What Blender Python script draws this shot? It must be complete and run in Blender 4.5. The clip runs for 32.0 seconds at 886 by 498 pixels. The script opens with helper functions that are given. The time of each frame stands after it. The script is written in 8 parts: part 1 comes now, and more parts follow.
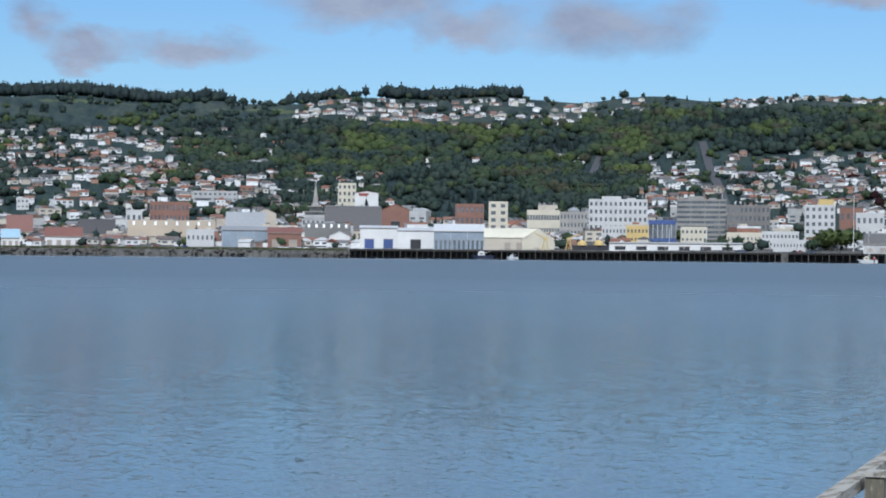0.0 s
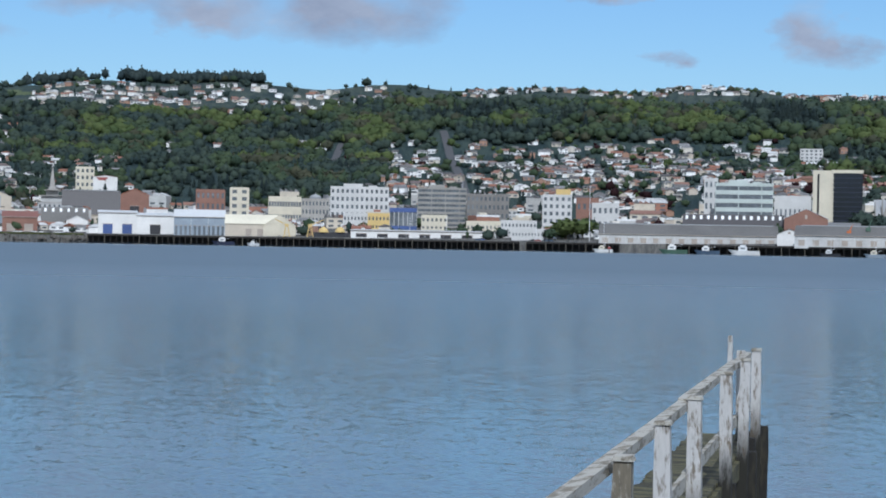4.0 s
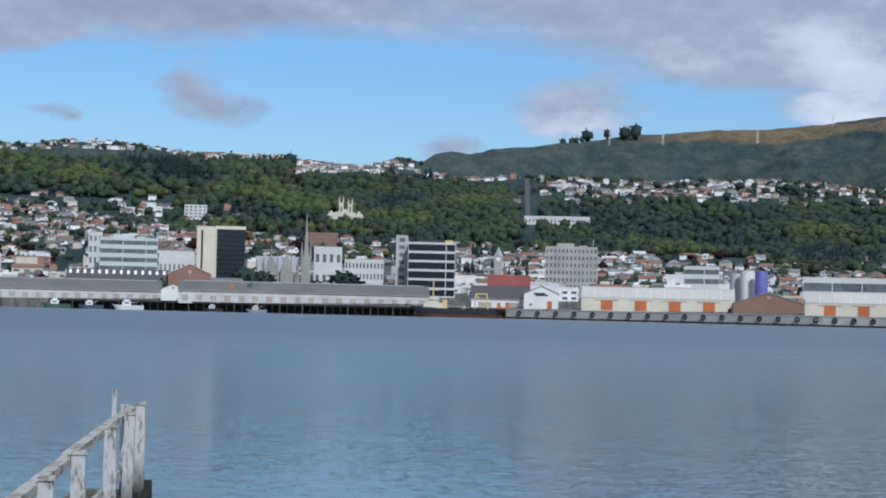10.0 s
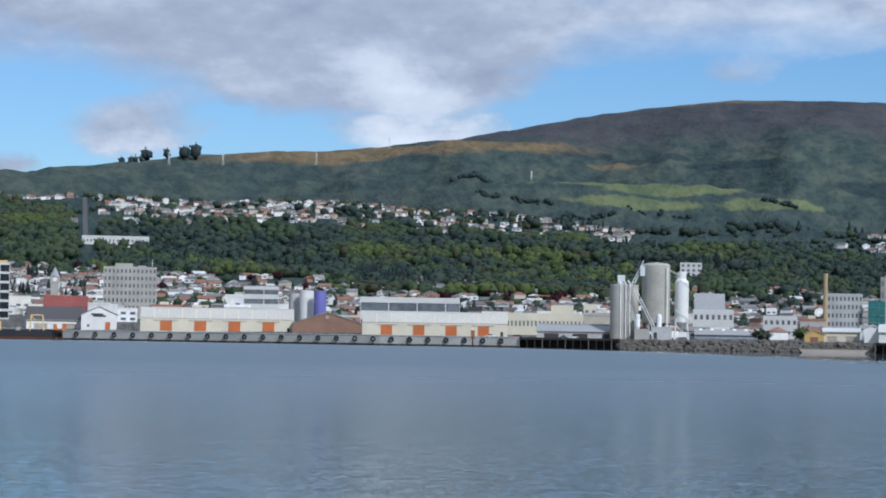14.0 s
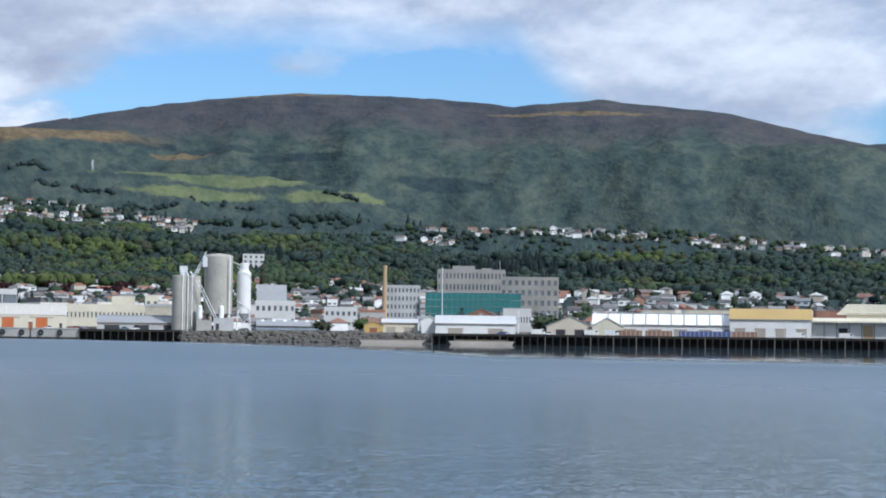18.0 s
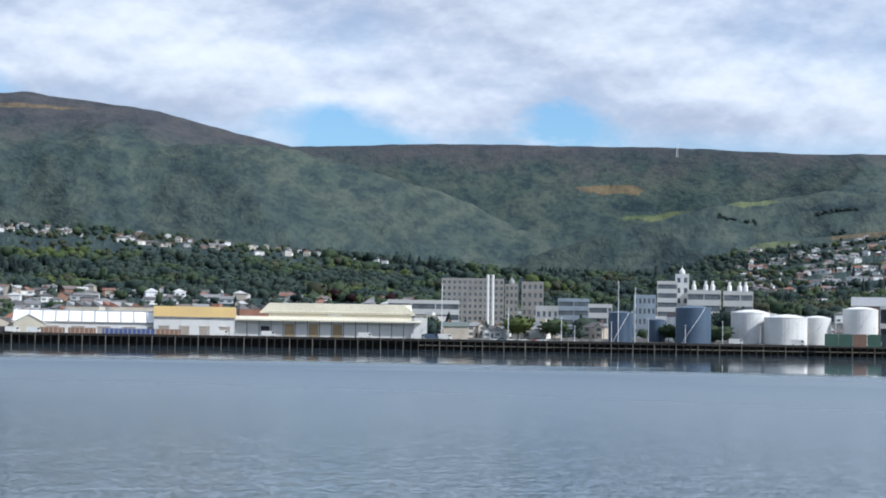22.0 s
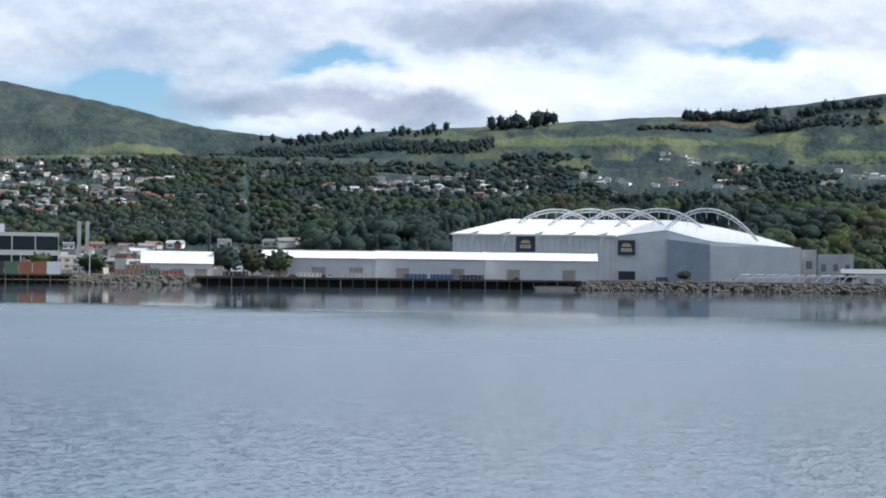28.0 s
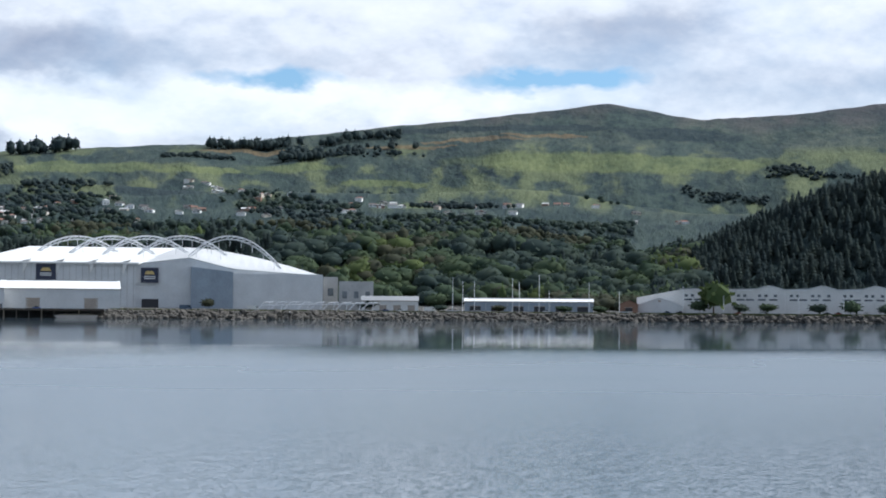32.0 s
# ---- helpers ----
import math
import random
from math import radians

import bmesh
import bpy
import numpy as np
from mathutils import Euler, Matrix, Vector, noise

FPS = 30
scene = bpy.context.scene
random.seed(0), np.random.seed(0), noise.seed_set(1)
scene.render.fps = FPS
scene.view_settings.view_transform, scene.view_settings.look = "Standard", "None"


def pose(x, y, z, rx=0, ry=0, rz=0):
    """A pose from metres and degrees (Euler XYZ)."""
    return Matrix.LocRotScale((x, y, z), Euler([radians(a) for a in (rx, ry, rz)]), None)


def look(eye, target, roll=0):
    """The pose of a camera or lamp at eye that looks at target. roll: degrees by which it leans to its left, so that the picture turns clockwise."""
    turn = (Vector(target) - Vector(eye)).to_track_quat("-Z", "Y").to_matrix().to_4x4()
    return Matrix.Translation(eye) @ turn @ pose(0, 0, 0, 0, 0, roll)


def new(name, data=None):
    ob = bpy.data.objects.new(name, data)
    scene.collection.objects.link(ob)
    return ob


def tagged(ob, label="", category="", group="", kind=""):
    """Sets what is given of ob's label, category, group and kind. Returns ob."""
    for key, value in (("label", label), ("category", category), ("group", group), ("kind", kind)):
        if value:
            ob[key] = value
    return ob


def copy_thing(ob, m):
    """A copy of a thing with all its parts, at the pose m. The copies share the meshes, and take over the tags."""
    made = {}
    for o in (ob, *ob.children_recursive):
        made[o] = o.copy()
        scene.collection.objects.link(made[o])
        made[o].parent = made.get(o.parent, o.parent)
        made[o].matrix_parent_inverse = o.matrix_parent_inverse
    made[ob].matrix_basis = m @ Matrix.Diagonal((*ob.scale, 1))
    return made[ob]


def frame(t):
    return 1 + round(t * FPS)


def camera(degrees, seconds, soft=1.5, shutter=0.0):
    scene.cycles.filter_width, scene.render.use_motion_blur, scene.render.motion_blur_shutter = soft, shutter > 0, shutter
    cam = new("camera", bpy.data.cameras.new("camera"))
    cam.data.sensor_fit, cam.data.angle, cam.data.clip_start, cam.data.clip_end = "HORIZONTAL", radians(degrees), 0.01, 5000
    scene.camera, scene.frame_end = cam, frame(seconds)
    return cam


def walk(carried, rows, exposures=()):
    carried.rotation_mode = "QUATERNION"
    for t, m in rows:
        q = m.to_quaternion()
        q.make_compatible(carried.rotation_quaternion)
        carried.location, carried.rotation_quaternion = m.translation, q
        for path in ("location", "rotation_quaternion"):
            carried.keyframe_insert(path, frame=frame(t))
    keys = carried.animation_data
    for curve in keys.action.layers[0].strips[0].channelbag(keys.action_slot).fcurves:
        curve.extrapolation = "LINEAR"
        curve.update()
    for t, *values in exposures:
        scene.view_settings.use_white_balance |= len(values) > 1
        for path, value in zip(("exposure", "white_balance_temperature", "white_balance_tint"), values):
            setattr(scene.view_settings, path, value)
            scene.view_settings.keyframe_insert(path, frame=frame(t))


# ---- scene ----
EYE = 3.5
cam = camera(26.23, 32.0, soft=1.9)


def aim(t, yaw, pitch, roll):
    """The camera turns where it stands, held in the hand: degrees to the right, up, and leaning, and a few centimetres of sway."""
    side = np.interp(t, (0, 2, 3.5, 5.5, 6, 7, 8, 9, 10, 11, 13), (.09, .07, .005, -.013, 0, .035, .048, .012, -.025, -.045, 0))
    up = np.interp(t, (0, 2, 3.5, 5.5, 7, 9, 11, 13), (.03, .03, .03, 0, .02, .018, .01, 0))
    return pose(.966 * side, .259 * side, EYE + up, 90 + pitch, 0, -yaw) @ pose(0, 0, 0, 0, 0, roll)


walk(cam, [(t, aim(t, a, p, r)) for t, a, p, r in (
(0.0, -32.086, 0.094, 0.551), (0.5, -30.817, 0.129, 0.544), (1.0, -29.635, 0.109, 1.225), (1.5, -27.593, 0.165, 0.587),
(2.0, -25.505, 0.158, 0.518), (2.5, -23.463, -0.025, 0.977), (3.0, -22.141, -0.134, 1.422), (3.5, -24.228, -0.284, 1.089),
(5.5, -24.252, 0.016, 0.999), (6.0, -22.855, 0.046, 0.906), (6.5, -21.094, 0.073, 0.839), (7.0, -19.130, 0.096, 0.948),
(7.5, -18.260, 0.462, 0.853), (8.0, -15.268, 1.060, 0.877), (8.5, -12.209, 1.218, 0.945), (9.0, -10.198, 1.378, 0.801),
(9.5, -7.902, 1.526, 0.889), (10.0, -5.936, 1.840, 1.375), (10.5, -4.917, 2.034, 1.495), (11.0, -4.081, 2.142, 1.836),
(11.5, -2.904, 2.242, 1.994), (12.0, 0.768, 2.222, 1.765), (12.5, 2.897, 2.290, 1.632), (13.0, 4.794, 2.373, 1.639),
(13.5, 6.325, 2.493, 1.250), (14.0, 7.264, 2.710, 0.929), (14.5, 8.734, 2.783, 0.582), (15.0, 11.528, 2.729, 0.437),
(15.5, 13.552, 2.775, 0.236), (17.5, 17.077, 2.362, 0.644), (18.0, 20.400, 2.635, 0.756), (18.5, 22.646, 2.930, 0.800),
(19.0, 25.314, 3.088, 1.062), (19.5, 28.155, 3.303, 1.271), (20.0, 30.420, 3.435, 0.901), (20.5, 32.799, 3.451, 0.918),
(21.0, 35.086, 3.412, 1.031), (21.5, 36.549, 2.806, 0.742), (22.0, 37.601, 2.813, 0.962), (22.5, 39.523, 2.642, 1.008),
(23.0, 43.865, 2.538, 1.076), (23.5, 48.477, 2.323, 0.818), (24.0, 51.306, 2.122, 0.919), (24.5, 52.420, 1.881, 0.991),
(25.0, 54.256, 1.620, 1.113), (25.5, 56.832, 1.415, 0.752), (26.0, 58.945, 1.311, 0.692), (26.5, 60.669, 1.191, 0.492),
(28.5, 64.644, 1.014, 0.704), (29.0, 65.135, 1.083, 0.389), (29.5, 65.594, 1.235, 0.112), (30.0, 66.338, 1.506, 0.039),
(30.5, 69.140, 2.171, 0.088), (31.0, 72.871, 2.285, 0.227), (31.5, 75.807, 2.136, 0.274), (32.0, 78.294, 1.967, 0.442),
)], exposures=((0, -.12, 5450, 10), (9, -.16, 5450, 10), (13, -.09, 5480, 10), (15, .02, 5520, 10), (19, .27, 5600, 10), (23, .37, 5750, 10), (26, .36, 5850, 10), (32, .36, 5880, 10)))

# ---- sky, sun ----
SUN_AZ, SUN_EL = 154, 41
world = bpy.data.worlds.new("world")
scene.world = world
world.use_nodes = True
wt = world.node_tree
wt.nodes.clear()


def link(tree, a, b):
    tree.links.new(a, b)


def wmath(op, a, b=None, c=None, clamp=False):
    n = wt.nodes.new("ShaderNodeMath")
    n.operation, n.use_clamp = op, clamp
    for i, v in enumerate((a, b, c)):
        if v is None:
            continue
        if isinstance(v, (int, float)):
            n.inputs[i].default_value = v
        else:
            link(wt, v, n.inputs[i])
    return n.outputs[0]


def wramp(fac, stops):
    n = wt.nodes.new("ShaderNodeValToRGB")
    while len(n.color_ramp.elements) < len(stops):
        n.color_ramp.elements.new(0.5)
    for e, (p, c) in zip(n.color_ramp.elements, stops):
        e.position, e.color = p, (*c, 1) if len(c) == 3 else c
    link(wt, fac, n.inputs[0])
    return n.outputs[0]


sky = wt.nodes.new("ShaderNodeTexSky")
sky.sky_type, sky.sun_disc = "NISHITA", False
sky.sun_elevation, sky.sun_rotation = radians(SUN_EL), radians(SUN_AZ)
sky.air_density, sky.dust_density, sky.ozone_density = 1.2, 0.3, 3.0
coord = wt.nodes.new("ShaderNodeTexCoord")
sep = wt.nodes.new("ShaderNodeSeparateXYZ")
link(wt, coord.outputs["Generated"], sep.inputs[0])
sx, sy, sz = sep.outputs
w_az = wmath("MULTIPLY", wmath("ARCTAN2", sx, sy), 57.2958)
w_el = wmath("MULTIPLY", wmath("ARCSINE", sz), 57.2958)
flat = wt.nodes.new("ShaderNodeCombineXYZ")
link(wt, wmath("MULTIPLY", w_az, 0.15), flat.inputs[0])
link(wt, wmath("MULTIPLY", w_el, 0.27), flat.inputs[1])


def wnoise(scale, detail, rough, z=0.0, up=0.0):
    mp = wt.nodes.new("ShaderNodeMapping")
    mp.inputs["Location"].default_value = (z * 7.3, up, z)
    link(wt, flat.outputs[0], mp.inputs[0])
    n = wt.nodes.new("ShaderNodeTexNoise")
    n.inputs["Scale"].default_value, n.inputs["Detail"].default_value, n.inputs["Roughness"].default_value = scale, detail, rough
    link(wt, mp.outputs[0], n.inputs["Vector"])
    return n.outputs[0]


def wrange(v, a, b, lo, hi):
    n = wt.nodes.new("ShaderNodeMapRange")
    for k, q in (("From Min", a), ("From Max", b), ("To Min", lo), ("To Max", hi)):
        n.inputs[k].default_value = q
    link(wt, v, n.inputs[0])
    return n.outputs[0]


def wsum(*vs):
    out = vs[0]
    for v in vs[1:]:
        out = wmath("ADD", out, v)
    return out


big, big_up = wnoise(0.9, 5, 0.55, 3.1), wnoise(0.9, 5, 0.55, 3.1, up=0.18)
fine, fine_up = wnoise(2.8, 6, 0.6, 1.7), wnoise(2.8, 6, 0.6, 1.7, up=0.08)
# the winds pull every cloud out of shape
puffed = wt.nodes.new("ShaderNodeCombineXYZ")
link(wt, wsum(w_az, wmath("MULTIPLY", wmath("SUBTRACT", wnoise(1.6, 5, 0.6, 5.2), 0.5), 6.0)), puffed.inputs[0])
link(wt, wsum(w_el, wmath("MULTIPLY", wmath("SUBTRACT", wnoise(1.6, 5, 0.6, 8.8), 0.5), 2.6)), puffed.inputs[1])


def puffs(rows, start):
    """Adds soft clouds, or gaps, to a field: bearing, elevation, reach along and up, weight."""
    out = start
    for a, e, ra, re, k in rows:
        mp, g = wt.nodes.new("ShaderNodeMapping"), wt.nodes.new("ShaderNodeTexGradient")
        mp.inputs["Location"].default_value, mp.inputs["Scale"].default_value = (-a / ra, -e / re, 0), (1 / ra, 1 / re, 1)
        link(wt, puffed.outputs[0], mp.inputs[0])
        g.gradient_type = "SPHERICAL"
        link(wt, mp.outputs[0], g.inputs[0])
        out = wmath("MULTIPLY_ADD", g.outputs["Fac"], k, out)
    return out


# broken grey clouds to the left; to the right a deck of stratocumulus whose lower edge sinks towards the hills
deck = wsum(wrange(w_az, -14, -3, 9.4, 8.2), wrange(w_az, 8, 11, 0, .5), wrange(w_az, 22.5, 26, 0, -3.1), wrange(w_az, 54, 58, 0, -1.7))
field = wmath("MINIMUM", wmath("MAXIMUM", wmath("MULTIPLY", wmath("SUBTRACT", w_el, deck), 0.34), -0.48), 0.34)
field = puffs(((-44.3, 6.8, 2.0, 1.6, 1.0), (-39.6, 6.1, 4.2, .95, 1.1), (-43.0, 5.9, 1.6, .6, .8), (-34.4, 7.6, 5.4, 1.3, 1.0), (-31.8, 6.7, 2.4, .8, .8), (-27.4, 6.9, 4.4, 2.0, 1.1),
               (-19.5, 7.9, 3.2, .9, 1.0), (-14.6, 8.6, 9.5, 1.6, 1.1), (-13.0, 6.3, 1.9, 1.3, 1.0), (-17.5, 5.3, 1.1, .6, .8), (-6.0, 4.95, 1.8, .8, 1.0), (-1.7, 6.2, 3.4, 1.0, 1.0), (-2.0, 5.4, 3.0, .7, .8)), field)
field = puffs(((4.4, 8.4, 8.5, 2.6, .9), (5.6, 7.2, 5.2, 1.5, .6), (6.5, 6.0, 4.0, .8, 1.0), (12.2, 7.6, 2.2, .6, .7), (16.0, 8.0, 2.2, .8, .5), (20.5, 7.7, 3.4, .9, -.6), (12.6, 7.6, 3.2, .9, -.5),
               (34.8, 6.4, 3.2, 1.1, -.9), (41.2, 6.4, 2.2, .7, -.8), (54.1, 5.9, 2.6, .6, -.75), (61.2, 6.45, 2.4, .5, -.75), (73.0, 7.05, 2.4, .5, -.75), (81.2, 7.1, 3.0, .5, -.75)), field)
dens = wsum(field, wmath("MULTIPLY", wmath("SUBTRACT", big, 0.5), 0.7), wmath("MULTIPLY", wmath("SUBTRACT", fine, 0.5), 0.22))
mask = wramp(wmath("ADD", dens, 0.5), ((0.34, (0, 0, 0)), (0.56, (.45, .45, .45)), (0.86, (1, 1, 1))))
# sunlit shoulders are white, thick middles and bases grey
lit = wsum(wrange(w_az, -20, 60, .34, .64), wmath("MULTIPLY", wrange(w_az, 45, 85, 0, .5), wrange(w_el, 7.0, 13, 0, 1)), wmath("MULTIPLY", wmath("SUBTRACT", big, big_up), .95), wmath("MULTIPLY", wmath("SUBTRACT", fine, fine_up), .4),
           wmath("MULTIPLY", wmath("SUBTRACT", big, 0.5), 0.35), wmath("MULTIPLY", wmath("SUBTRACT", fine, 0.5), 0.15))
lit = puffs(((5.4, 7.8, 2.6, 1.6, .5), (6.5, 6.0, 3.4, .8, .6), (-2.0, 5.4, 3.0, .7, .35), (17.0, 9.4, 6.0, 1.5, .25), (28.0, 8.6, 8.0, 1.6, .2), (57.7, 5.3, 4.6, .8, -.5), (54.4, 5.2, 1.6, .6, .6), (58.3, 4.6, 2.6, .5, .5),
             (63.3, 5.2, 2.8, .7, -.45), (66.0, 7.6, 4.0, 1.0, -.40), (67.6, 6.1, 8.5, 1.1, .55), (77.0, 6.5, 8.0, .8, .50), (84.2, 8.7, 4.0, 1.4, -.35), (46.0, 6.6, 9.0, .9, -.15)), lit)
cloud_col = wramp(lit, ((0.10, (.36, .40, .50)), (0.45, (.56, .60, .68)), (0.72, (.84, .87, .91)), (1.0, (1.02, 1.03, 1.05))))
bg_sky, bg_cloud, mixer = (wt.nodes.new("ShaderNodeBackground"), wt.nodes.new("ShaderNodeBackground"), wt.nodes.new("ShaderNodeMixShader"))
tint = wt.nodes.new("ShaderNodeMix")
tint.data_type, tint.blend_type = "RGBA", "MULTIPLY"
tint.inputs["Factor"].default_value = 1.0
tint.inputs[7].default_value = (.74, .89, 1.06, 1)
link(wt, sky.outputs[0], tint.inputs[6])
link(wt, tint.outputs[2], bg_sky.inputs[0])
bg_sky.inputs[1].default_value = 0.098
link(wt, cloud_col, bg_cloud.inputs[0])
bg_cloud.inputs[1].default_value = 0.80
link(wt, mask, mixer.inputs[0])
link(wt, bg_sky.outputs[0], mixer.inputs[1])
link(wt, bg_cloud.outputs[0], mixer.inputs[2])
w_out = wt.nodes.new("ShaderNodeOutputWorld")
link(wt, mixer.outputs[0], w_out.inputs[0])

sun = new("sun", bpy.data.lights.new("sun", "SUN"))
sun.data.energy, sun.data.angle, sun.data.color = 3.4, radians(0.6), (1.0, 0.95, 0.87)
sa, se = radians(SUN_AZ), radians(SUN_EL)
sun.matrix_world = look((100 * math.sin(sa) * math.cos(se), 100 * math.cos(sa) * math.cos(se), 100 * math.sin(se)), (0, 0, 0))

# ---- materials ----
MATS = {}


def surf(name, col, rough=0.7, var=0.14, scale=0.25, grain=2.5, metal=0.0, bump=0.15, spread=None):
    """A procedural surface: stains at one scale, grain at another, a little relief. spread: colours picked per object."""
    m = bpy.data.materials.new(name)
    m.use_nodes = True
    t = m.node_tree
    b = t.nodes["Principled BSDF"]
    b.inputs["Metallic"].default_value = metal
    geo = t.nodes.new("ShaderNodeNewGeometry")
    n1, n2 = t.nodes.new("ShaderNodeTexNoise"), t.nodes.new("ShaderNodeTexNoise")
    for n, s in ((n1, scale), (n2, grain)):
        n.inputs["Scale"].default_value, n.inputs["Detail"].default_value = s, 4
        link(t, geo.outputs["Position"], n.inputs["Vector"])
    if spread:
        info, ramp = t.nodes.new("ShaderNodeObjectInfo"), t.nodes.new("ShaderNodeValToRGB")
        ramp.color_ramp.interpolation = "CONSTANT"
        while len(ramp.color_ramp.elements) < len(spread):
            ramp.color_ramp.elements.new(0.5)
        for i, (e, c) in enumerate(zip(ramp.color_ramp.elements, spread)):
            e.position, e.color = i / len(spread), (*c, 1)
        link(t, info.outputs["Random"], ramp.inputs[0])
        base = ramp.outputs[0]
    else:
        rgb = t.nodes.new("ShaderNodeRGB")
        rgb.outputs[0].default_value = (*col, 1)
        base = rgb.outputs[0]
    add = t.nodes.new("ShaderNodeMath")
    add.operation = "ADD"
    link(t, n1.outputs[0], add.inputs[0])
    link(t, n2.outputs[0], add.inputs[1])
    rng = t.nodes.new("ShaderNodeMapRange")
    rng.inputs["From Min"].default_value, rng.inputs["From Max"].default_value = 0.7, 1.3
    rng.inputs["To Min"].default_value, rng.inputs["To Max"].default_value = 1 - var * 1.6, 1 + var
    link(t, add.outputs[0], rng.inputs[0])
    mul = t.nodes.new("ShaderNodeVectorMath")
    mul.operation = "SCALE"
    link(t, base, mul.inputs[0])
    link(t, rng.outputs[0], mul.inputs["Scale"])
    link(t, mul.outputs[0], b.inputs["Base Color"])
    rr = t.nodes.new("ShaderNodeMapRange")
    rr.inputs["To Min"].default_value, rr.inputs["To Max"].default_value = max(0.02, rough - 0.12), min(1, rough + 0.12)
    link(t, n1.outputs[0], rr.inputs[0])
    link(t, rr.outputs[0], b.inputs["Roughness"])
    if bump:
        bp = t.nodes.new("ShaderNodeBump")
        bp.inputs["Strength"].default_value, bp.inputs["Distance"].default_value = bump, 0.3
        link(t, n2.outputs[0], bp.inputs["Height"])
        link(t, bp.outputs[0], b.inputs["Normal"])
    MATS[name] = m
    return m


for nm, col, rough in (("white", (.70, .69, .66), .6), ("cream", (.60, .55, .43), .7), ("render_white", (.54, .535, .515), .7), ("beige", (.52, .46, .37), .75), ("stone", (.36, .345, .315), .85),
                       ("concrete", (.43, .43, .42), .85), ("brick", (.25, .135, .10), .85), ("red", (.30, .085, .075), .7), ("rust", (.24, .14, .095), .8),
                       ("yellow", (.60, .44, .17), .7), ("ochre", (.50, .34, .11), .75), ("blue", (.06, .10, .26), .6), ("bluegrey", (.27, .32, .37), .6),
                       ("palegreen", (.47, .52, .49), .7), ("palegrey", (.60, .61, .61), .6), ("violet", (.15, .15, .42), .55), ("tankblue", (.065, .10, .15), .5),
                       ("orange", (.46, .13, .035), .6), ("rustdoor", (.26, .10, .05), .7), ("dusty", (.38, .33, .28), .8), ("dark", (.035, .035, .04), .7),
                       ("worn_white", (.50, .495, .475), .75), ("weathered_concrete", (.29, .28, .255), .85), ("dark_stone", (.20, .19, .175), .85), ("netting", (.03, .155, .15), .8), ("tan", (.42, .31, .18), .85), ("silo_concrete", (.38, .36, .31), .85), ("green_paint", (.07, .13, .09), .6), ("navy", (.025, .03, .06), .5)):
    surf(nm, col, rough, var=.08 if max(col) > .5 else .14, scale=.12, grain=1.6)
for nm, col in (("roof_tan", (.40, .33, .24)), ("roof_blue", (.33, .48, .58)), ("roof_dark", (.075, .07, .07)), ("roof_red", (.20, .09, .07)), ("roof_grey", (.30, .31, .32)),
                ("roof_pale", (.56, .57, .57)), ("roof_white", (.82, .82, .80)), ("roof_cream", (.70, .65, .51)), ("roof_fibre", (.47, .45, .41)), ("roof_orange", (.40, .14, .07)), ("roof_yellow", (.46, .32, .11)), ("roof_weathered", (.135, .13, .12))):
    surf(nm, col, .55, var=.2 if nm == 'roof_weathered' else .09, scale=.05, grain=.9)
surf("timber", (.13, .115, .09), .9, var=.3, grain=5)
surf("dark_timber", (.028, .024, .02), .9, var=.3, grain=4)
surf("steel_white", (.75, .76, .77), .45)
surf("hull_black", (.03, .03, .035), .5)
surf("rubber", (.02, .02, .02), .85)
surf("rock", (.11, .10, .085), .95, var=.35, scale=.8, grain=4, bump=.6)
surf("asphalt", (.075, .076, .080), .9, var=.2)
surf("trunk", (.10, .075, .05), .95, var=.3)
surf("house_wall", (.7, .7, .7), .7, spread=((.80, .79, .77), (.60, .55, .46), (.84, .84, .82), (.48, .42, .34), (.30, .18, .13), (.66, .66, .64), (.82, .81, .78), (.72, .69, .62)))
surf("house_roof", (.3, .3, .3), .6, spread=((.14, .135, .13), (.24, .24, .24), (.24, .11, .07), (.09, .085, .085), (.23, .125, .09), (.15, .13, .12), (.12, .15, .14), (.48, .48, .47), (.17, .17, .17), (.26, .26, .26)))
surf("block_wall", (.7, .7, .7), .75, spread=((.66, .65, .61), (.58, .53, .43), (.74, .74, .73), (.40, .39, .37), (.31, .15, .10), (.56, .50, .40), (.48, .48, .46), (.70, .67, .60)))


def glass(name, col, rough):
    m = surf(name, col, rough, var=.3, scale=.05, grain=.3, bump=0)
    m.node_tree.nodes["Principled BSDF"].inputs["Specular IOR Level"].default_value = 0.6
    return m


glass("glass", (.13, .145, .16), .25)
glass("black_glass", (.008, .010, .018), .16)


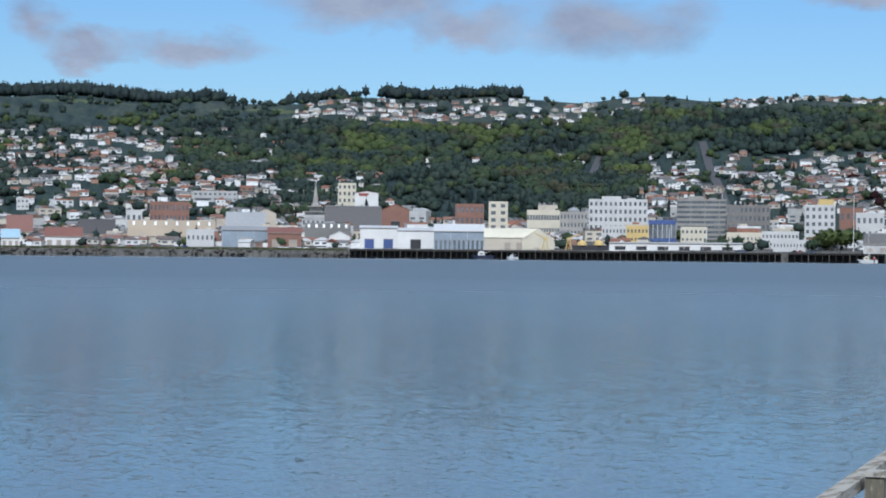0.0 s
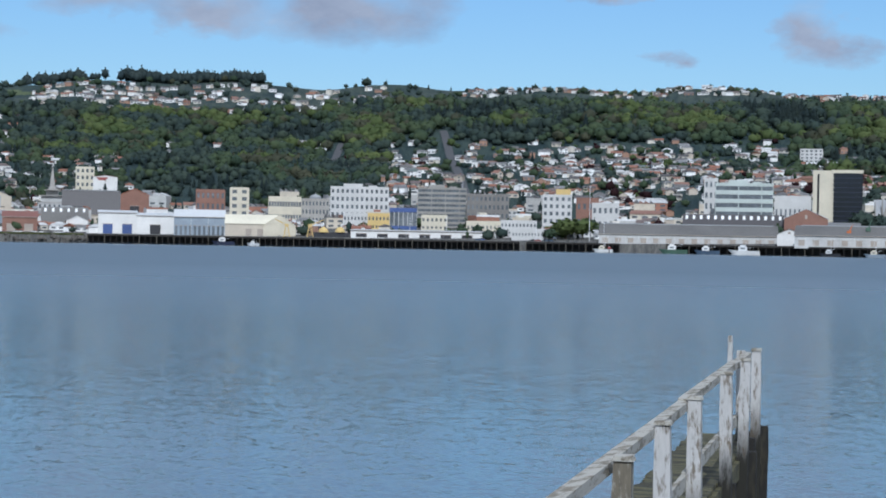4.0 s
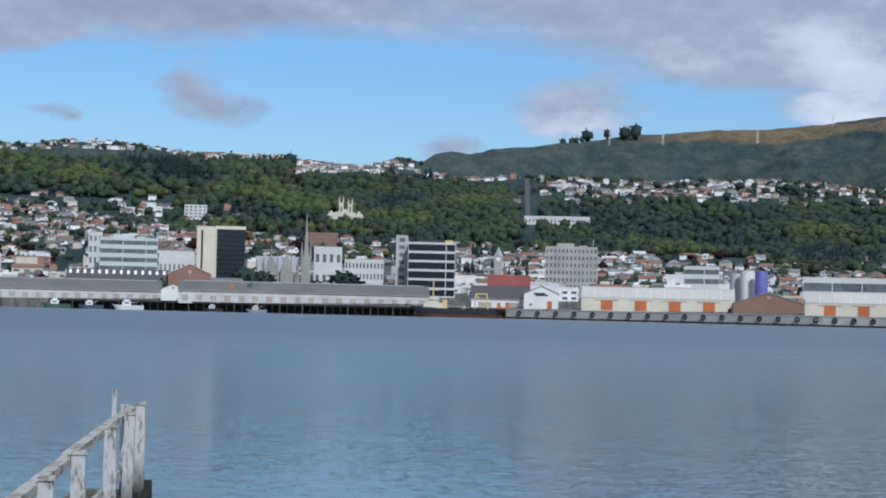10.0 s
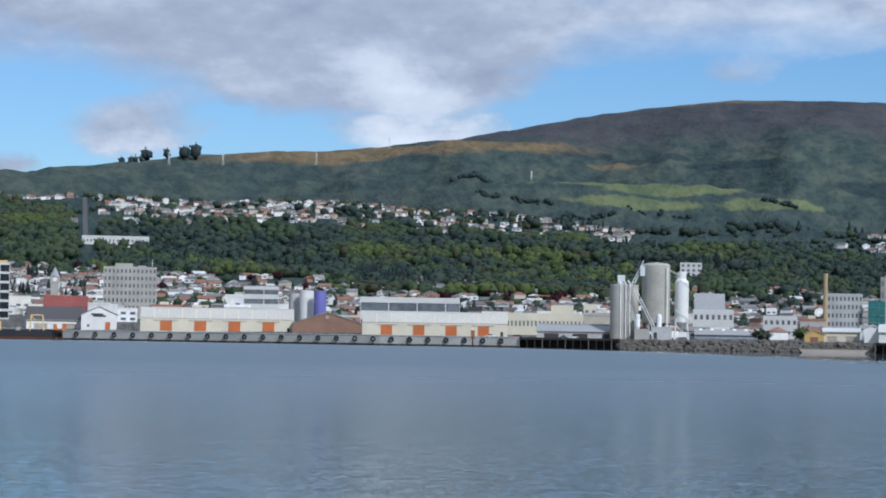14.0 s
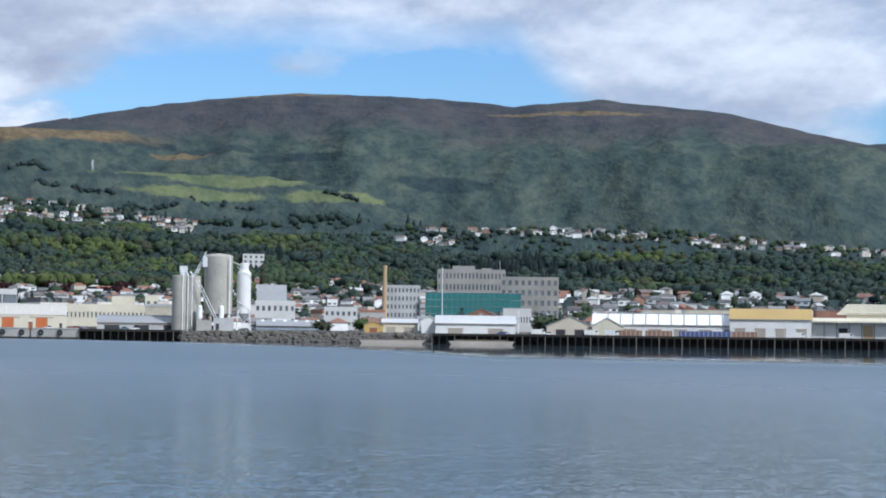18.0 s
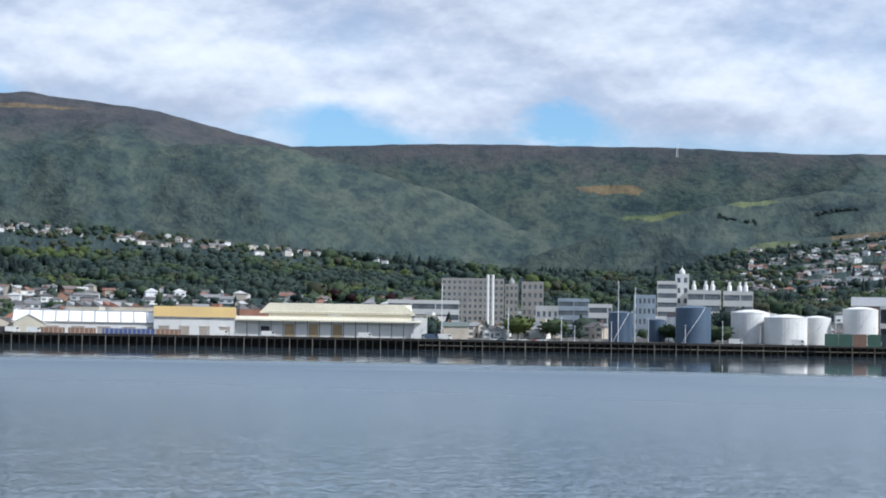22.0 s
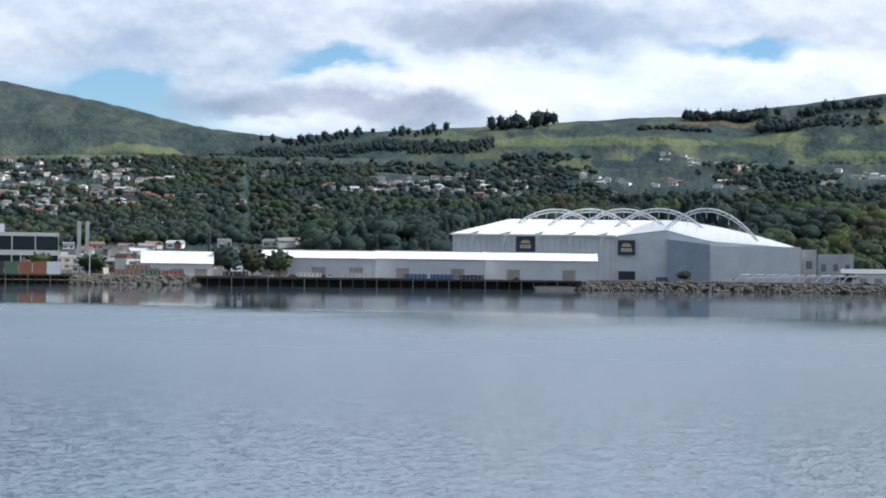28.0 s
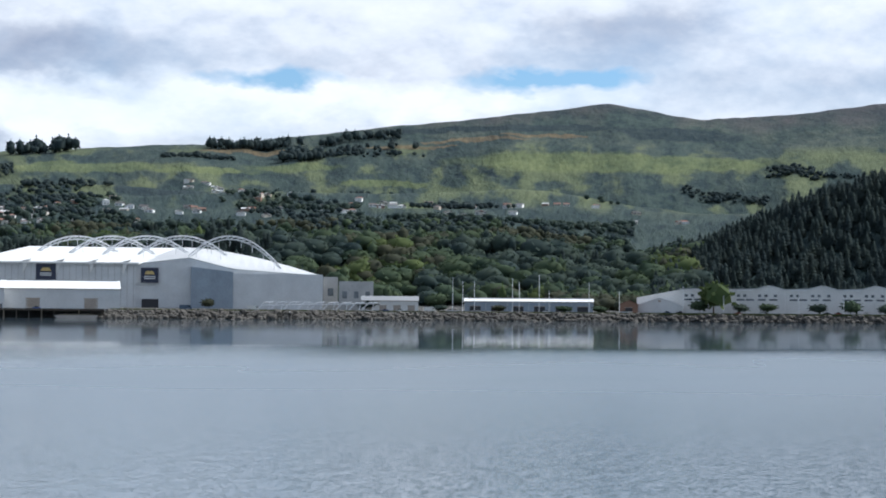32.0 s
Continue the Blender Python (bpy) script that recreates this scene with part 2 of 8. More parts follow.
def foliage(name, dark, light, scale=.045):
    m = bpy.data.materials.new(name)
    m.use_nodes = True
    t = m.node_tree
    b = t.nodes["Principled BSDF"]
    geo, n1, ramp = t.nodes.new("ShaderNodeNewGeometry"), t.nodes.new("ShaderNodeTexNoise"), t.nodes.new("ShaderNodeValToRGB")
    n1.inputs["Scale"].default_value, n1.inputs["Detail"].default_value = scale, 3
    link(t, geo.outputs["Position"], n1.inputs["Vector"])
    mixv = t.nodes.new("ShaderNodeMath")
    mixv.operation, mixv.inputs[1].default_value = "MULTIPLY_ADD", 0.07
    link(t, geo.outputs["Random Per Island"], mixv.inputs[0])
    link(t, n1.outputs[0], mixv.inputs[2])
    ramp.color_ramp.elements[0].position, ramp.color_ramp.elements[0].color = 0.36, (*dark, 1)
    ramp.color_ramp.elements[1].position, ramp.color_ramp.elements[1].color = 0.72, (*light, 1)
    link(t, mixv.outputs[0], ramp.inputs[0])
    link(t, ramp.outputs[0], b.inputs["Base Color"])
    b.inputs["Roughness"].default_value = 0.85
    b.inputs["Specular IOR Level"].default_value = 0.15
    through_leaf, both = t.nodes.new("ShaderNodeBsdfTranslucent"), t.nodes.new("ShaderNodeMixShader")
    both.inputs[0].default_value = 0.42
    link(t, ramp.outputs[0], through_leaf.inputs[0])
    link(t, b.outputs[0], both.inputs[1])
    link(t, through_leaf.outputs[0], both.inputs[2])
    link(t, both.outputs[0], t.nodes["Material Output"].inputs[0])
    MATS[name] = m
    return m


foliage("leaf_dark", (.043, .068, .066), (.078, .106, .078))
foliage("leaf_mid", (.054, .086, .056), (.096, .130, .066))
foliage("leaf_light", (.080, .118, .046), (.140, .175, .064))
foliage("leaf_olive", (.060, .070, .048), (.100, .104, .064))
foliage("leaf_copper", (.025, .012, .014), (.05, .022, .024))
foliage("leaf_pine", (.026, .042, .045), (.044, .062, .054))
# far trees: distance haze put into the leaf colour, lighter and bluer
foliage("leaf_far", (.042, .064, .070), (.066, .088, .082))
foliage("grass", (.06, .08, .03), (.14, .15, .06), .3)

# ---- the lie of the land: bearings in degrees from the middle of the view, distances in metres ----


def shore(az):
    """Distance of the far waterline."""
    return np.interp(az, (-60, -45, -32, -15, 5, 25, 45, 60, 78, 92, 110), (1400, 1350, 1250, 1120, 920, 860, 860, 950, 1050, 1100, 1150))


ST = (-60, -46, -38, -30, -22, -15, -8, -4, 0, 5, 8, 12, 16, 20, 22.5, 25, 29, 33, 36, 40, 44, 47, 51, 55, 57, 59.5, 61, 66, 72, 77, 80, 83.3, 86, 88.7, 92, 110)
# first rise: city slopes, the bush behind the stadium, the pine hill
R1 = np.interp(ST, (-60, -30, -15, 0, 10, 20, 40, 48, 60, 64, 92), (1900, 1900, 1800, 1650, 1600, 1450, 1350, 1350, 1400, 1500, 1500))
E1 = np.interp(ST, (-46, -30, -15, -8, 0, 10, 20, 35, 42, 50, 58, 62, 66, 72, 80, 84, 85.6, 86.5, 88.7, 92), (2.2, 2.1, 2.1, 1.8, 1.55, 1.5, 1.4, 1.3, .7, .7, 1.0, 1.5, 1.8, 2.1, 2.0, 1.2, 1.6, 2.2, 3.1, 4.2))
# second rise: suburbs on the ridge, the town belt
R2 = np.interp(ST, (-46, -30, -15, 0, 16, 30, 42, 47, 60, 92), (2500, 2500, 2350, 2450, 2400, 2300, 2300, 3000, 3000, 2900))
E2 = np.interp(ST, (-46, -30, -22, -15, -8, -3, 0, 5, 8, 12, 16, 20, 25, 32, 38, 43, 48, 54, 58, 62, 72, 80, 86, 92), (3.8, 4.0, 4.05, 4.0, 3.9, 4.15, 4.15, 3.95, 3.75, 3.5, 3.4, 3.3, 3.3, 2.85, 2.3, 1.8, 3.2, 3.75, 3.8, 3.7, 3.7, 3.7, 3.2, 3.0))
# the skyline
R3 = np.interp(ST, (-46, -30, -8, -3, 5, 8, 12, 33, 52, 58, 62, 86, 92), (3100, 2900, 2700, 3900, 4200, 4500, 4700, 4700, 4600, 4200, 3900, 4200, 4600))
E3 = np.interp(ST, (-46, -38, -30, -22, -15, -8, -5, -4, -1.5, 0.9, 6.7, 8, 10, 12.6, 16.4, 20.7, 22.4, 24.8, 26.5, 28.9, 31.5, 33, 36, 44, 47, 50, 51.3, 52.6, 55, 56.8, 59.2, 61, 66, 69.3, 72, 74.4, 77, 80.2, 83.3, 85.8, 88.7, 90.5, 92),
               (4.55, 4.5, 4.65, 4.68, 4.6, 4.35, 4.45, 4.8, 5.2, 5.4, 5.75, 6.0, 6.5, 6.88, 7.21, 7.08, 6.84, 7.14, 7.1, 6.7, 6.21, 5.73, 5.96, 5.96, 5.8, 5.62, 5.68, 5.46, 4.89, 4.5, 4.15, 4.4, 4.78, 4.9, 5.1, 5.4, 5.7, 5.98, 6.33, 5.85, 5.95, 6.35, 6.35))


# the valley behind the long flank
SPUR_E = np.interp(ST, (31, 33, 36, 40, 44, 47, 50), (4.6, 4.2, 2.6, 2.0, 2.0, 3.0, 4.6))
SPUR_W = np.interp(ST, (29, 33, 45, 50), (0, 1, 1, 0))
# spurs in front of the skyline, as (bearings, crest elevations, distance, front slope, back slope):
# the tawny spur, the paddock spur, the long flank falling away to the right, the lower foothill
SPURS = (((-6, -4, 1.2, 5.1, 7.8, 11, 12, 13.1, 14.5, 16), (4.2, 4.75, 5.36, 5.68, 5.9, 5.84, 5.5, 5.05, 4.4, 3.0), 4050, .20, .35),
         ((-5, 0, 4, 8.4, 11.4, 14.8, 17, 19, 20.5, 22), (3.6, 4.1, 4.4, 4.6, 4.8, 4.97, 4.5, 3.7, 3.2, 2), 3350, .19, .30),
         ((18, 22, 25, 28, 30, 32.9, 35.1, 37.5, 38.6, 39.7, 41, 42, 44, 46), (4.6, 5.0, 5.3, 5.6, 5.75, 5.68, 5.3, 4.72, 4.2, 3.6, 3.05, 2.7, 2.0, .5), 3900, .24, .40),
         ((35, 38, 41, 43.6, 46, 49, 52, 55, 58, 60), (1.0, 2.0, 2.9, 3.6, 4.3, 4.8, 4.55, 4.2, 3, 1), 3700, .2, .3))


def at_station(row, az):
    return np.interp(az, ST, row)


def raw_height(az, r):
    d = shore(az)
    r1, r2, r3 = at_station(R1, az), at_station(R2, az), at_station(R3, az)
    z1, z2, z3 = (EYE + q * np.tan(np.radians(at_station(e, az))) for q, e in ((r1, E1), (r2, E2), (r3, E3)))
    z3 = z3 + np.interp(az, (-9, -5, 52, 62), (0, 9, 9, 4))
    rs, w = r2 + .6 * (r3 - r2), at_station(SPUR_W, az)
    line = z2 + .6 * (z3 - z2) - np.where(az < -8, 0, 10)
    zs = line + w * (EYE + rs * np.tan(np.radians(at_station(SPUR_E, az))) - line)
    zd = np.where(w > .02, zs + .35 * (z3 - zs) - w * (20 + .5 * np.maximum(0, z3 - zs)), zs + .35 * (z3 - zs))
    flat_end = np.minimum(d + 330, r1 - 150)
    knots = [(d, 4.6 + 0 * d), (flat_end, np.interp(az, (-12, 2, 8, 40, 56), (19, 15, 11, 11, 9))), (r1, z1), (r1 + .3 * (r2 - r1), np.where((az > 58) | ((az > 18) & (az < 44)), z1 - 9, z1 + .16 * (z2 - z1))), (r2, z2),
             (r2 + .25 * (r3 - r2), np.where(az < -8, z2 + .22 * (z3 - z2), z2 - 25)), (rs, zs), (rs + .35 * (r3 - rs), zd), (r3, z3), (r3 + 700, z3 - 60)]
    z = np.full(np.shape(r), 4.6)
    for (ra, za), (rb, zb) in zip(knots, knots[1:]):
        f = np.clip((r - ra) / (rb - ra), 0, 1)
        z = np.where(r >= ra, za + (zb - za) * f, z)
    return z


def height(az, r):
    """Smooth ground height at a bearing and distance, beyond the far shore."""
    az, r = np.asarray(az, float), np.asarray(r, float)
    w = np.clip((r - shore(az) - 200) / 500, 0, 1) * 45
    z = sum(raw_height(az, r + k * w) for k in (-1, -.5, 0, .5, 1)) / 5
    roll = np.clip((r - shore(az) - 400) / 1500, 0, 1) * np.interp(r, (2900, 3600), (1, .3))
    x, y = r * np.sin(np.radians(az)), r * np.cos(np.radians(az))
    z = z + roll * (7 * np.sin(x / 97 + 1.3 * np.sin(y / 140)) * np.sin(y / 120 + .8) + 4 * np.sin(x / 41 + y / 67))
    # spurs and gullies on the flanks of the big hills
    r2, r3 = at_station(R2, az), at_station(R3, az)
    s = np.clip((r - r2) / (r3 - r2), 0, 1)
    big = np.clip((r3 - 3300) / 900, 0, 1) * np.interp(az, (56, 62), (1, .45))
    u = az + .00035 * (r - 3000) * 3 + 1.2 * np.sin(r / 420)
    spur = np.abs(np.sin(u * .30 + .6)) * .65 + np.abs(np.sin(u * .71 + 1.9)) * .35
    fine = np.abs(np.sin(u * 1.9 + r / 260)) * .5 + np.abs(np.sin(u * 3.3 - r / 170)) * .3
    z = z - big * np.sin(np.pi * s) ** .8 * (80 * spur + 24 * fine - 22)
    for azs, es, rl, front, back in SPURS:
        e = np.interp(az, azs, es, left=-3, right=-3)
        run = r - rl - 90 * np.sin(az * .55)
        zc = EYE + rl * np.tan(np.radians(e)) - np.where(run < 0, -run * front, run * back)
        zc = zc - np.clip(-run / 300, 0, 1) * (26 * np.abs(np.sin(u * .62 + rl)) + 14 * fine)
        z = np.maximum(z, zc) + 3 * np.exp(-np.abs(z - zc) / 9)
    return z


def at(az, d, z=None):
    """A place by bearing and distance; on the ground unless z is given."""
    a = radians(az)
    return Vector((d * math.sin(a), d * math.cos(a), float(height(az, d)) if z is None else z))


def stand(ob, az, d, z=None, turn=0.0):
    ob.matrix_world = Matrix.Translation(at(az, d, z)) @ pose(0, 0, 0, 0, 0, -az + turn)
    return ob


class Shape:
    """Gathers plain solids into one mesh."""

    def __init__(self):
        self.v, self.f = [], []

    def box(self, x0, x1, y0, y1, z0, z1):
        n = len(self.v)
        self.v += [(x, y, z) for z in (z0, z1) for y in (y0, y1) for x in (x0, x1)]
        self.f += [tuple(n + i for i in q) for q in ((0, 2, 3, 1), (4, 5, 7, 6), (0, 1, 5, 4), (2, 6, 7, 3), (0, 4, 6, 2), (1, 3, 7, 5))]
        return self

    def prism(self, outline, y0, y1):
        """An outline in x and z, drawn out along y."""
        n, k = len(self.v), len(outline)
        self.v += [(x, y, z) for y in (y0, y1) for x, z in outline]
        self.f += [tuple(n + i for i in range(k)), tuple(n + k + i for i in reversed(range(k)))]
        self.f += [(n + (i + 1) % k, n + i, n + k + i, n + k + (i + 1) % k) for i in range(k)]
        return self

    def prism_z(self, outline, z0, z1):
        """A plan outline in x and y, drawn up along z."""
        n, k = len(self.v), len(outline)
        self.v += [(x, y, z) for z in (z0, z1) for x, y in outline]
        self.f += [tuple(n + i for i in reversed(range(k))), tuple(n + k + i for i in range(k))]
        self.f += [(n + i, n + (i + 1) % k, n + k + (i + 1) % k, n + k + i) for i in range(k)]
        return self

    def prism_x(self, outline, x0, x1):
        """An outline in y and z, drawn out along x."""
        n, k = len(self.v), len(outline)
        self.v += [(x, y, z) for x in (x0, x1) for y, z in outline]
        self.f += [tuple(n + i for i in reversed(range(k))), tuple(n + k + i for i in range(k))]
        self.f += [(n + i, n + (i + 1) % k, n + k + (i + 1) % k, n + k + i) for i in range(k)]
        return self

    def lathe(self, rings, x=0, y=0, sides=16):
        """Rings of (radius, z) about an upright axis."""
        n = len(self.v)
        for r, z in rings:
            self.v += [(x + r * math.cos(2 * math.pi * i / sides), y + r * math.sin(2 * math.pi * i / sides), z) for i in range(sides)]
        for j in range(len(rings) - 1):
            for i in range(sides):
                a, b = n + j * sides + i, n + j * sides + (i + 1) % sides
                self.f.append((a, b, b + sides, a + sides))
        self.f.append(tuple(n + i for i in reversed(range(sides))))
        self.f.append(tuple(n + (len(rings) - 1) * sides + i for i in range(sides)))
        return self

    def bar(self, a, b, w, sides=5):
        """A round bar from a to b."""
        a, b = Vector(a), Vector(b)
        q = (b - a).to_track_quat("Z", "Y")
        n = len(self.v)
        for p in (a, b):
            self.v += [tuple(p + q @ Vector((w * math.cos(2 * math.pi * i / sides), w * math.sin(2 * math.pi * i / sides), 0))) for i in range(sides)]
        self.f += [(n + i, n + (i + 1) % sides, n + sides + (i + 1) % sides, n + sides + i) for i in range(sides)]
        self.f += [tuple(n + i for i in reversed(range(sides))), tuple(n + sides + i for i in range(sides))]
        return self

    def mesh(self, name, mat, smooth=False):
        m = bpy.data.meshes.new(name)
        m.from_pydata(self.v, [], self.f)
        m.materials.append(MATS[mat])
        if smooth:
            m.polygons.foreach_set("use_smooth", [True] * len(m.polygons))
        m.update()
        return m


def part(name, shape, mat, parent, label=""):
    """One mesh object under a thing or a part."""
    ob = new(name, shape if isinstance(shape, bpy.types.Mesh) else shape.mesh(name, mat))
    ob.parent = parent
    return tagged(ob, label)


def thing(name, label, category, az, d, z=None, turn=0.0, group=""):
    """An empty at the base of a thing; its parts are built round it, x to the right and y away from the water."""
    ob = new(name)
    ob.empty_display_size = 0.5
    stand(ob, az, d, z, turn)
    TAKEN.append((az, d, ob))
    return tagged(ob, label, category, group)


TAKEN = []

# ---- ground: one sheet to the horizon, and the harbour ----


def ground_material():
    m = bpy.data.materials.new("land")
    m.use_nodes = True
    t = m.node_tree
    b = t.nodes["Principled BSDF"]
    geo, s = t.nodes.new("ShaderNodeNewGeometry"), t.nodes.new("ShaderNodeSeparateXYZ")
    link(t, geo.outputs["Position"], s.inputs[0])

    def mp(v, a, c, lo=0.0, hi=1.0):
        n = t.nodes.new("ShaderNodeMapRange")
        for k, q in (("From Min", a), ("From Max", c), ("To Min", lo), ("To Max", hi)):
            n.inputs[k].default_value = q
        link(t, v, n.inputs[0])
        return n.outputs[0]

    def ma(op, a, c):
        n = t.nodes.new("ShaderNodeMath")
        n.operation = op
        for i, v in enumerate((a, c)):
            if isinstance(v, (int, float)):
                n.inputs[i].default_value = v
            else:
                link(t, v, n.inputs[i])
        return n.outputs[0]

    def mix(f, a, c):
        n = t.nodes.new("ShaderNodeMix")
        n.data_type = "RGBA"
        link(t, f, n.inputs["Factor"])
        for k, v in ((6, a), (7, c)):
            if isinstance(v, tuple):
                n.inputs[k].default_value = (*v, 1)
            else:
                link(t, v, n.inputs[k])
        return n.outputs[2]

    x, y, z = s.outputs
    azr = ma("MULTIPLY", ma("ARCTAN2", x, y), 57.3)
    dist = ma("SQRT", ma("ADD", ma("MULTIPLY", x, x), ma("MULTIPLY", y, y)), 0)
    # cover follows the slopes: along the hill, up the hill, and a little with depth
    lie = t.nodes.new("ShaderNodeCombineXYZ")
    for i, v in enumerate((ma("MULTIPLY", azr, 68), ma("MULTIPLY", z, 1.25), ma("MULTIPLY", dist, .10))):
        link(t, v, lie.inputs[i])

    def cover(scale, detail, rough, off=0):
        q, n = t.nodes.new("ShaderNodeMapping"), t.nodes.new("ShaderNodeTexNoise")
        q.inputs["Location"].default_value = (off, off * 2, 0)
        link(t, lie.outputs[0], q.inputs[0])
        link(t, q.outputs[0], n.inputs["Vector"])
        n.inputs["Scale"].default_value, n.inputs["Detail"].default_value, n.inputs["Roughness"].default_value = scale, detail, rough
        return n.outputs[0]

    patch, mid, clump, fine_n = cover(.0045, 3, .5), cover(.012, 4, .55, 300), cover(.035, 4, .6, 90), cover(.09, 5, .65)
    leafy = ma("ADD", ma("MULTIPLY", clump, .6), ma("MULTIPLY", fine_n, .4))
    # blue in bush, scrub and gully is distance haze put into the colours
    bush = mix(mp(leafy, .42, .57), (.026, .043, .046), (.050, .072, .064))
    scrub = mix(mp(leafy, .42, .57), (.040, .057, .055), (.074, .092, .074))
    pasture = mix(mp(ma("ADD", ma("MULTIPLY", leafy, .5), ma("MULTIPLY", mid, .5)), .40, .60), (.075, .100, .055), (.150, .172, .082))
    # high cover kept dark and blue: haze and cloud shade in its colour
    hazy_tussock = mix(mp(ma("ADD", ma("MULTIPLY", leafy, .5), ma("MULTIPLY", mid, .5)), .40, .60), (.036, .042, .052), (.070, .070, .072))
    gorse = mix(mp(leafy, .38, .62), (.090, .075, .048), (.185, .135, .075))
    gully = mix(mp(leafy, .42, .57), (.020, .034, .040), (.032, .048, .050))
    # boundaries wander with fences, tracks and creeks
    wander = t.nodes.new("ShaderNodeCombineXYZ")
    for i, v in enumerate((ma("ADD", azr, ma("MULTIPLY", ma("SUBTRACT", cover(.014, 6, .65, 40), .5), 2.8)), ma("ADD", z, ma("MULTIPLY", ma("SUBTRACT", cover(.014, 6, .65, 700), .5), 42)), dist)):
        link(t, v, wander.inputs[i])

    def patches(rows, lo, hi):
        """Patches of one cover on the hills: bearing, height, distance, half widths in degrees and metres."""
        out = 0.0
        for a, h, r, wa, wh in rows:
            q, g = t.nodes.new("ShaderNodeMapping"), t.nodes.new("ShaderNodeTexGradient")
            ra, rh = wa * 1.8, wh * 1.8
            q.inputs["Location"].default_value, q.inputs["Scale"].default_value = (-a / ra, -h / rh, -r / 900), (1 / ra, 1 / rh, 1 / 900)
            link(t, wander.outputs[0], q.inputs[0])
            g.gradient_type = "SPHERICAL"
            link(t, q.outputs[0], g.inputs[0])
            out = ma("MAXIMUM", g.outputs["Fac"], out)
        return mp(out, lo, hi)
    suburb = ma("MULTIPLY", mp(dist, 2700, 2500), mp(z, 175, 165))
    low = mix(mp(ma("SUBTRACT", ma("SUBTRACT", mid, ma("MULTIPLY", suburb, .35)), ma("MULTIPLY", mp(azr, 42, 50, 0, .14), mp(z, 200, 150))), .42, .60), bush, scrub)
    high = mix(mp(mid, .44, .56), bush, scrub)
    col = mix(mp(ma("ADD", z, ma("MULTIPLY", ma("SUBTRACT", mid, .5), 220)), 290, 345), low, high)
    col = mix(mp(ma("ADD", z, ma("MULTIPLY", ma("SUBTRACT", mid, .5), 220)), 400, 480), col, hazy_tussock)
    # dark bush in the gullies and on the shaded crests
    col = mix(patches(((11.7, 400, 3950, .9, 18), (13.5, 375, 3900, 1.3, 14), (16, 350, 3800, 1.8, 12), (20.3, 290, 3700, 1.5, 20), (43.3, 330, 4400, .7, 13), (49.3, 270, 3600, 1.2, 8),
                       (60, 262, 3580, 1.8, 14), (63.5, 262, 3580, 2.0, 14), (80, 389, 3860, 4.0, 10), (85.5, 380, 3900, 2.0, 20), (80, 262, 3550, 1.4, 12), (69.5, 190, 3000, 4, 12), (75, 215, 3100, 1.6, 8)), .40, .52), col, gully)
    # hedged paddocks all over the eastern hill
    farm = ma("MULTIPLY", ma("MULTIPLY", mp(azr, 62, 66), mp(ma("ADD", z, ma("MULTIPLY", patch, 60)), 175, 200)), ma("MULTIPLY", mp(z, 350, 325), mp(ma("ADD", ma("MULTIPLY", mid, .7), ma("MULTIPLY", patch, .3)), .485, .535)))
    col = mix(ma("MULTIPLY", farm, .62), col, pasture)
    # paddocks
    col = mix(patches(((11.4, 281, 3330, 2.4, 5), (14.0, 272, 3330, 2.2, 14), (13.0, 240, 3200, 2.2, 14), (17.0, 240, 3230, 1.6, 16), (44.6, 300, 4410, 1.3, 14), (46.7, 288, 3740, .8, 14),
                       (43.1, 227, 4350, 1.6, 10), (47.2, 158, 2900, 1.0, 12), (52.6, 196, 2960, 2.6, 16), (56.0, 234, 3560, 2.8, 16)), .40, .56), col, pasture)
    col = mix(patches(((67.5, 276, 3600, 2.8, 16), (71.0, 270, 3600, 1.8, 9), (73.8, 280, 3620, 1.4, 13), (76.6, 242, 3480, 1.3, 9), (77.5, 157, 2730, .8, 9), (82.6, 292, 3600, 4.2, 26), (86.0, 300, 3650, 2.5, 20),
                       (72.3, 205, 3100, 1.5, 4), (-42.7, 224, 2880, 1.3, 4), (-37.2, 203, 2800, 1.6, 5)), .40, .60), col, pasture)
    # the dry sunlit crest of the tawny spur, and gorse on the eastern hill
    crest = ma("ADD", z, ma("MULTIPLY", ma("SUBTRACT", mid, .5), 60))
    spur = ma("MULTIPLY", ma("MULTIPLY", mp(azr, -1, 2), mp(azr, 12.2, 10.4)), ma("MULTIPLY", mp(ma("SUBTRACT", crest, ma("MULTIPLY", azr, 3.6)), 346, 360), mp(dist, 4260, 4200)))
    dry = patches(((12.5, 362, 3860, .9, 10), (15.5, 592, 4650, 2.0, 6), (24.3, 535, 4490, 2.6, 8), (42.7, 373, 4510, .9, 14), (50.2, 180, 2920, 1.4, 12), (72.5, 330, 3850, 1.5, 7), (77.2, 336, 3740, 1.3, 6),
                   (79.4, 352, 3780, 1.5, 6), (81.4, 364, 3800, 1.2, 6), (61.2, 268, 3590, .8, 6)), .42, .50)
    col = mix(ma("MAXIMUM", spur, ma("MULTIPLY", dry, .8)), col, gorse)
    town = mix(mp(fine_n, .4, .6), (.10, .10, .095), (.16, .155, .14))
    col = mix(ma("MULTIPLY", mp(z, 25, 18), mp(dist, 700, 720)), col, town)
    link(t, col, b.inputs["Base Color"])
    b.inputs["Roughness"].default_value = .95
    b.inputs["Specular IOR Level"].default_value = .1
    bp = t.nodes.new("ShaderNodeBump")
    bp.inputs["Strength"].default_value, bp.inputs["Distance"].default_value = .8, 8
    link(t, ma("ADD", ma("MULTIPLY", clump, 1.2), ma("MULTIPLY", fine_n, .6)), bp.inputs["Height"])
    link(t, bp.outputs[0], b.inputs["Normal"])
    MATS["land"] = m


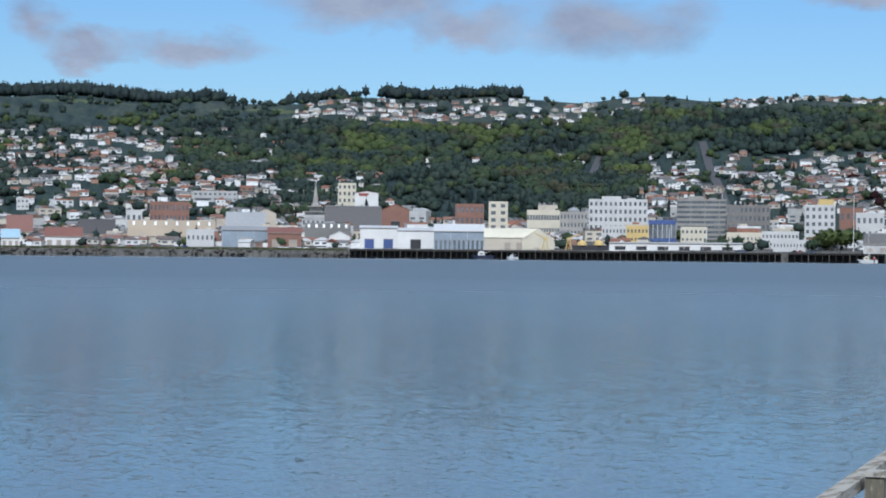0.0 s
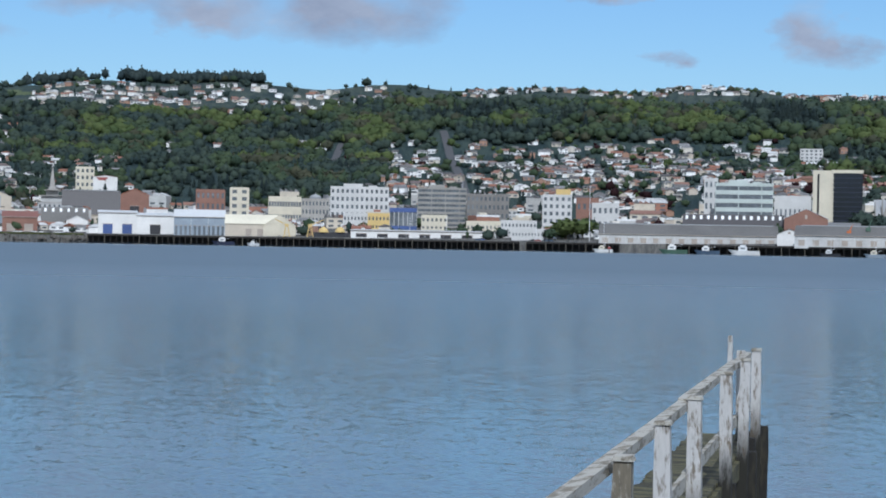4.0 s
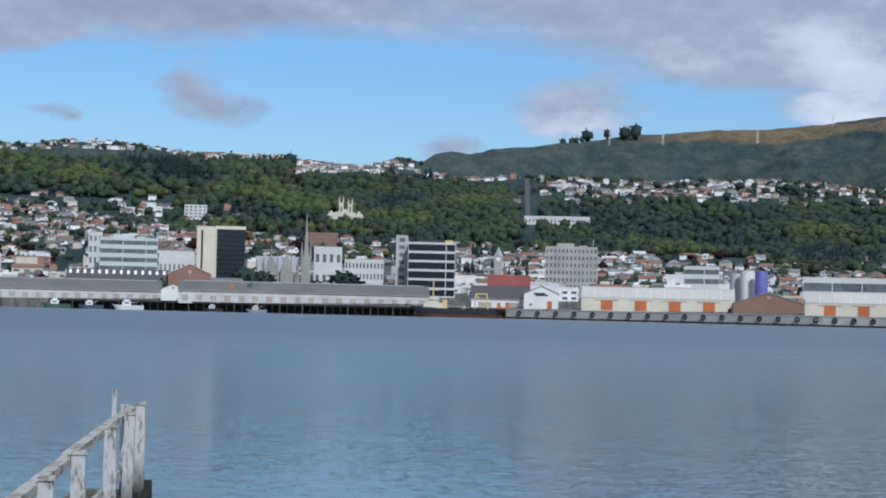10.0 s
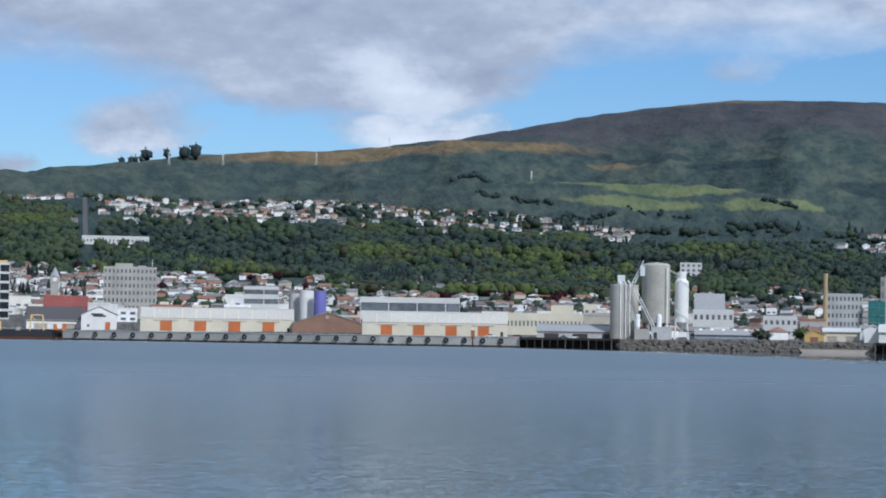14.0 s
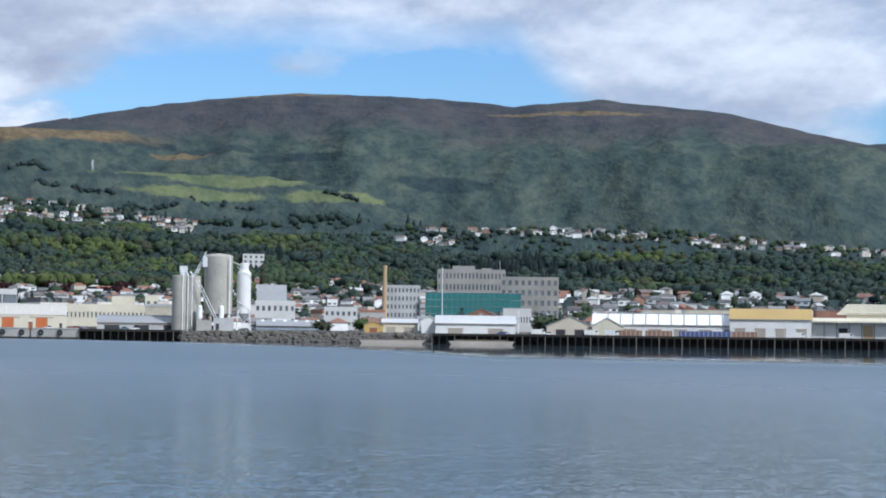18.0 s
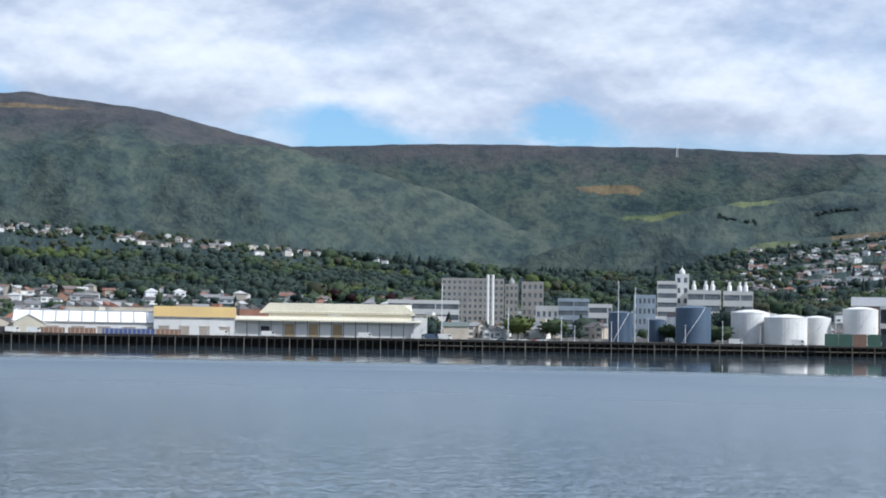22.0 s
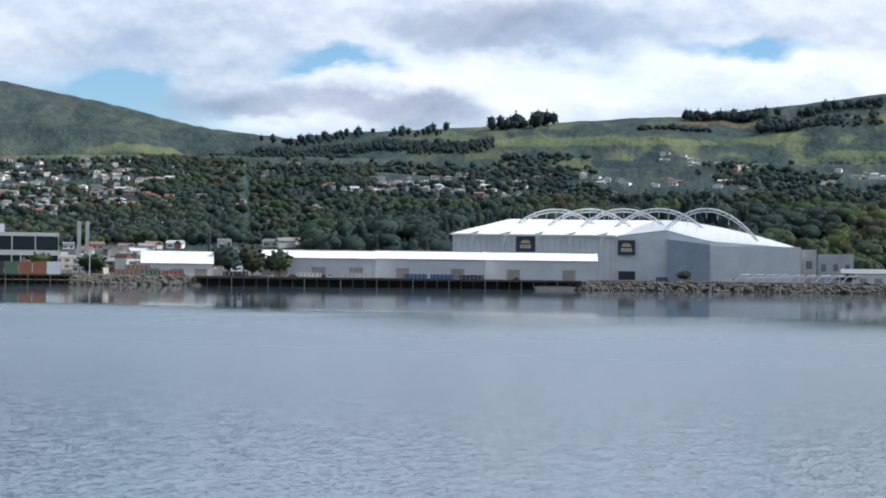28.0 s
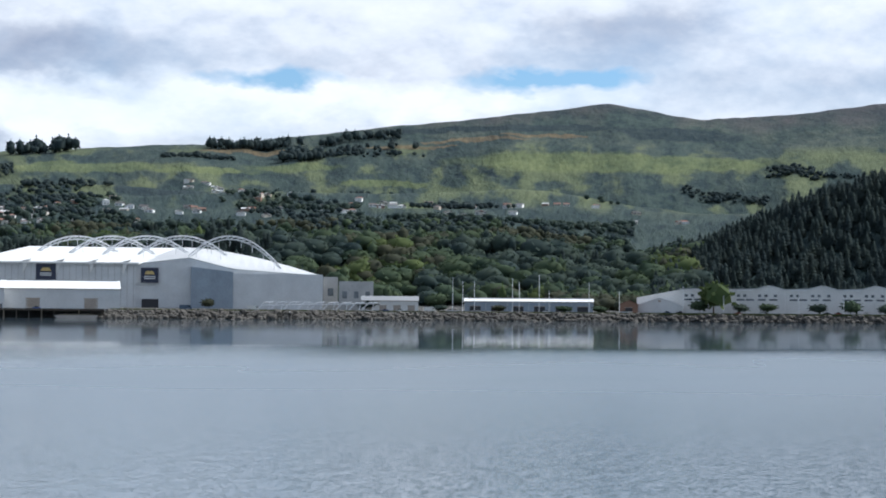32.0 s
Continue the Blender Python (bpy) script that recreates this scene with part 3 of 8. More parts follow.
ground_material()


def build_ground():
    az = np.concatenate([np.arange(-58, 106, .25), np.arange(106, 302, 4.0)])
    n_az = len(az)
    front = (az <= 105.8)
    azf = np.where(front, az, 0)
    rows = []
    for r, zf, zb in ((.6, 1.9, 1.9), (5, 1.9, 1.9), (7.5, .4, 2.0), (11, -1.5, 2.2), (40, -3, 6)):
        rows.append((np.full(n_az, r), np.where(front, zf, zb)))
    d = np.where(front, shore(azf), 900.)
    rows.append((d - 14, np.where(front, -3, 60.)))
    rows.append((d - 1.0, np.where(front, -1.2, 61.)))
    rows.append((d + 1.0, np.where(front, 4.6, 61.)))
    for s in np.concatenate([np.linspace(.004, .2, 36), np.linspace(.21, 1, 84)]):
        r = d + 1 + s * (4930 - d)
        z = np.where(front, height(azf, r), 60 + 90 * s)
        rows.append((r, z))
    v = []
    a = np.radians(az)
    for k, (r, z) in enumerate(rows):
        v.append(np.stack([r * np.sin(a), r * np.cos(a), z], 1))
    v = np.concatenate(v)
    rough = np.array([noise.noise((p[0] / 55, p[1] / 55, 0)) * 2 + noise.noise((p[0] / 20, p[1] / 20, 4)) for p in v])
    dist = np.hypot(v[:, 0], v[:, 1])
    v[:, 2] += rough * np.clip((dist - 1500) / 1500, 0, 1) * 1.3
    f = []
    for k in range(len(rows) - 1):
        for i in range(n_az):
            j = (i + 1) % n_az
            f.append((k * n_az + i, k * n_az + j, (k + 1) * n_az + j, (k + 1) * n_az + i))
    f.append(tuple(reversed(range(n_az))))
    m = bpy.data.meshes.new("ground")
    m.from_pydata(v.tolist(), [], f)
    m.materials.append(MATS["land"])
    m.polygons.foreach_set("use_smooth", [True] * len(m.polygons))
    m.update()
    tagged(new("ground", m), "harbour floor, reclaimed flats and green hills rising behind the city", "ground", kind="structure")


build_ground()


def water_material():
    m = bpy.data.materials.new("harbour_water")
    m.use_nodes = True
    t = m.node_tree
    b = t.nodes["Principled BSDF"]
    b.inputs["Base Color"].default_value = (.09, .135, .175, 1)
    b.inputs["IOR"].default_value = 1.333
    geo = t.nodes.new("ShaderNodeNewGeometry")

    def tex(scale, stretch, detail, rough):
        mp, n = t.nodes.new("ShaderNodeMapping"), t.nodes.new("ShaderNodeTexNoise")
        mp.inputs["Scale"].default_value = (stretch, 1, 1)
        mp.inputs["Rotation"].default_value = (0, 0, .4)
        link(t, geo.outputs["Position"], mp.inputs[0])
        link(t, mp.outputs[0], n.inputs["Vector"])
        n.inputs["Scale"].default_value, n.inputs["Detail"].default_value, n.inputs["Roughness"].default_value = scale, detail, rough
        return n.outputs[0]

    def rng(v, a, c, lo, hi):
        n = t.nodes.new("ShaderNodeMapRange")
        for k, q in (("From Min", a), ("From Max", c), ("To Min", lo), ("To Max", hi)):
            n.inputs[k].default_value = q
        link(t, v, n.inputs[0])
        return n.outputs[0]

    def ma(op, a, c):
        n = t.nodes.new("ShaderNodeMath")
        n.operation = op
        for i, v in enumerate((a, c)):
            if isinstance(v, (int, float)):
                n.inputs[i].default_value = v
            else:
                link(t, v, n.inputs[i])
        return n.outputs[0]

    s = t.nodes.new("ShaderNodeSeparateXYZ")
    link(t, geo.outputs["Position"], s.inputs[0])
    x, y, _ = s.outputs
    dist = ma("SQRT", ma("ADD", ma("MULTIPLY", x, x), ma("MULTIPLY", y, y)), 0)
    azr = ma("MULTIPLY", ma("ARCTAN2", x, y), 57.3)
    # sheltered, glassy water in the lee of the far quays; light airs elsewhere
    lee = ma("ADD", rng(azr, 8, 22, 900, 300), rng(azr, 30, 64, 0, -150))
    edge = ma("MULTIPLY", ma("SUBTRACT", tex(.02, .25, 3, .5), .5), 160)
    wind = rng(ma("ADD", ma("SUBTRACT", dist, lee), edge), -50, 65, 1.0, 0.035)
    link(t, ma("ADD", ma("MULTIPLY", wind, ma("MULTIPLY", rng(dist, 40, 260, .10, .36), rng(azr, 20, 70, 1.0, 1.65))), .015), b.inputs["Roughness"])
    gust = rng(tex(.012, .35, 3, .5), .36, .64, .5, 1.3)

    def facets(scale, stretch, k):
        """Slopes of small waves, in both directions."""
        mp, n, v = t.nodes.new("ShaderNodeMapping"), t.nodes.new("ShaderNodeTexNoise"), t.nodes.new("ShaderNodeVectorMath")
        mp.inputs["Scale"].default_value = (stretch, 1, 1)
        mp.inputs["Rotation"].default_value = (0, 0, .4)
        link(t, geo.outputs["Position"], mp.inputs[0])
        link(t, mp.outputs[0], n.inputs["Vector"])
        n.inputs["Scale"].default_value, n.inputs["Detail"].default_value, n.inputs["Roughness"].default_value = scale, 3, .55
        v.operation = "MULTIPLY_ADD"
        link(t, n.outputs["Color"], v.inputs[0])
        v.inputs[1].default_value, v.inputs[2].default_value = (k, k, 0), (-k / 2, -k / 2, 0)
        return v.outputs[0]

    both, scaled, up, unit = (t.nodes.new("ShaderNodeVectorMath") for _ in range(4))
    both.operation, scaled.operation, up.operation, unit.operation = "ADD", "SCALE", "ADD", "NORMALIZE"
    link(t, facets(9.0, .75, .26), both.inputs[0])
    link(t, facets(2.4, .55, .10), both.inputs[1])
    link(t, both.outputs[0], scaled.inputs[0])
    link(t, ma("MULTIPLY", ma("MULTIPLY", wind, gust), ma("MULTIPLY", rng(dist, 60, 600, 1.0, .55), ma("ADD", rng(azr, -2, 14, .85, 2.4), rng(azr, 38, 54, 0, -.6)))), scaled.inputs["Scale"])
    link(t, scaled.outputs[0], up.inputs[0])
    up.inputs[1].default_value = (0, 0, 1)
    link(t, up.outputs[0], unit.inputs[0])
    link(t, unit.outputs[0], b.inputs["Normal"])
    MATS["harbour_water"] = m


water_material()


def build_water():
    az = np.radians(np.arange(-58, 107, 1.0))
    r = np.concatenate([[6.], np.linspace(8, 1500, 40)])
    v = [(q * math.sin(a), q * math.cos(a), 0.0) for q in r for a in az]
    n = len(az)
    f = [(k * n + i, k * n + i + 1, (k + 1) * n + i + 1, (k + 1) * n + i) for k in range(len(r) - 1) for i in range(n - 1)]
    m = bpy.data.meshes.new("water")
    m.from_pydata(v, [], f)
    m.materials.append(MATS["harbour_water"])
    m.update()
    tagged(new("water", m), "calm blue-grey harbour water with light ripples", "water", kind="structure")


build_water()

# ---- kinds of building ----
BASE = 0.6   # how far walls go into the ground


def base_drop(az, d, w, depth):
    """How far below the thing's own base its footing must reach on a slope."""
    z = float(height(az, d))
    zs = [float(height(az + math.degrees(sx * w / 2 / d), d + y)) for sx in (-1, 1) for y in (0, depth)]
    return max(BASE, z - min(zs) + BASE)


PANES = {}


def pane(w, h, mat="glass"):
    """A shared window mesh: a pane in a thin frame, origin at its lower middle, facing -y."""
    key = (round(w, 2), round(h, 2), mat)
    if key not in PANES:
        PANES[key] = Shape().box(-w / 2, w / 2, -.05, .02, 0, h).mesh("window", mat)
    return PANES[key]


def office(name, label, az, d, w, top, depth=14, floors=3, bays=6, wall="white", ribbon=0, pent=0, dome=0, dark=0, pier=0.0, piermat="", turn=0.0):
    """A block with floors of recessed windows between bands and piers."""
    wall = "render_white" if wall == "white" else wall
    ob = thing(name, label, "building", az, d, turn=turn)
    h = max(4.0, top - ob.matrix_world.translation.z)
    drop = base_drop(az, d, w, depth)
    gl = "black_glass" if dark else "glass"
    body = part("wall", Shape().box(-w / 2 + .4, w / 2 - .4, .4, depth, -drop, h - .3), gl if ribbon and dark else wall, ob)
    fh = h / floors
    band = fh * (.26 if dark else .50 if ribbon else (.50 if floors > 2 else .60 if floors == 2 else .3 if pier else .6))
    for k in range(floors + 1):
        z0, z1 = (-drop, band * .7) if k == 0 else (k * fh - band * .5, k * fh + band * .5)
        if k == floors:
            z0, z1 = h - band * .55, h + .5
        a, e = w / 2, w / 2 - .45
        part("facade_band", Shape().prism_z([(-a, depth), (-a, 0), (a, 0), (a, depth), (e, depth), (e, .45), (-e, .45), (-e, depth)], z0, z1), wall, body)
    bw = w / bays
    pw = pier if pier else (.5 if ribbon else bw * (.52 if floors > 1 else .6))
    for k in range(bays + 1):
        if ribbon and k not in (0, bays) and k % 4:
            continue
        x = -w / 2 + k * bw
        x0, x1 = max(-w / 2, x - pw / 2), min(w / 2, x + pw / 2)
        part("pier", Shape().box(x0, x1, .03, .42, -drop, h + .2), piermat or wall, body)
    for sx in (-1, 1):
        x0 = sx * (w / 2 - .2)
        part("pier", Shape().box(min(x0, x0 - sx * .2) - .04, max(x0, x0 - sx * .2), depth * .5, depth * .5 + max(.6, depth * .12), -drop, h + .1), piermat or wall, body)
    for k in range(floors):
        z0 = (band * .7 if k == 0 else k * fh + band * .5)
        z1 = ((k + 1) * fh - band * .5 if k < floors - 1 else h - band * .55)
        if ribbon:
            p = part("window", Shape().box(-w / 2 + .45, w / 2 - .45, .3, .42, z0, z1), gl, body)
        else:
            for j in range(bays):
                p = part("window", pane(bw - pw, z1 - z0, gl), "", body)
                p.location = (-w / 2 + (j + .5) * bw, .38, z0)
    for sx in (-1, 1):
        for k in range(min(floors, 5) if not ribbon else floors):
            z0 = (band * .7 if k == 0 else k * fh + band * .5)
            z1 = ((k + 1) * fh - band * .5 if k < floors - 1 else h - band * .55)
            xa = sx * (w / 2 - .42)
            part("side_window", Shape().box(min(xa, xa - sx * .1), max(xa, xa - sx * .1), 1.2, depth - 1, z0, z1), gl, body)
    part("roof", Shape().box(-w / 2 + .46, w / 2 - .46, .46, depth - .1, h - .3, h - .05), "roof_grey", ob)
    if pent == 1:
        part("plant_room", Shape().box(-w * .28, w * .05, depth * .3, depth * .8, h - .05, h + 2.8).box(w * .15, w * .3, depth * .4, depth * .8, h - .05, h + 1.6), wall, ob)
        part("mast", Shape().bar((w * .42, depth * .5, h), (w * .42, depth * .5, h + 6), .12), "steel_white", ob)
    elif pent == 2:
        part("penthouse", Shape().box(-w * .05, w * .45, depth * .2, depth * .9, h - .05, h + 4.4), "yellow", ob, "yellow rendered penthouse")
    elif pent == 3:
        part("plant_room", Shape().box(-w * .3, w * .25, depth * .3, depth * .8, h - .05, h + 2.5), "dark", ob)
        part("sign_board", Shape().box(w * .28, w * .44, .1, .5, h + .5, h + 2.0), "yellow", ob, "yellow sign board with no readable words")
    elif pent == 4:
        for x in (-.3, .05, .25):
            part("roof_vent", Shape().lathe([(1.5, h - .1), (1.3, h + 3.2), (.75, h + 4.2), (.75, h + 6)], w * x, depth * .5, 8), "white", ob)
    if dome:
        part("dome", Shape().lathe([(w * .2, h - .1), (w * .22, h + 1.5), (w * .19, h + 2.6), (w * .1, h + 3.6), (.15, h + 4.2), (.1, h + 6)], 0, depth * .4, 12),
             "roof_grey" if dome == 1 else "white", ob)
    return ob


def add_doors(ob, w, y, wall_h, doors, doormat, doorh, widest=7):
    for k in range(doors):
        x = -w / 2 + (k + .5) * w / doors
        dw = min(w / doors * .5, widest)
        dh = max(2.2, wall_h * doorh)
        door = part("door", Shape().box(x - dw / 2, x + dw / 2, y - .1, y + .15, 0, dh), doormat, ob)
        part("lintel", Shape().box(x - dw / 2 - .3, x + dw / 2 + .3, y - .22, y + .05, dh, dh + .35), "dusty", ob)


def shed(name, label, az, d, w, top, depth=20, rise=.35, wall="white", roof="roof_grey", doors=0, doormat="dusty", doorh=.5, ribs=0, turn=0.0):
    """A shed with its ridge along the quay; rise: the roof's share of the height."""
    ob = thing(name, label, "shed", az, d, turn=turn)
    h = max(4.0, top - ob.matrix_world.translation.z)
    drop = base_drop(az, d, w, depth)
    wh = h * (1 - rise)
    part("wall", Shape().prism_x([(0, -drop), (depth, -drop), (depth, wh), (depth / 2, h - .35), (0, wh)], -w / 2, w / 2), wall, ob)
    o = .5
    slope = (h - wh) / (depth / 2)
    part("roof", Shape().prism_x([(-o, wh - o * slope), (-o, wh - o * slope + .3), (depth / 2, h), (depth + o, wh - o * slope + .3), (depth + o, wh - o * slope), (depth / 2, h - .3)], -w / 2 - .4, w / 2 + .4), roof, ob)
    part("gutter", Shape().box(-w / 2 - .4, w / 2 + .4, -o - .2, -o, wh - o * slope - .05, wh - o * slope + .28), "dusty", ob)
    for k in range(ribs):
        x = -w / 2 + (k + .5) * w / ribs
        part("skylight", Shape().prism_x([(depth * .33, wh + slope * depth * .33 + .2), (depth * .33, wh + slope * depth * .33 + .42), (depth * .44, wh + slope * depth * .44 + .42), (depth * .44, wh + slope * depth * .44 + .2)], x - .8, x + .8), "roof_white", ob)
    if not ribs and w > 40:
        part("ridge_vent", Shape().box(-w * .48, w * .48, depth / 2 - .5, depth / 2 + .5, h - .2, h + .35), "roof_grey", ob)
    add_doors(ob, w, 0, wh, doors, doormat, doorh, 3.4 if w > 100 else 7)
    n = int(w / 11)
    for k in range(n + 1):
        if w > 30:
            part("downpipe", Shape().box(-w / 2 + k * w / n - .09, -w / 2 + k * w / n + .09, -.14, 0, 0, wh - .3), "palegrey", ob)
    return ob


def gable(name, label, az, d, w, top, depth=20, wall="white", roof="roof_grey", doors=0, doormat="dusty", sign=0, turn=0.0, pitch=.34):
    """A shed that turns its gable end to the water."""
    ob = thing(name, label, "shed", az, d, turn=turn)
    h = max(3.5, top - ob.matrix_world.translation.z)
    drop = base_drop(az, d, w, depth)
    wh = max(h * .45, h - w / 2 * pitch * 1.4)
    part("wall", Shape().prism([(-w / 2, -drop), (w / 2, -drop), (w / 2, wh), (0, h - .3), (-w / 2, wh)], 0, depth), wall, ob)
    o, s = .5, (h - wh) / (w / 2)
    part("roof", Shape().prism([(-w / 2 - o, wh - o * s), (0, h - .28), (w / 2 + o, wh - o * s), (w / 2 + o, wh - o * s + .3), (0, h), (-w / 2 - o, wh - o * s + .3)], -.4, depth + .4), roof, ob)
    if sign:
        for x0, x1, z in ((-.22, .12, .62), (-.16, .2, .55)):
            part("lettering_bar", Shape().box(w * x0, w * x1, -.12, .02, h * z, h * z + .9), "dark", ob, "dark painted lettering too worn to read")
        part("door", Shape().box(w * .18, w * .32, -.12, .1, 0, h * .33), doormat, ob, "orange roller door")
        part("window", pane(1.4, 1.2), "", ob).location = (-w * .3, 0, 1.6)
    else:
        add_doors(ob, w * .8, 0, wh, doors, doormat, .6)
    if not doors and w > 10:
        part("vent", Shape().box(-.8, .8, -.1, .05, h * .68, h * .8), "dusty", ob)
    return ob


def gshed(name, label, az, d, w, top, depth=20, wall="cream", roof="roof_cream", gw=.45):
    """A long shed whose one end closes with a gable to the water."""
    ob = thing(name, label, "shed", az, d)
    h = max(4.0, top - ob.matrix_world.translation.z)
    wh = h * .55
    g = w * gw
    x1, xg = w / 2, w / 2 - g
    part("wall", Shape().box(-w / 2, xg + .2, .6, depth, -BASE, wh), "beige", ob)
    part("gable_wall", Shape().prism([(xg, -BASE), (x1, -BASE), (x1, wh * .9), ((xg + x1) / 2, h - .3), (xg, wh * .9)], 0, depth), wall, ob)
    part("roof", Shape().prism_x([(0, wh), (0, wh + .3), (depth * .5, h), (depth, wh), (depth * .5, h - .3)], -w / 2 - .3, (xg + x1) / 2), roof, ob)
    s = (h - wh * .9) / (g / 2)
    part("gable_roof", Shape().prism([(xg - .4, wh * .9 - .4 * s), ((xg + x1) / 2, h - .25), (x1 + .4, wh * .9 - .4 * s), (x1 + .4, wh * .9 - .4 * s + .3), ((xg + x1) / 2, h + .05), (xg - .4, wh * .9 - .4 * s + .3)], -.3, depth), roof, ob)
    add_doors(ob, w * .5, .6, wh, 3, "dusty", .55)
    return ob


def signwall(name, label, az, d, w, top, depth=20):
    ob = gable(name, label, az, d, w, top, depth, "white", "roof_red", pitch=.12)
    h = top - ob.matrix_world.translation.z
    for k, (x0, x1, z) in enumerate(((-.34, .1, .80), (-.30, .02, .73))):
        part("sign_lettering", Shape().box(w * x0, w * x1, -.14, .02, h * z, h * z + 1.5), "red", ob, "faded red sign drawn as a plain bar")
    return ob


def pagoda(name, label, az, d, w, top):
    ob = thing(name, label, "building", az, d)
    h = top - ob.matrix_world.translation.z
    b = h * .52
    part("wall", Shape().box(-w / 2, w / 2, 0, 14, -3, b * .55).box(-w * .4, w * .4, 2, 12, b * .55, b * .8).box(-w * .22, w * .22, 4, 10, b * .8, b), "concrete", ob)
    for z, k in ((.25, .52), (.55, .54), (.8, .44), (1.0, .28)):
        part("cornice", Shape().box(-w * k, w * k, -.4, 13 if k > .5 else 12, b * z, b * z + .6), "stone", ob)
    part("spire", Shape().lathe([(w * .16, b), (w * .15, b + 2), (w * .11, b + 3), (.15, h)], 0, 7, 8), "stone", ob)
    for k in range(6):
        for z in (.06, .34):
            part("window", pane(1.5, b * .15), "", ob).location = (-w * .42 + k * w * .168, 0, b * z)
    return ob


def tower(name, label, az, d, w, top):
    ob = thing(name, label, "building", az, d)
    h = top - ob.matrix_world.translation.z
    part("lift_shaft", Shape().box(-w / 2, -w * .13, 0, 18, -2, h - .5).box(-w * .13, -w * .09, .3, 18, -2, h - 2), "cream", ob, "cream concrete lift shaft")
    part("slot_window", Shape().box(-w * .41, -w * .37, -.12, .1, 3, h - 3), "black_glass", ob)
    part("curtain_wall", Shape().box(-w * .09, w / 2, .5, 19, -2, h - 2.2), "black_glass", ob, "dark glass curtain wall")
    part("parapet", Shape().box(-w * .12, w / 2 + .3, .2, 19.3, h - 2.2, h), "cream", ob)
    n = 13
    for k in range(1, n):
        part("mullion_band", Shape().box(-w * .085, w / 2 + .03, .42, .5, k * (h - 2.2) / n - .12, k * (h - 2.2) / n + .12), "navy", ob)
        part("balcony", Shape().box(-w * .135, -w * .08, -.25, .3, k * (h - 2.2) / n - .45, k * (h - 2.2) / n + .45), "cream", ob)
    return ob


def church(name, label, az, d, w, top, white=0):
    ob = thing(name, label, "church", az, d)
    h = top - ob.matrix_world.translation.z
    m = "cream" if white else "weathered_concrete"
    if white:
        bh = h * .42
        part("nave", Shape().prism([(-w * .3, -4), (w * .3, -4), (w * .3, bh), (0, bh * 1.35), (-w * .3, bh)], 2, 30), m, ob)
        for sx, hh in ((-.1, 1.0), (.14, .93)):
            part("tower", Shape().box(w * sx - 2.4, w * sx + 2.4, 0, 5, -4, h * .78 * hh), m, ob)
            for ax in (-2, 2):
                part("pinnacle", Shape().lathe([(.8, h * .78 * hh), (.7, h * .86 * hh), (.1, h * hh)], w * sx + ax, 1, 6), m, ob)
            part("window", pane(1.5, h * .2), "", ob).location = (w * sx, 0, h * .45)
        for sx in (-.36, .38):
            part("wing", Shape().prism([(w * sx - 4.5, -4), (w * sx + 4.5, -4), (w * sx + 4.5, bh * .8), (w * sx, bh * 1.2), (w * sx - 4.5, bh * .8)], 3, 20), m, ob)
            part("window", pane(2, bh * .4), "", ob).location = (w * sx, 3, bh * .3)
        return ob
    bh = h * .22
    part("nave", Shape().prism_x([(4, -3), (20, -3), (20, bh), (12, bh * 1.9), (4, bh)], -w / 2, w * .3), m, ob)
    part("nave_roof", Shape().prism_x([(3.6, bh - .2), (3.6, bh + .3), (12, bh * 1.9 + .5), (20.4, bh + .3), (20.4, bh - .2), (12, bh * 1.9)], -w / 2 - .2, w * .3), "roof_grey", ob)
    part("tower", Shape().box(w * .33, w * .5, 2, 8.5, -3, h * .42), m, ob)
    cx = w * .415
    part("spire", Shape().lathe([(2.6, h * .42), (1.8, h * .5), (1.0, h * .7), (.10, h)], cx, 5.2, 8), m, ob)
    for ax in (-3, 3):
        for ay in (2.6, 8):
            part("pinnacle", Shape().lathe([(.75, h * .4), (.65, h * .5), (.08, h * .62)], cx + ax, ay, 6), m, ob)
    for k in range(7):
        x = -w * .48 + k * w * .125
        part("buttress", Shape().box(x - .5, x + .5, 2.6, 4, -3, bh * 1.05), m, ob)
        part("pinnacle", Shape().lathe([(.6, bh * 1.05), (.5, bh * 1.5), (.06, bh * (2.3 if k % 2 else 1.9))], x, 3.3, 6), m, ob)
        if k < 6:
            part("window", pane(1.5, bh * .6), "", ob).location = (x + w * .0625, 4, bh * .25)
    for k, hh in ((.06, 3.0), (-.22, 2.6)):
        part("transept", Shape().prism([(w * k - 4, -3), (w * k + 4, -3), (w * k + 4, bh * 1.2), (w * k, bh * 2.1), (w * k - 4, bh * 1.2)], 1, 8), m, ob)
        part("pinnacle", Shape().lathe([(.6, bh * 1.9), (.05, bh * hh)], w * k, 1.5, 6), m, ob)
    return ob


def clock(name, label, az, d, w, top):
    ob = thing(name, label, "tower", az, d)
    h = top - ob.matrix_world.translation.z
    part("shaft", Shape().box(-w * .35, w * .35, 0, w * .7, -2, h * .66), "stone", ob)
    part("belfry", Shape().box(-w * .42, w * .42, -.3, w * .8, h * .66, h * .8), "stone", ob)
    part("clock_face", Shape().lathe([(w * .2, 0), (w * .2, .1)], 0, 0, 12), "white", ob).matrix_local = pose(0, -.3, h * .73, 90, 0, 0)
    part("cap", Shape().lathe([(w * .45, h * .8), (w * .3, h * .86), (.1, h)], 0, w * .3, 8), "roof_grey", ob)
    return ob


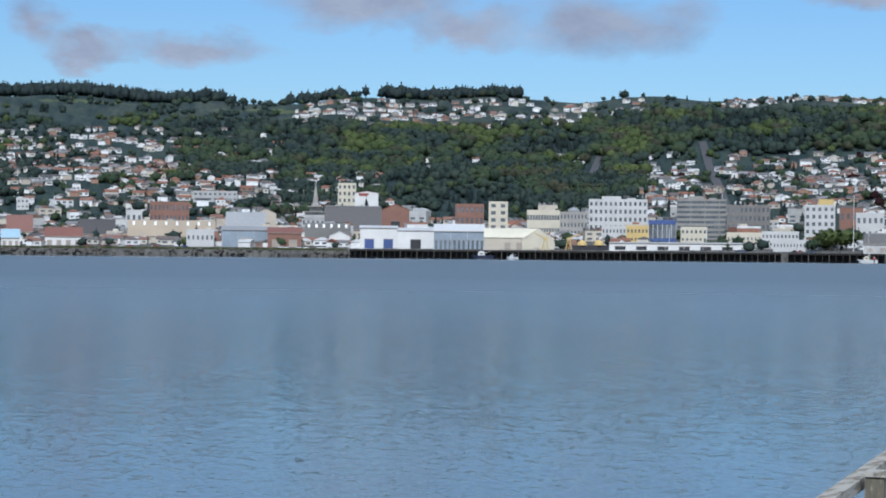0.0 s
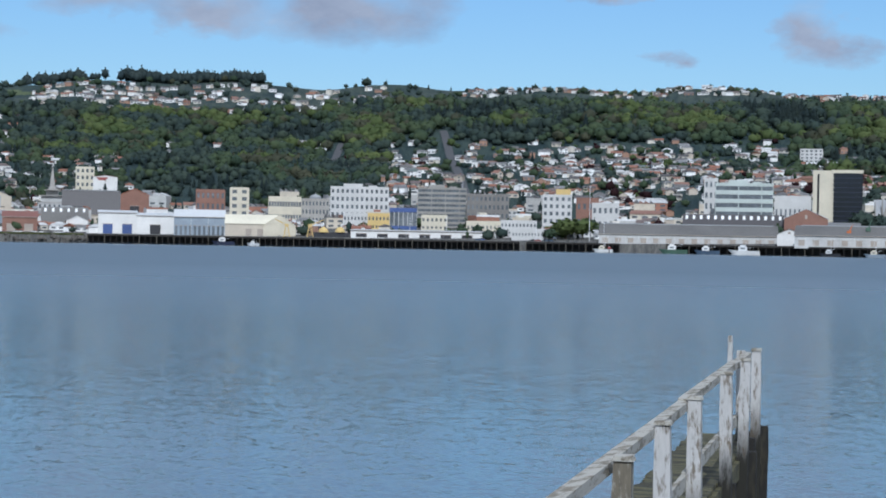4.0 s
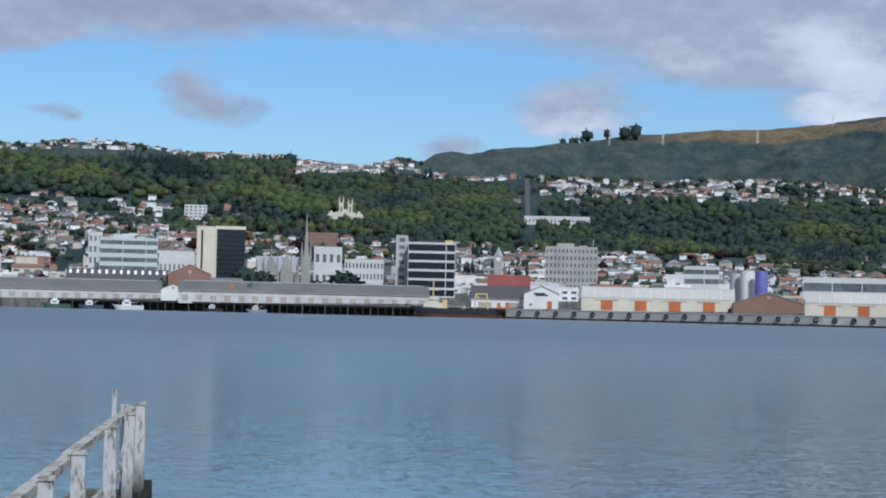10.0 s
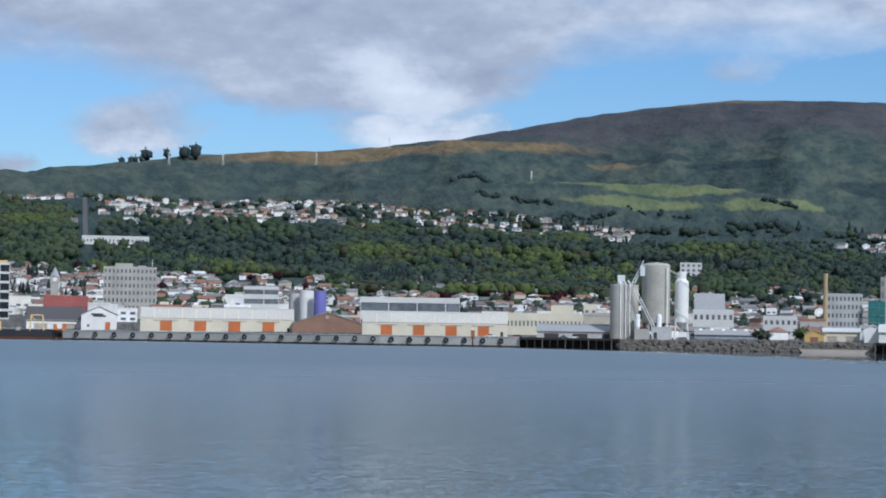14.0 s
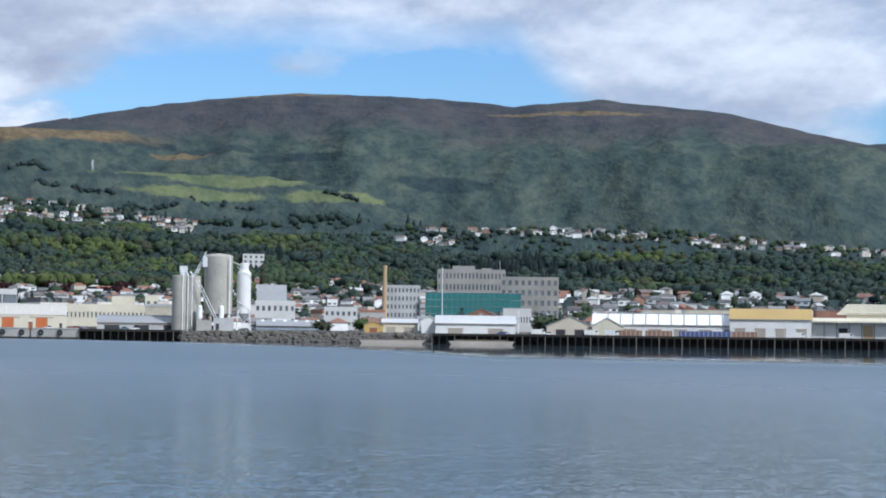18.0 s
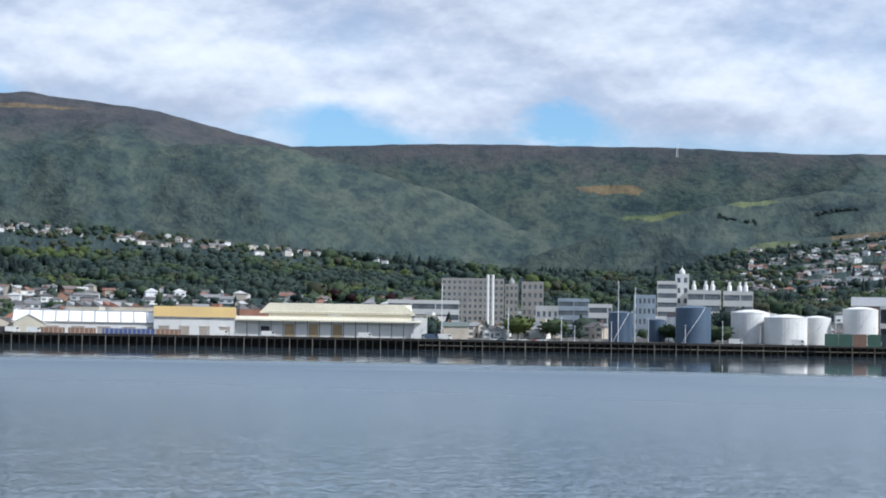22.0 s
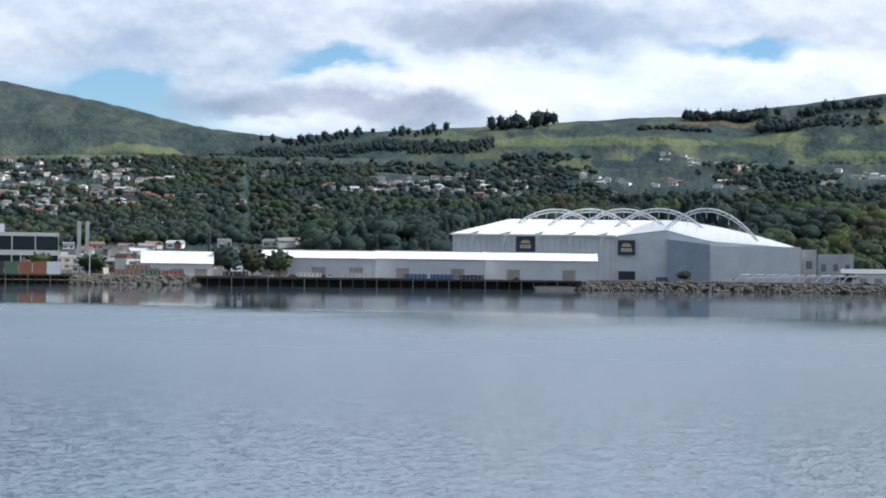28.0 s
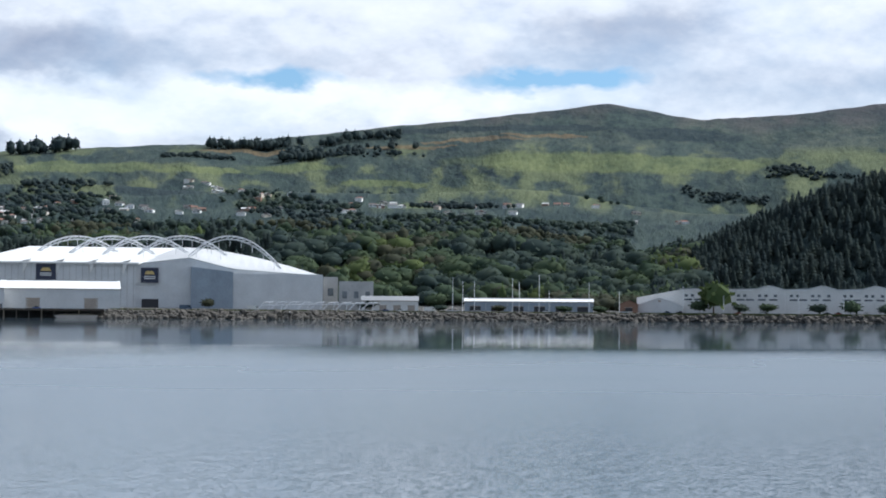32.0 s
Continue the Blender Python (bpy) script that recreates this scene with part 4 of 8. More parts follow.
def tank(name, label, az, d, w, top, wall="white", dome=0):
    ob = thing(name, label, "tank", az, d, z=float(height(az, d)))
    h = top - ob.matrix_world.translation.z
    r = w / 2
    rings = [(r, -.3), (r, h * .99)]
    part("shell", Shape().lathe(rings, 0, r, 36).mesh("shell", wall), "", ob)
    part("roof", Shape().lathe([(r * 1.015, h * .985), (r * 1.015, h), (r * .5, h + (r * .13 if dome else .1)), (.2, h + (r * .17 if dome else .15))], 0, r, 36), wall, ob)
    for k in range(1, 5 if w > 10 else 3):
        part("shell_seam", Shape().lathe([(r + .03, h * k / 5), (r + .05, h * k / 5 + .12)], 0, r, 36), wall, ob)
    if w > 9:
        sh = Shape()
        for k in range(10):
            a = -2.2 + k * .13
            sh.bar((r * 1.03 * math.cos(a), r + r * 1.03 * math.sin(a), h * k / 10), (r * 1.03 * math.cos(a + .13), r + r * 1.03 * math.sin(a + .13), h * (k + 1) / 10), .14, 4)
        part("stair", sh, "steel_white", ob)
        sh = Shape()
        for k in range(24):
            a = 2 * math.pi * k / 24
            sh.bar((r * math.cos(a), r + r * math.sin(a), h), (r * math.cos(a), r + r * math.sin(a), h + 1.0), .05, 3)
        part("railing", sh, "steel_white", ob)
    return ob


def stack(name, label, az, d, w, top):
    ob = thing(name, label, "chimney", az, d)
    h = top - ob.matrix_world.translation.z
    mat = "tan" if w > 2.2 else "white"
    part("shaft", Shape().lathe([(w * .62, -1), (w * .5, h * .3), (w * .4, h * .94)], 0, 0, 14), mat, ob)
    part("cap", Shape().lathe([(w * .47, h * .94), (w * .47, h)], 0, 0, 14), mat, ob)
    return ob


def netting(name, label, az, d, w, top):
    ob = thing(name, label, "scaffold", az, d)
    h = top - ob.matrix_world.translation.z
    part("netting", Shape().box(-w / 2, w / 2, .6, 10, -.5, h), "netting", ob, "sea green scaffold netting")
    for k in range(19):
        x = -w / 2 + k * w / 18
        part("standard", Shape().bar((x, .5, -.5), (x, .5, h + .6), .05, 4), "bluegrey", ob)
    for k in range(1, 6):
        part("ledger", Shape().bar((-w / 2, .42, h * k / 5), (w / 2, .42, h * k / 5), .09, 4), "bluegrey", ob)
    return ob


def monitor(name, label, az, d, w, top, doors=4):
    """A wharf shed with a steep lean-to front of translucent panels, and orange doors."""
    ob = thing(name, label, "shed", az, d)
    h = top - ob.matrix_world.translation.z
    dp = 26
    part("wall", Shape().prism_x([(0, -.5), (dp, -.5), (dp, h * .5), (dp / 2, h - .3), (4, h * .92), (0, h * .52)], -w / 2, w / 2), "cream", ob)
    n = int(w / 7)
    for k in range(n):
        x0 = -w / 2 + k * w / n
        part("roof_panel", Shape().prism_x([(-.2, h * .52), (-.2, h * .52 + .25), (4, h * .92 + .25), (4, h * .92)], x0 + .25, x0 + w / n - .25), "roof_fibre", ob)
    part("roof", Shape().prism_x([(4, h * .925), (4, h * .925 + .25), (dp / 2, h), (dp + .4, h * .5), (dp + .4, h * .48), (dp / 2, h - .25)], -w / 2 - .3, w / 2 + .3), "roof_fibre", ob)
    for k in range(doors):
        x = -w / 2 + (k + .75) * w / (doors + .5)
        dw = w / doors * .155
        part("door", Shape().box(x - dw, x + dw, -.15, .1, .2, h * .42), "orange", ob, "orange sliding door")
        part("door_track", Shape().box(x - dw * 2, x + dw * 2, -.25, -.02, h * .42, h * .45), "dusty", ob)
    part("side_door", Shape().box(w / 2 - 3.5, w / 2 - 2.2, -.12, .1, 0, 2.4), "dark", ob)
    return ob


def ribbed(name, label, az, d, w, top):
    ob = shed(name, label, az, d, w, top, depth=26, rise=.5, wall="white", roof="roof_white", doors=6, doormat="dusty", doorh=.55)
    h = top - ob.matrix_world.translation.z
    wh, dp = h * .5, 26
    s = (h - wh) / (dp / 2)
    for k in range(11):
        x = -w * .4 + k * w * .085
        part("roof_rib", Shape().prism_x([(-.3, wh + .12), (-.3, wh + .38), (dp / 2, h + .12), (dp / 2, h - .1)], x - .3, x + .3), "roof_grey", ob)
    part("cross_gable", Shape().prism([(-w * .5, -.5), (-w * .3, -.5), (-w * .3, h * .4), (-w * .4, h * .78), (-w * .5, h * .4)], -4, 8), "cream", ob)
    part("cross_roof", Shape().prism([(-w * .51, h * .38), (-w * .4, h * .78), (-w * .29, h * .38), (-w * .29, h * .42), (-w * .4, h * .83), (-w * .51, h * .42)], -4.4, 8), "roof_white", ob)
    return ob


def bigshed(name, label, az, d, w, top):
    """A long shed: a verandah roof along the front, a raised clerestory and a low-pitched top."""
    ob = thing(name, label, "shed", az, d)
    h = top - ob.matrix_world.translation.z
    wl, wr = -w / 2, w / 2
    part("front_wall", Shape().box(wl, wr - 4, 3.2, 34, -.5, h * .50), "palegrey", ob)
    part("verandah_roof", Shape().prism_x([(-.6, h * .46), (-.6, h * .50), (9, h * .60), (9, h * .53)], wl - .5, wr - 3), "roof_cream", ob)
    part("clerestory", Shape().box(wl + w * .17, wr - w * .08, 9, 30, h * .5, h * .76), "cream", ob)
    part("top_roof", Shape().prism([(wl + w * .12, h * .7), (wl + w * .17, h * .985), (wl + w * .19, h), (wr - w * .12, h), (wr - w * .06, h * .74), (wr - w * .06, h * .70)], 8.4, 31), "roof_cream", ob)
    part("roof_slope", Shape().prism_x([(8.2, h * .74), (8.2, h * .77), (19, h + .3), (31, h * .75), (31, h * .72), (19, h)], wl + w * .17, wr - w * .075), "roof_cream", ob)
    part("stair_block", Shape().box(wr - w * .07, wr, 1, 22, -.5, h * .62), "white", ob, "white stair block with an outside flight")
    part("stair", Shape().prism([(wr - 5, 0), (wr - 4.4, 0), (wr - .6, h * .35), (wr - 1.3, h * .35)], .5, 1), "palegrey", ob)
    part("sign_board", Shape().box(-w * .02, w * .05, 8.85, 9.0, h * .64, h * .72), "white", ob, "white sign board with no readable words")
    for k in range(15):
        x = wl + (k + .5) * w * .94 / 15
        if k in (2,):
            part("doorway", Shape().box(x - 2, x + 2, 3.0, 3.3, 0, h * .3), "dark", ob)
        elif k in (4, 6, 8):
            part("door", Shape().box(x - 2.2, x + 2.2, 3.0, 3.3, 0, h * .38), "tan", ob)
        else:
            part("door", Shape().box(x - 2.4, x + 2.4, 3.0, 3.3, 0, h * .38), "white", ob)
        part("verandah_post", Shape().box(wl + k * w * .94 / 15 - .12, wl + k * w * .94 / 15 + .12, -.3, -.05, -.2, h * .47), "dark", ob)
    return ob


# ---- named buildings along the waterfront and behind it ----
shed("workshop", "low grey workshop with a dull iron roof", -38.01, 1466, 30.0, 33.1, depth=18, rise=.7, wall="concrete", roof="roof_grey", doors=3, doormat="dark")
shed("works", "pale works with a row of white roof lights", -35.56, 1372, 32.4, 23.8, depth=20, rise=.7, wall="beige", roof="roof_weathered", ribs=6)
gable("store", "small white gabled store among the works", -37.42, 1492, 16.6, 36.5, depth=18, wall="beige", roof="roof_weathered", doors=1, doormat="dark")
shed("works", "long low works with a dark iron roof", -34.80, 1462, 43.2, 38.3, depth=20, rise=.7, wall="beige", roof="roof_dark", doors=5, doormat="dark")
gable("hall", "orange brick hall with a pale gable", -33.53, 1492, 22.1, 41.2, depth=18, wall="brick", roof="roof_orange", doors=1, doormat="dark")
gable("boat_shed", "open fronted boat shed on the foreshore", -35.20, 1320, 14.4, 17.6, depth=16, wall="white", roof="roof_grey", doors=1, doormat="dark")
gable("low_hall", "low hall with a bright orange red roof", 21.57, 940, 19.1, 17.5, depth=20, wall="brick", roof="roof_orange", doors=0)
shed("storage_shed", "long beige corrugated shed with a low gable roof", -40.21, 1403, 63.3, 25.3, depth=40, rise=.72, wall="beige", roof="roof_tan", ribs=8)
shed("pavilion", "small white waterfront pavilion with a pale blue hipped roof", -44.90, 1364, 12.7, 17.0, depth=9, rise=.5, wall="white", roof="roof_blue", doors=3)
office("hotel", "three-storey red brick hotel with pale window bands", -40.28, 1574, 32.1, 42.3, depth=16, floors=3, bays=10, wall="brick")
shed("warehouse", "grey gabled warehouse with pale walls", -42.40, 1450, 26.7, 26.2, depth=24, rise=.7, wall="beige", roof="roof_dark", doors=2)
shed("boat_club", "low white clubhouse with a rust red roof", -43.37, 1367, 25.8, 18.7, depth=14, rise=.5, wall="white", roof="roof_red", doors=4)
office("shop_building", "white low shop with a painted front", -39.36, 1332, 19.1, 17.4, depth=14, floors=1, bays=6, wall="white")
shed("steel_shed", "blue-grey steel shed on the foreshore", -38.00, 1326, 33.1, 20.4, depth=22, rise=.2, wall="bluegrey", roof="roof_grey", doors=1)
shed("brick_store", "rust brown brick store with a low roof", -36.85, 1317, 23.3, 19.8, depth=20, rise=.3, wall="brick", roof="roof_red", doors=2)
office("grandstand_block", "grey stepped building with a flat roof", -38.93, 1771, 40.5, 57.7, depth=16, floors=2, bays=9, wall="concrete")
office("flat_block", "plain white block of flats", -44.56, 1751, 10.9, 48.4, depth=12, floors=2, bays=3, wall="white")
shed("workshop", "workshop with a rusty red iron roof", -44.64, 1507, 19.6, 29.4, depth=16, rise=.7, wall="beige", roof="roof_red")
office("corner_block", "white rendered corner building", -41.32, 1512, 12.7, 33.8, depth=12, floors=2, bays=3, wall="white")
pagoda("spired_building", "grey tiered building with a pointed spire", -35.93, 1580, 22.9, 60.8)
office("factory_wall_block", "cream factory building with ornate windows", -34.99, 1717, 16.3, 64.6, depth=20, floors=4, bays=4, wall="cream")
signwall("blank_gable_building", "white blank-walled factory with a faded red sign", -34.40, 1716, 21.4, 58.1, depth=22)
office("brick_hall", "orange brick hall with a pale base", -31.29, 1505, 22.8, 41.5, depth=18, floors=3, bays=6, wall="brick")
office("beige_tower", "plain beige concrete stair tower", -30.43, 1478, 14.9, 42.8, depth=12, floors=5, bays=2, wall="cream")
office("column_block", "cream building with a row of columns", -29.07, 1478, 25.4, 36.5, depth=16, floors=2, bays=12, wall="cream", pier=.5)
office("ornate_block", "ornate pale stone office with a small dome", -28.16, 1481, 21.5, 35.4, depth=16, floors=3, bays=8, wall="stone", dome=1)
shed("wharf_shed", "white wharf shed with two blue roller doors", -34.02, 1288, 25.6, 21.3, depth=25, rise=.12, wall="white", roof="roof_pale", doors=2, doormat="blue", doorh=.45)
shed("wharf_shed", "white wharf shed with one dark open doorway", -32.91, 1281, 24.4, 19.9, depth=24, rise=.15, wall="white", roof="roof_pale", doors=1, doormat="dark", doorh=.5)
shed("wharf_shed", "grey-blue wharf shed with tall narrow windows", -31.60, 1267, 33.5, 22.6, depth=24, rise=.3, wall="bluegrey", roof="roof_pale", doors=11, doormat="glass", doorh=.5)
gshed("gabled_shed", "beige wharf shed with a cream gable end", -29.79, 1255, 46.2, 19.8, depth=24, wall="cream", roof="roof_cream", gw=.46)
office("white_office", "white office block with rows of square windows", -26.83, 1440, 44.1, 44.2, depth=18, floors=5, bays=12, wall="white", pent=1)
office("slab_office", "grey concrete slab office with strip windows", -24.35, 1421, 36.5, 44.1, depth=18, floors=8, bays=14, wall="weathered_concrete", ribbon=1, pent=1)
office("stone_office", "ornate dark grey stone office with arched windows", -22.97, 1406, 31.4, 39.7, depth=20, floors=4, bays=10, wall="dark_stone")
office("columned_block", "dark blue building fronted by pale columns", -25.51, 1360, 19.5, 27.3, depth=14, floors=1, bays=6, wall="blue", pier=.35, piermat="white")
office("yellow_block", "ochre yellow painted two-storey building", -26.25, 1336, 15.3, 22.8, depth=12, floors=2, bays=6, wall="yellow")
office("terrace_block", "white painted two-storey building", -26.95, 1341, 17.0, 22.7, depth=12, floors=2, bays=7, wall="white")
office("cream_block", "cream two-storey building with tall windows", -24.57, 1333, 18.3, 22.3, depth=12, floors=2, bays=6, wall="cream")
office("cream_block", "pale yellow building with a flat parapet", -23.09, 1302, 23.4, 18.3, depth=12, floors=1, bays=9, wall="cream")
office("white_hotel", "white two-storey hotel with a deep parapet", -22.03, 1244, 23.6, 18.5, depth=14, floors=2, bays=10, wall="white")
office("terminal", "low white terminal with a glazed front", -21.71, 1201, 22.1, 12.8, depth=10, floors=1, bays=11, wall="white")
shed("long_store", "long low white store along the wharf", -24.85, 1230, 95.7, 11.0, depth=10, rise=.12, wall="white", roof="roof_pale", doors=7, doormat="dark", doorh=.35)
office("cream_tower", "white block with a yellow penthouse", -20.88, 1345, 20.8, 38.4, depth=14, floors=5, bays=5, wall="white", pent=2)
office("brick_store", "red brick store with a plain parapet", -19.97, 1388, 16.6, 37.6, depth=12, floors=2, bays=4, wall="brick")
office("white_store", "stepped white rendered store building", -19.43, 1364, 19.3, 33.5, depth=12, floors=2, bays=5, wall="white")
office("lattice_building", "white building with a gridded front", -16.30, 1330, 9.5, 51.1, depth=10, floors=5, bays=3, wall="white")
office("banded_office", "grey-green office with pale horizontal bands", -15.32, 1292, 38.4, 46.6, depth=20, floors=6, bays=10, wall="palegreen", ribbon=1, pent=1)
office("arcade_building", "white building with a row of arches", -13.90, 1299, 24.3, 38.8, depth=14, floors=1, bays=8, wall="white")
tower("dark_glass_tower", "dark glass tower block beside a cream lift shaft", -12.60, 1296, 32.7, 56.9)
office("apartment_block", "white balconied apartment block on the slope", -13.38, 2016, 23.4, 107.7, depth=14, floors=4, bays=5, wall="white")
shed("long_wharf_shed", "long white wharf shed with a weathered grey roof", -16.96, 1155, 107.0, 17.1, depth=28, rise=.55, wall="worn_white", roof="roof_weathered", doors=14, doormat="dusty", doorh=.5)
gable("shed_gable", "white gable end of a wharf shed", -13.98, 1127, 14.1, 15.4, depth=22, wall="white", roof="roof_weathered", doors=0)
shed("long_wharf_shed", "very long white wharf shed with a stained grey roof", -10.07, 1093, 143.6, 17.1, depth=28, rise=.5, wall="worn_white", roof="roof_weathered", doors=18, doormat="dusty", doorh=.5)
shed("rail_shed", "dark roofed rail shed with skylights", -15.63, 1200, 62.4, 24.5, depth=24, rise=.6, wall="concrete", roof="roof_dark", ribs=14)
gable("brick_gable_store", "red brick store with a gable end", -13.50, 1190, 26.5, 28.6, depth=24, wall="brick", roof="roof_pale", doors=0)
church("stone_church", "pale grey stone church with a tall slender spire", -10.73, 1317, 37.7, 69.6)
office("brick_hotel", "orange brick hotel with rows of windows", -9.56, 1694, 26.9, 69.3, depth=16, floors=4, bays=10, wall="brick")
office("white_annex", "plain white rendered city building", -9.39, 1334, 19.6, 45.5, depth=14, floors=2, bays=4, wall="white")
office("colonnade_hotel", "white hotel with three rows of windows", -8.30, 1283, 26.3, 35.9, depth=14, floors=3, bays=11, wall="white")
office("dark_office", "dark glass office with white spandrel stripes", -6.27, 1203, 30.0, 45.7, depth=20, floors=6, bays=5, wall="white", dark=1, ribbon=1, pent=3)
office("lift_tower", "tall pale concrete lift tower", -7.17, 1222, 7.8, 50.5, depth=14, floors=8, bays=1, wall="concrete")
church("white_cathedral", "white twin-towered cathedral on the hill", -8.92, 1991, 39.2, 120.0, white=1)
clock("clock_tower", "grey stone clock tower with a pinnacle", -4.26, 1313, 7.5, 48.4)
office("red_block", "dull red low building with white window bands", -3.93, 1099, 24.8, 24.2, depth=16, floors=1, bays=12, wall="red")
gable("writing_gable_shed", "white gabled shed with painted lettering and an orange door", -2.95, 1022, 18.5, 17.9, depth=45, wall="white", roof="roof_dark", doors=1, doormat="orange", sign=1)
shed("dark_roof_shed", "shed with a black iron roof", -4.23, 1042, 29.8, 17.6, depth=26, rise=.6, wall="white", roof="roof_dark", doors=2)
office("grid_office", "grey office tower with a grid of windows", -2.07, 1241, 33.8, 46.3, depth=18, floors=7, bays=13, wall="stone", pent=1)
office("hill_school", "long low white building on the hillside", -2.52, 2023, 69.8, 105.6, depth=14, floors=1, bays=18, wall="white")
monitor("orange_door_shed", "cream wharf shed with orange doors and skylights", 0.54, 989, 78.8, 17.9, doors=4)
office("flat_offices", "white four-storey office with strip windows", 1.83, 1112, 20.4, 32.0, depth=16, floors=4, bays=7, wall="white", ribbon=1)
tank("storage_silo", "white round storage silo", 3.19, 1048, 7.8, 28.9, wall="white")
tank("storage_silo", "grey round storage silo", 2.82, 1057, 6.0, 27.4, wall="concrete")
tank("storage_silo", "violet blue round storage silo", 3.59, 1039, 6.8, 28.6, wall="violet")
gable("low_gable_shed", "wide brown-fronted shed with a low grey gable", 3.82, 972, 35.5, 16.4, depth=30, wall="rust", roof="roof_grey", doors=0)
office("white_works", "long white two-storey works with strip windows", 6.30, 1006, 52.6, 24.7, depth=20, floors=2, bays=14, wall="white", ribbon=1)
monitor("orange_door_shed", "cream wharf shed with orange doors and skylights", 7.06, 934, 71.4, 16.9, doors=4)
office("long_market", "long low cream building with small windows", 10.51, 993, 45.6, 17.3, depth=16, floors=1, bays=22, wall="cream")
office("cream_store", "cream rendered store behind the wharf", 10.88, 1022, 12.0, 22.1, depth=12, floors=1, bays=4, wall="cream")
office("small_tower", "small cream tower house by the market", 11.72, 1010, 7.1, 22.6, depth=9, floors=2, bays=2, wall="cream")
office("hill_flats", "white block of flats below the bush", 14.71, 1839, 20.7, 80.1, depth=12, floors=3, bays=4, wall="white")
shed("loading_shed", "grey weathered loading shed", 11.43, 915, 41.5, 11.5, depth=18, rise=.5, wall="concrete", roof="roof_grey", doors=3, doormat="dark")
shed("low_store", "grey low store with white roof lights", 15.85, 947, 33.4, 10.7, depth=22, rise=.6, wall="bluegrey", roof="roof_grey", ribs=6)
shed("brick_villa", "red brick building with a hipped roof", 15.27, 1119, 16.8, 32.7, depth=12, rise=.5, wall="brick", roof="roof_grey")
office("white_store", "flat roofed white rendered store", 15.38, 1009, 21.2, 20.8, depth=16, floors=2, bays=7, wall="white")
office("white_store", "white rendered store with a parapet", 17.35, 963, 16.8, 17.3, depth=14, floors=2, bays=6, wall="white")
gable("ochre_hut", "small ochre hut with a gabled front", 18.34, 898, 8.9, 10.6, depth=9, wall="ochre", roof="roof_tan", doors=1, doormat="rustdoor")
shed("white_store", "long low white store with a grey roof", 19.13, 904, 17.0, 11.7, depth=12, rise=.3, wall="cream", roof="roof_pale", doors=2)
gable("white_wharf_store", "white wharf store with an iron roof", 20.01, 897, 7.1, 13.2, depth=18, wall="white", roof="roof_pale", doors=0)
shed("white_wharf_store", "long white wharf store with small doors", 21.41, 891, 37.4, 13.6, depth=18, rise=.45, wall="white", roof="roof_pale", doors=2, doorh=.4)
stack("brick_chimney", "tall tan brick factory chimney", 18.66, 1029, 2.7, 41.5)
office("glazed_block", "dark glazed block with a pale end", 19.22, 1067, 19.1, 31.5, depth=14, floors=5, bays=9, wall="concrete")
office("hospital", "large concrete hospital block with rows of windows", 21.27, 1131, 40.5, 43.1, depth=24, floors=5, bays=18, wall="weathered_concrete", pent=1)
netting("scaffold_netting", "building wrapped in green scaffold netting", 21.33, 1061, 53.3, 28.0)
office("hospital_wing", "grey concrete hospital wing with balconies", 23.02, 1076, 32.9, 37.3, depth=22, floors=5, bays=9, wall="weathered_concrete")
office("nurses_home", "low white building with a parapet", 22.66, 947, 14.0, 17.4, depth=10, floors=1, bays=10, wall="white")
gable("small_store", "grey roofed low store", 24.25, 886, 21.8, 13.8, depth=16, wall="beige", roof="roof_grey", doors=2, doormat="dark")
ribbed("ribbed_roof_shed", "white wharf shed with a pale ribbed roof", 27.16, 884, 69.2, 15.4)
shed("yellow_shed", "wharf shed with a mustard yellow roof", 30.20, 882, 36.9, 18.3, depth=26, rise=.38, wall="white", roof="roof_yellow", doors=4, doormat="dusty", doorh=.45)
bigshed("cream_shed", "large cream wharf shed with a raised roof", 34.28, 882, 88.9, 20.6)
office("banded_low_office", "low white office with long window bands", 37.04, 1050, 39.7, 26.3, depth=16, floors=3, bays=12, wall="white", ribbon=1)
office("concrete_tower", "concrete university tower with balconies", 38.52, 1080, 35.5, 39.7, depth=22, floors=9, bays=12, wall="weathered_concrete", pent=0)
stack("flue", "tall slender white boiler flue", 38.97, 1065, 1.9, 41.9)
stack("flue", "tall slender white boiler flue", 39.12, 1065, 1.9, 41.9)
office("concrete_tower", "narrow concrete tower with balconies", 39.69, 1085, 7.4, 37.1, depth=14, floors=7, bays=3, wall="weathered_concrete", dome=1)
office("concrete_tower", "grey-brown concrete office tower", 40.32, 1100, 12.7, 39.0, depth=16, floors=6, bays=4, wall="weathered_concrete")
office("white_annex", "pale grey low office annex", 40.76, 1050, 12.5, 24.2, depth=12, floors=2, bays=4, wall="concrete")
office("glass_block", "blue-grey glass office block", 41.56, 1060, 17.6, 28.7, depth=16, floors=4, bays=8, wall="bluegrey", ribbon=1)
office("white_annex", "white stepped office building", 42.36, 1040, 13.0, 25.4, depth=14, floors=3, bays=5, wall="white", ribbon=1)
tank("fuel_tank", "slate blue round fuel tank", 42.97, 885, 11.3, 18.6, wall="tankblue", dome=1)
tank("fuel_tank", "small slate blue round fuel tank", 44.04, 905, 8.3, 15.8, wall="tankblue", dome=1)
tank("fuel_tank", "large slate blue round fuel tank", 45.13, 883, 16.4, 21.3, wall="tankblue", dome=1)
tank("fuel_tank", "white round fuel tank", 46.81, 916, 18.3, 20.2, wall="white", dome=1)
tank("fuel_tank", "white round fuel tank", 47.85, 903, 20.1, 17.8, wall="white", dome=1)
tank("fuel_tank", "white round fuel tank", 48.75, 922, 13.7, 18.1, wall="white", dome=1)
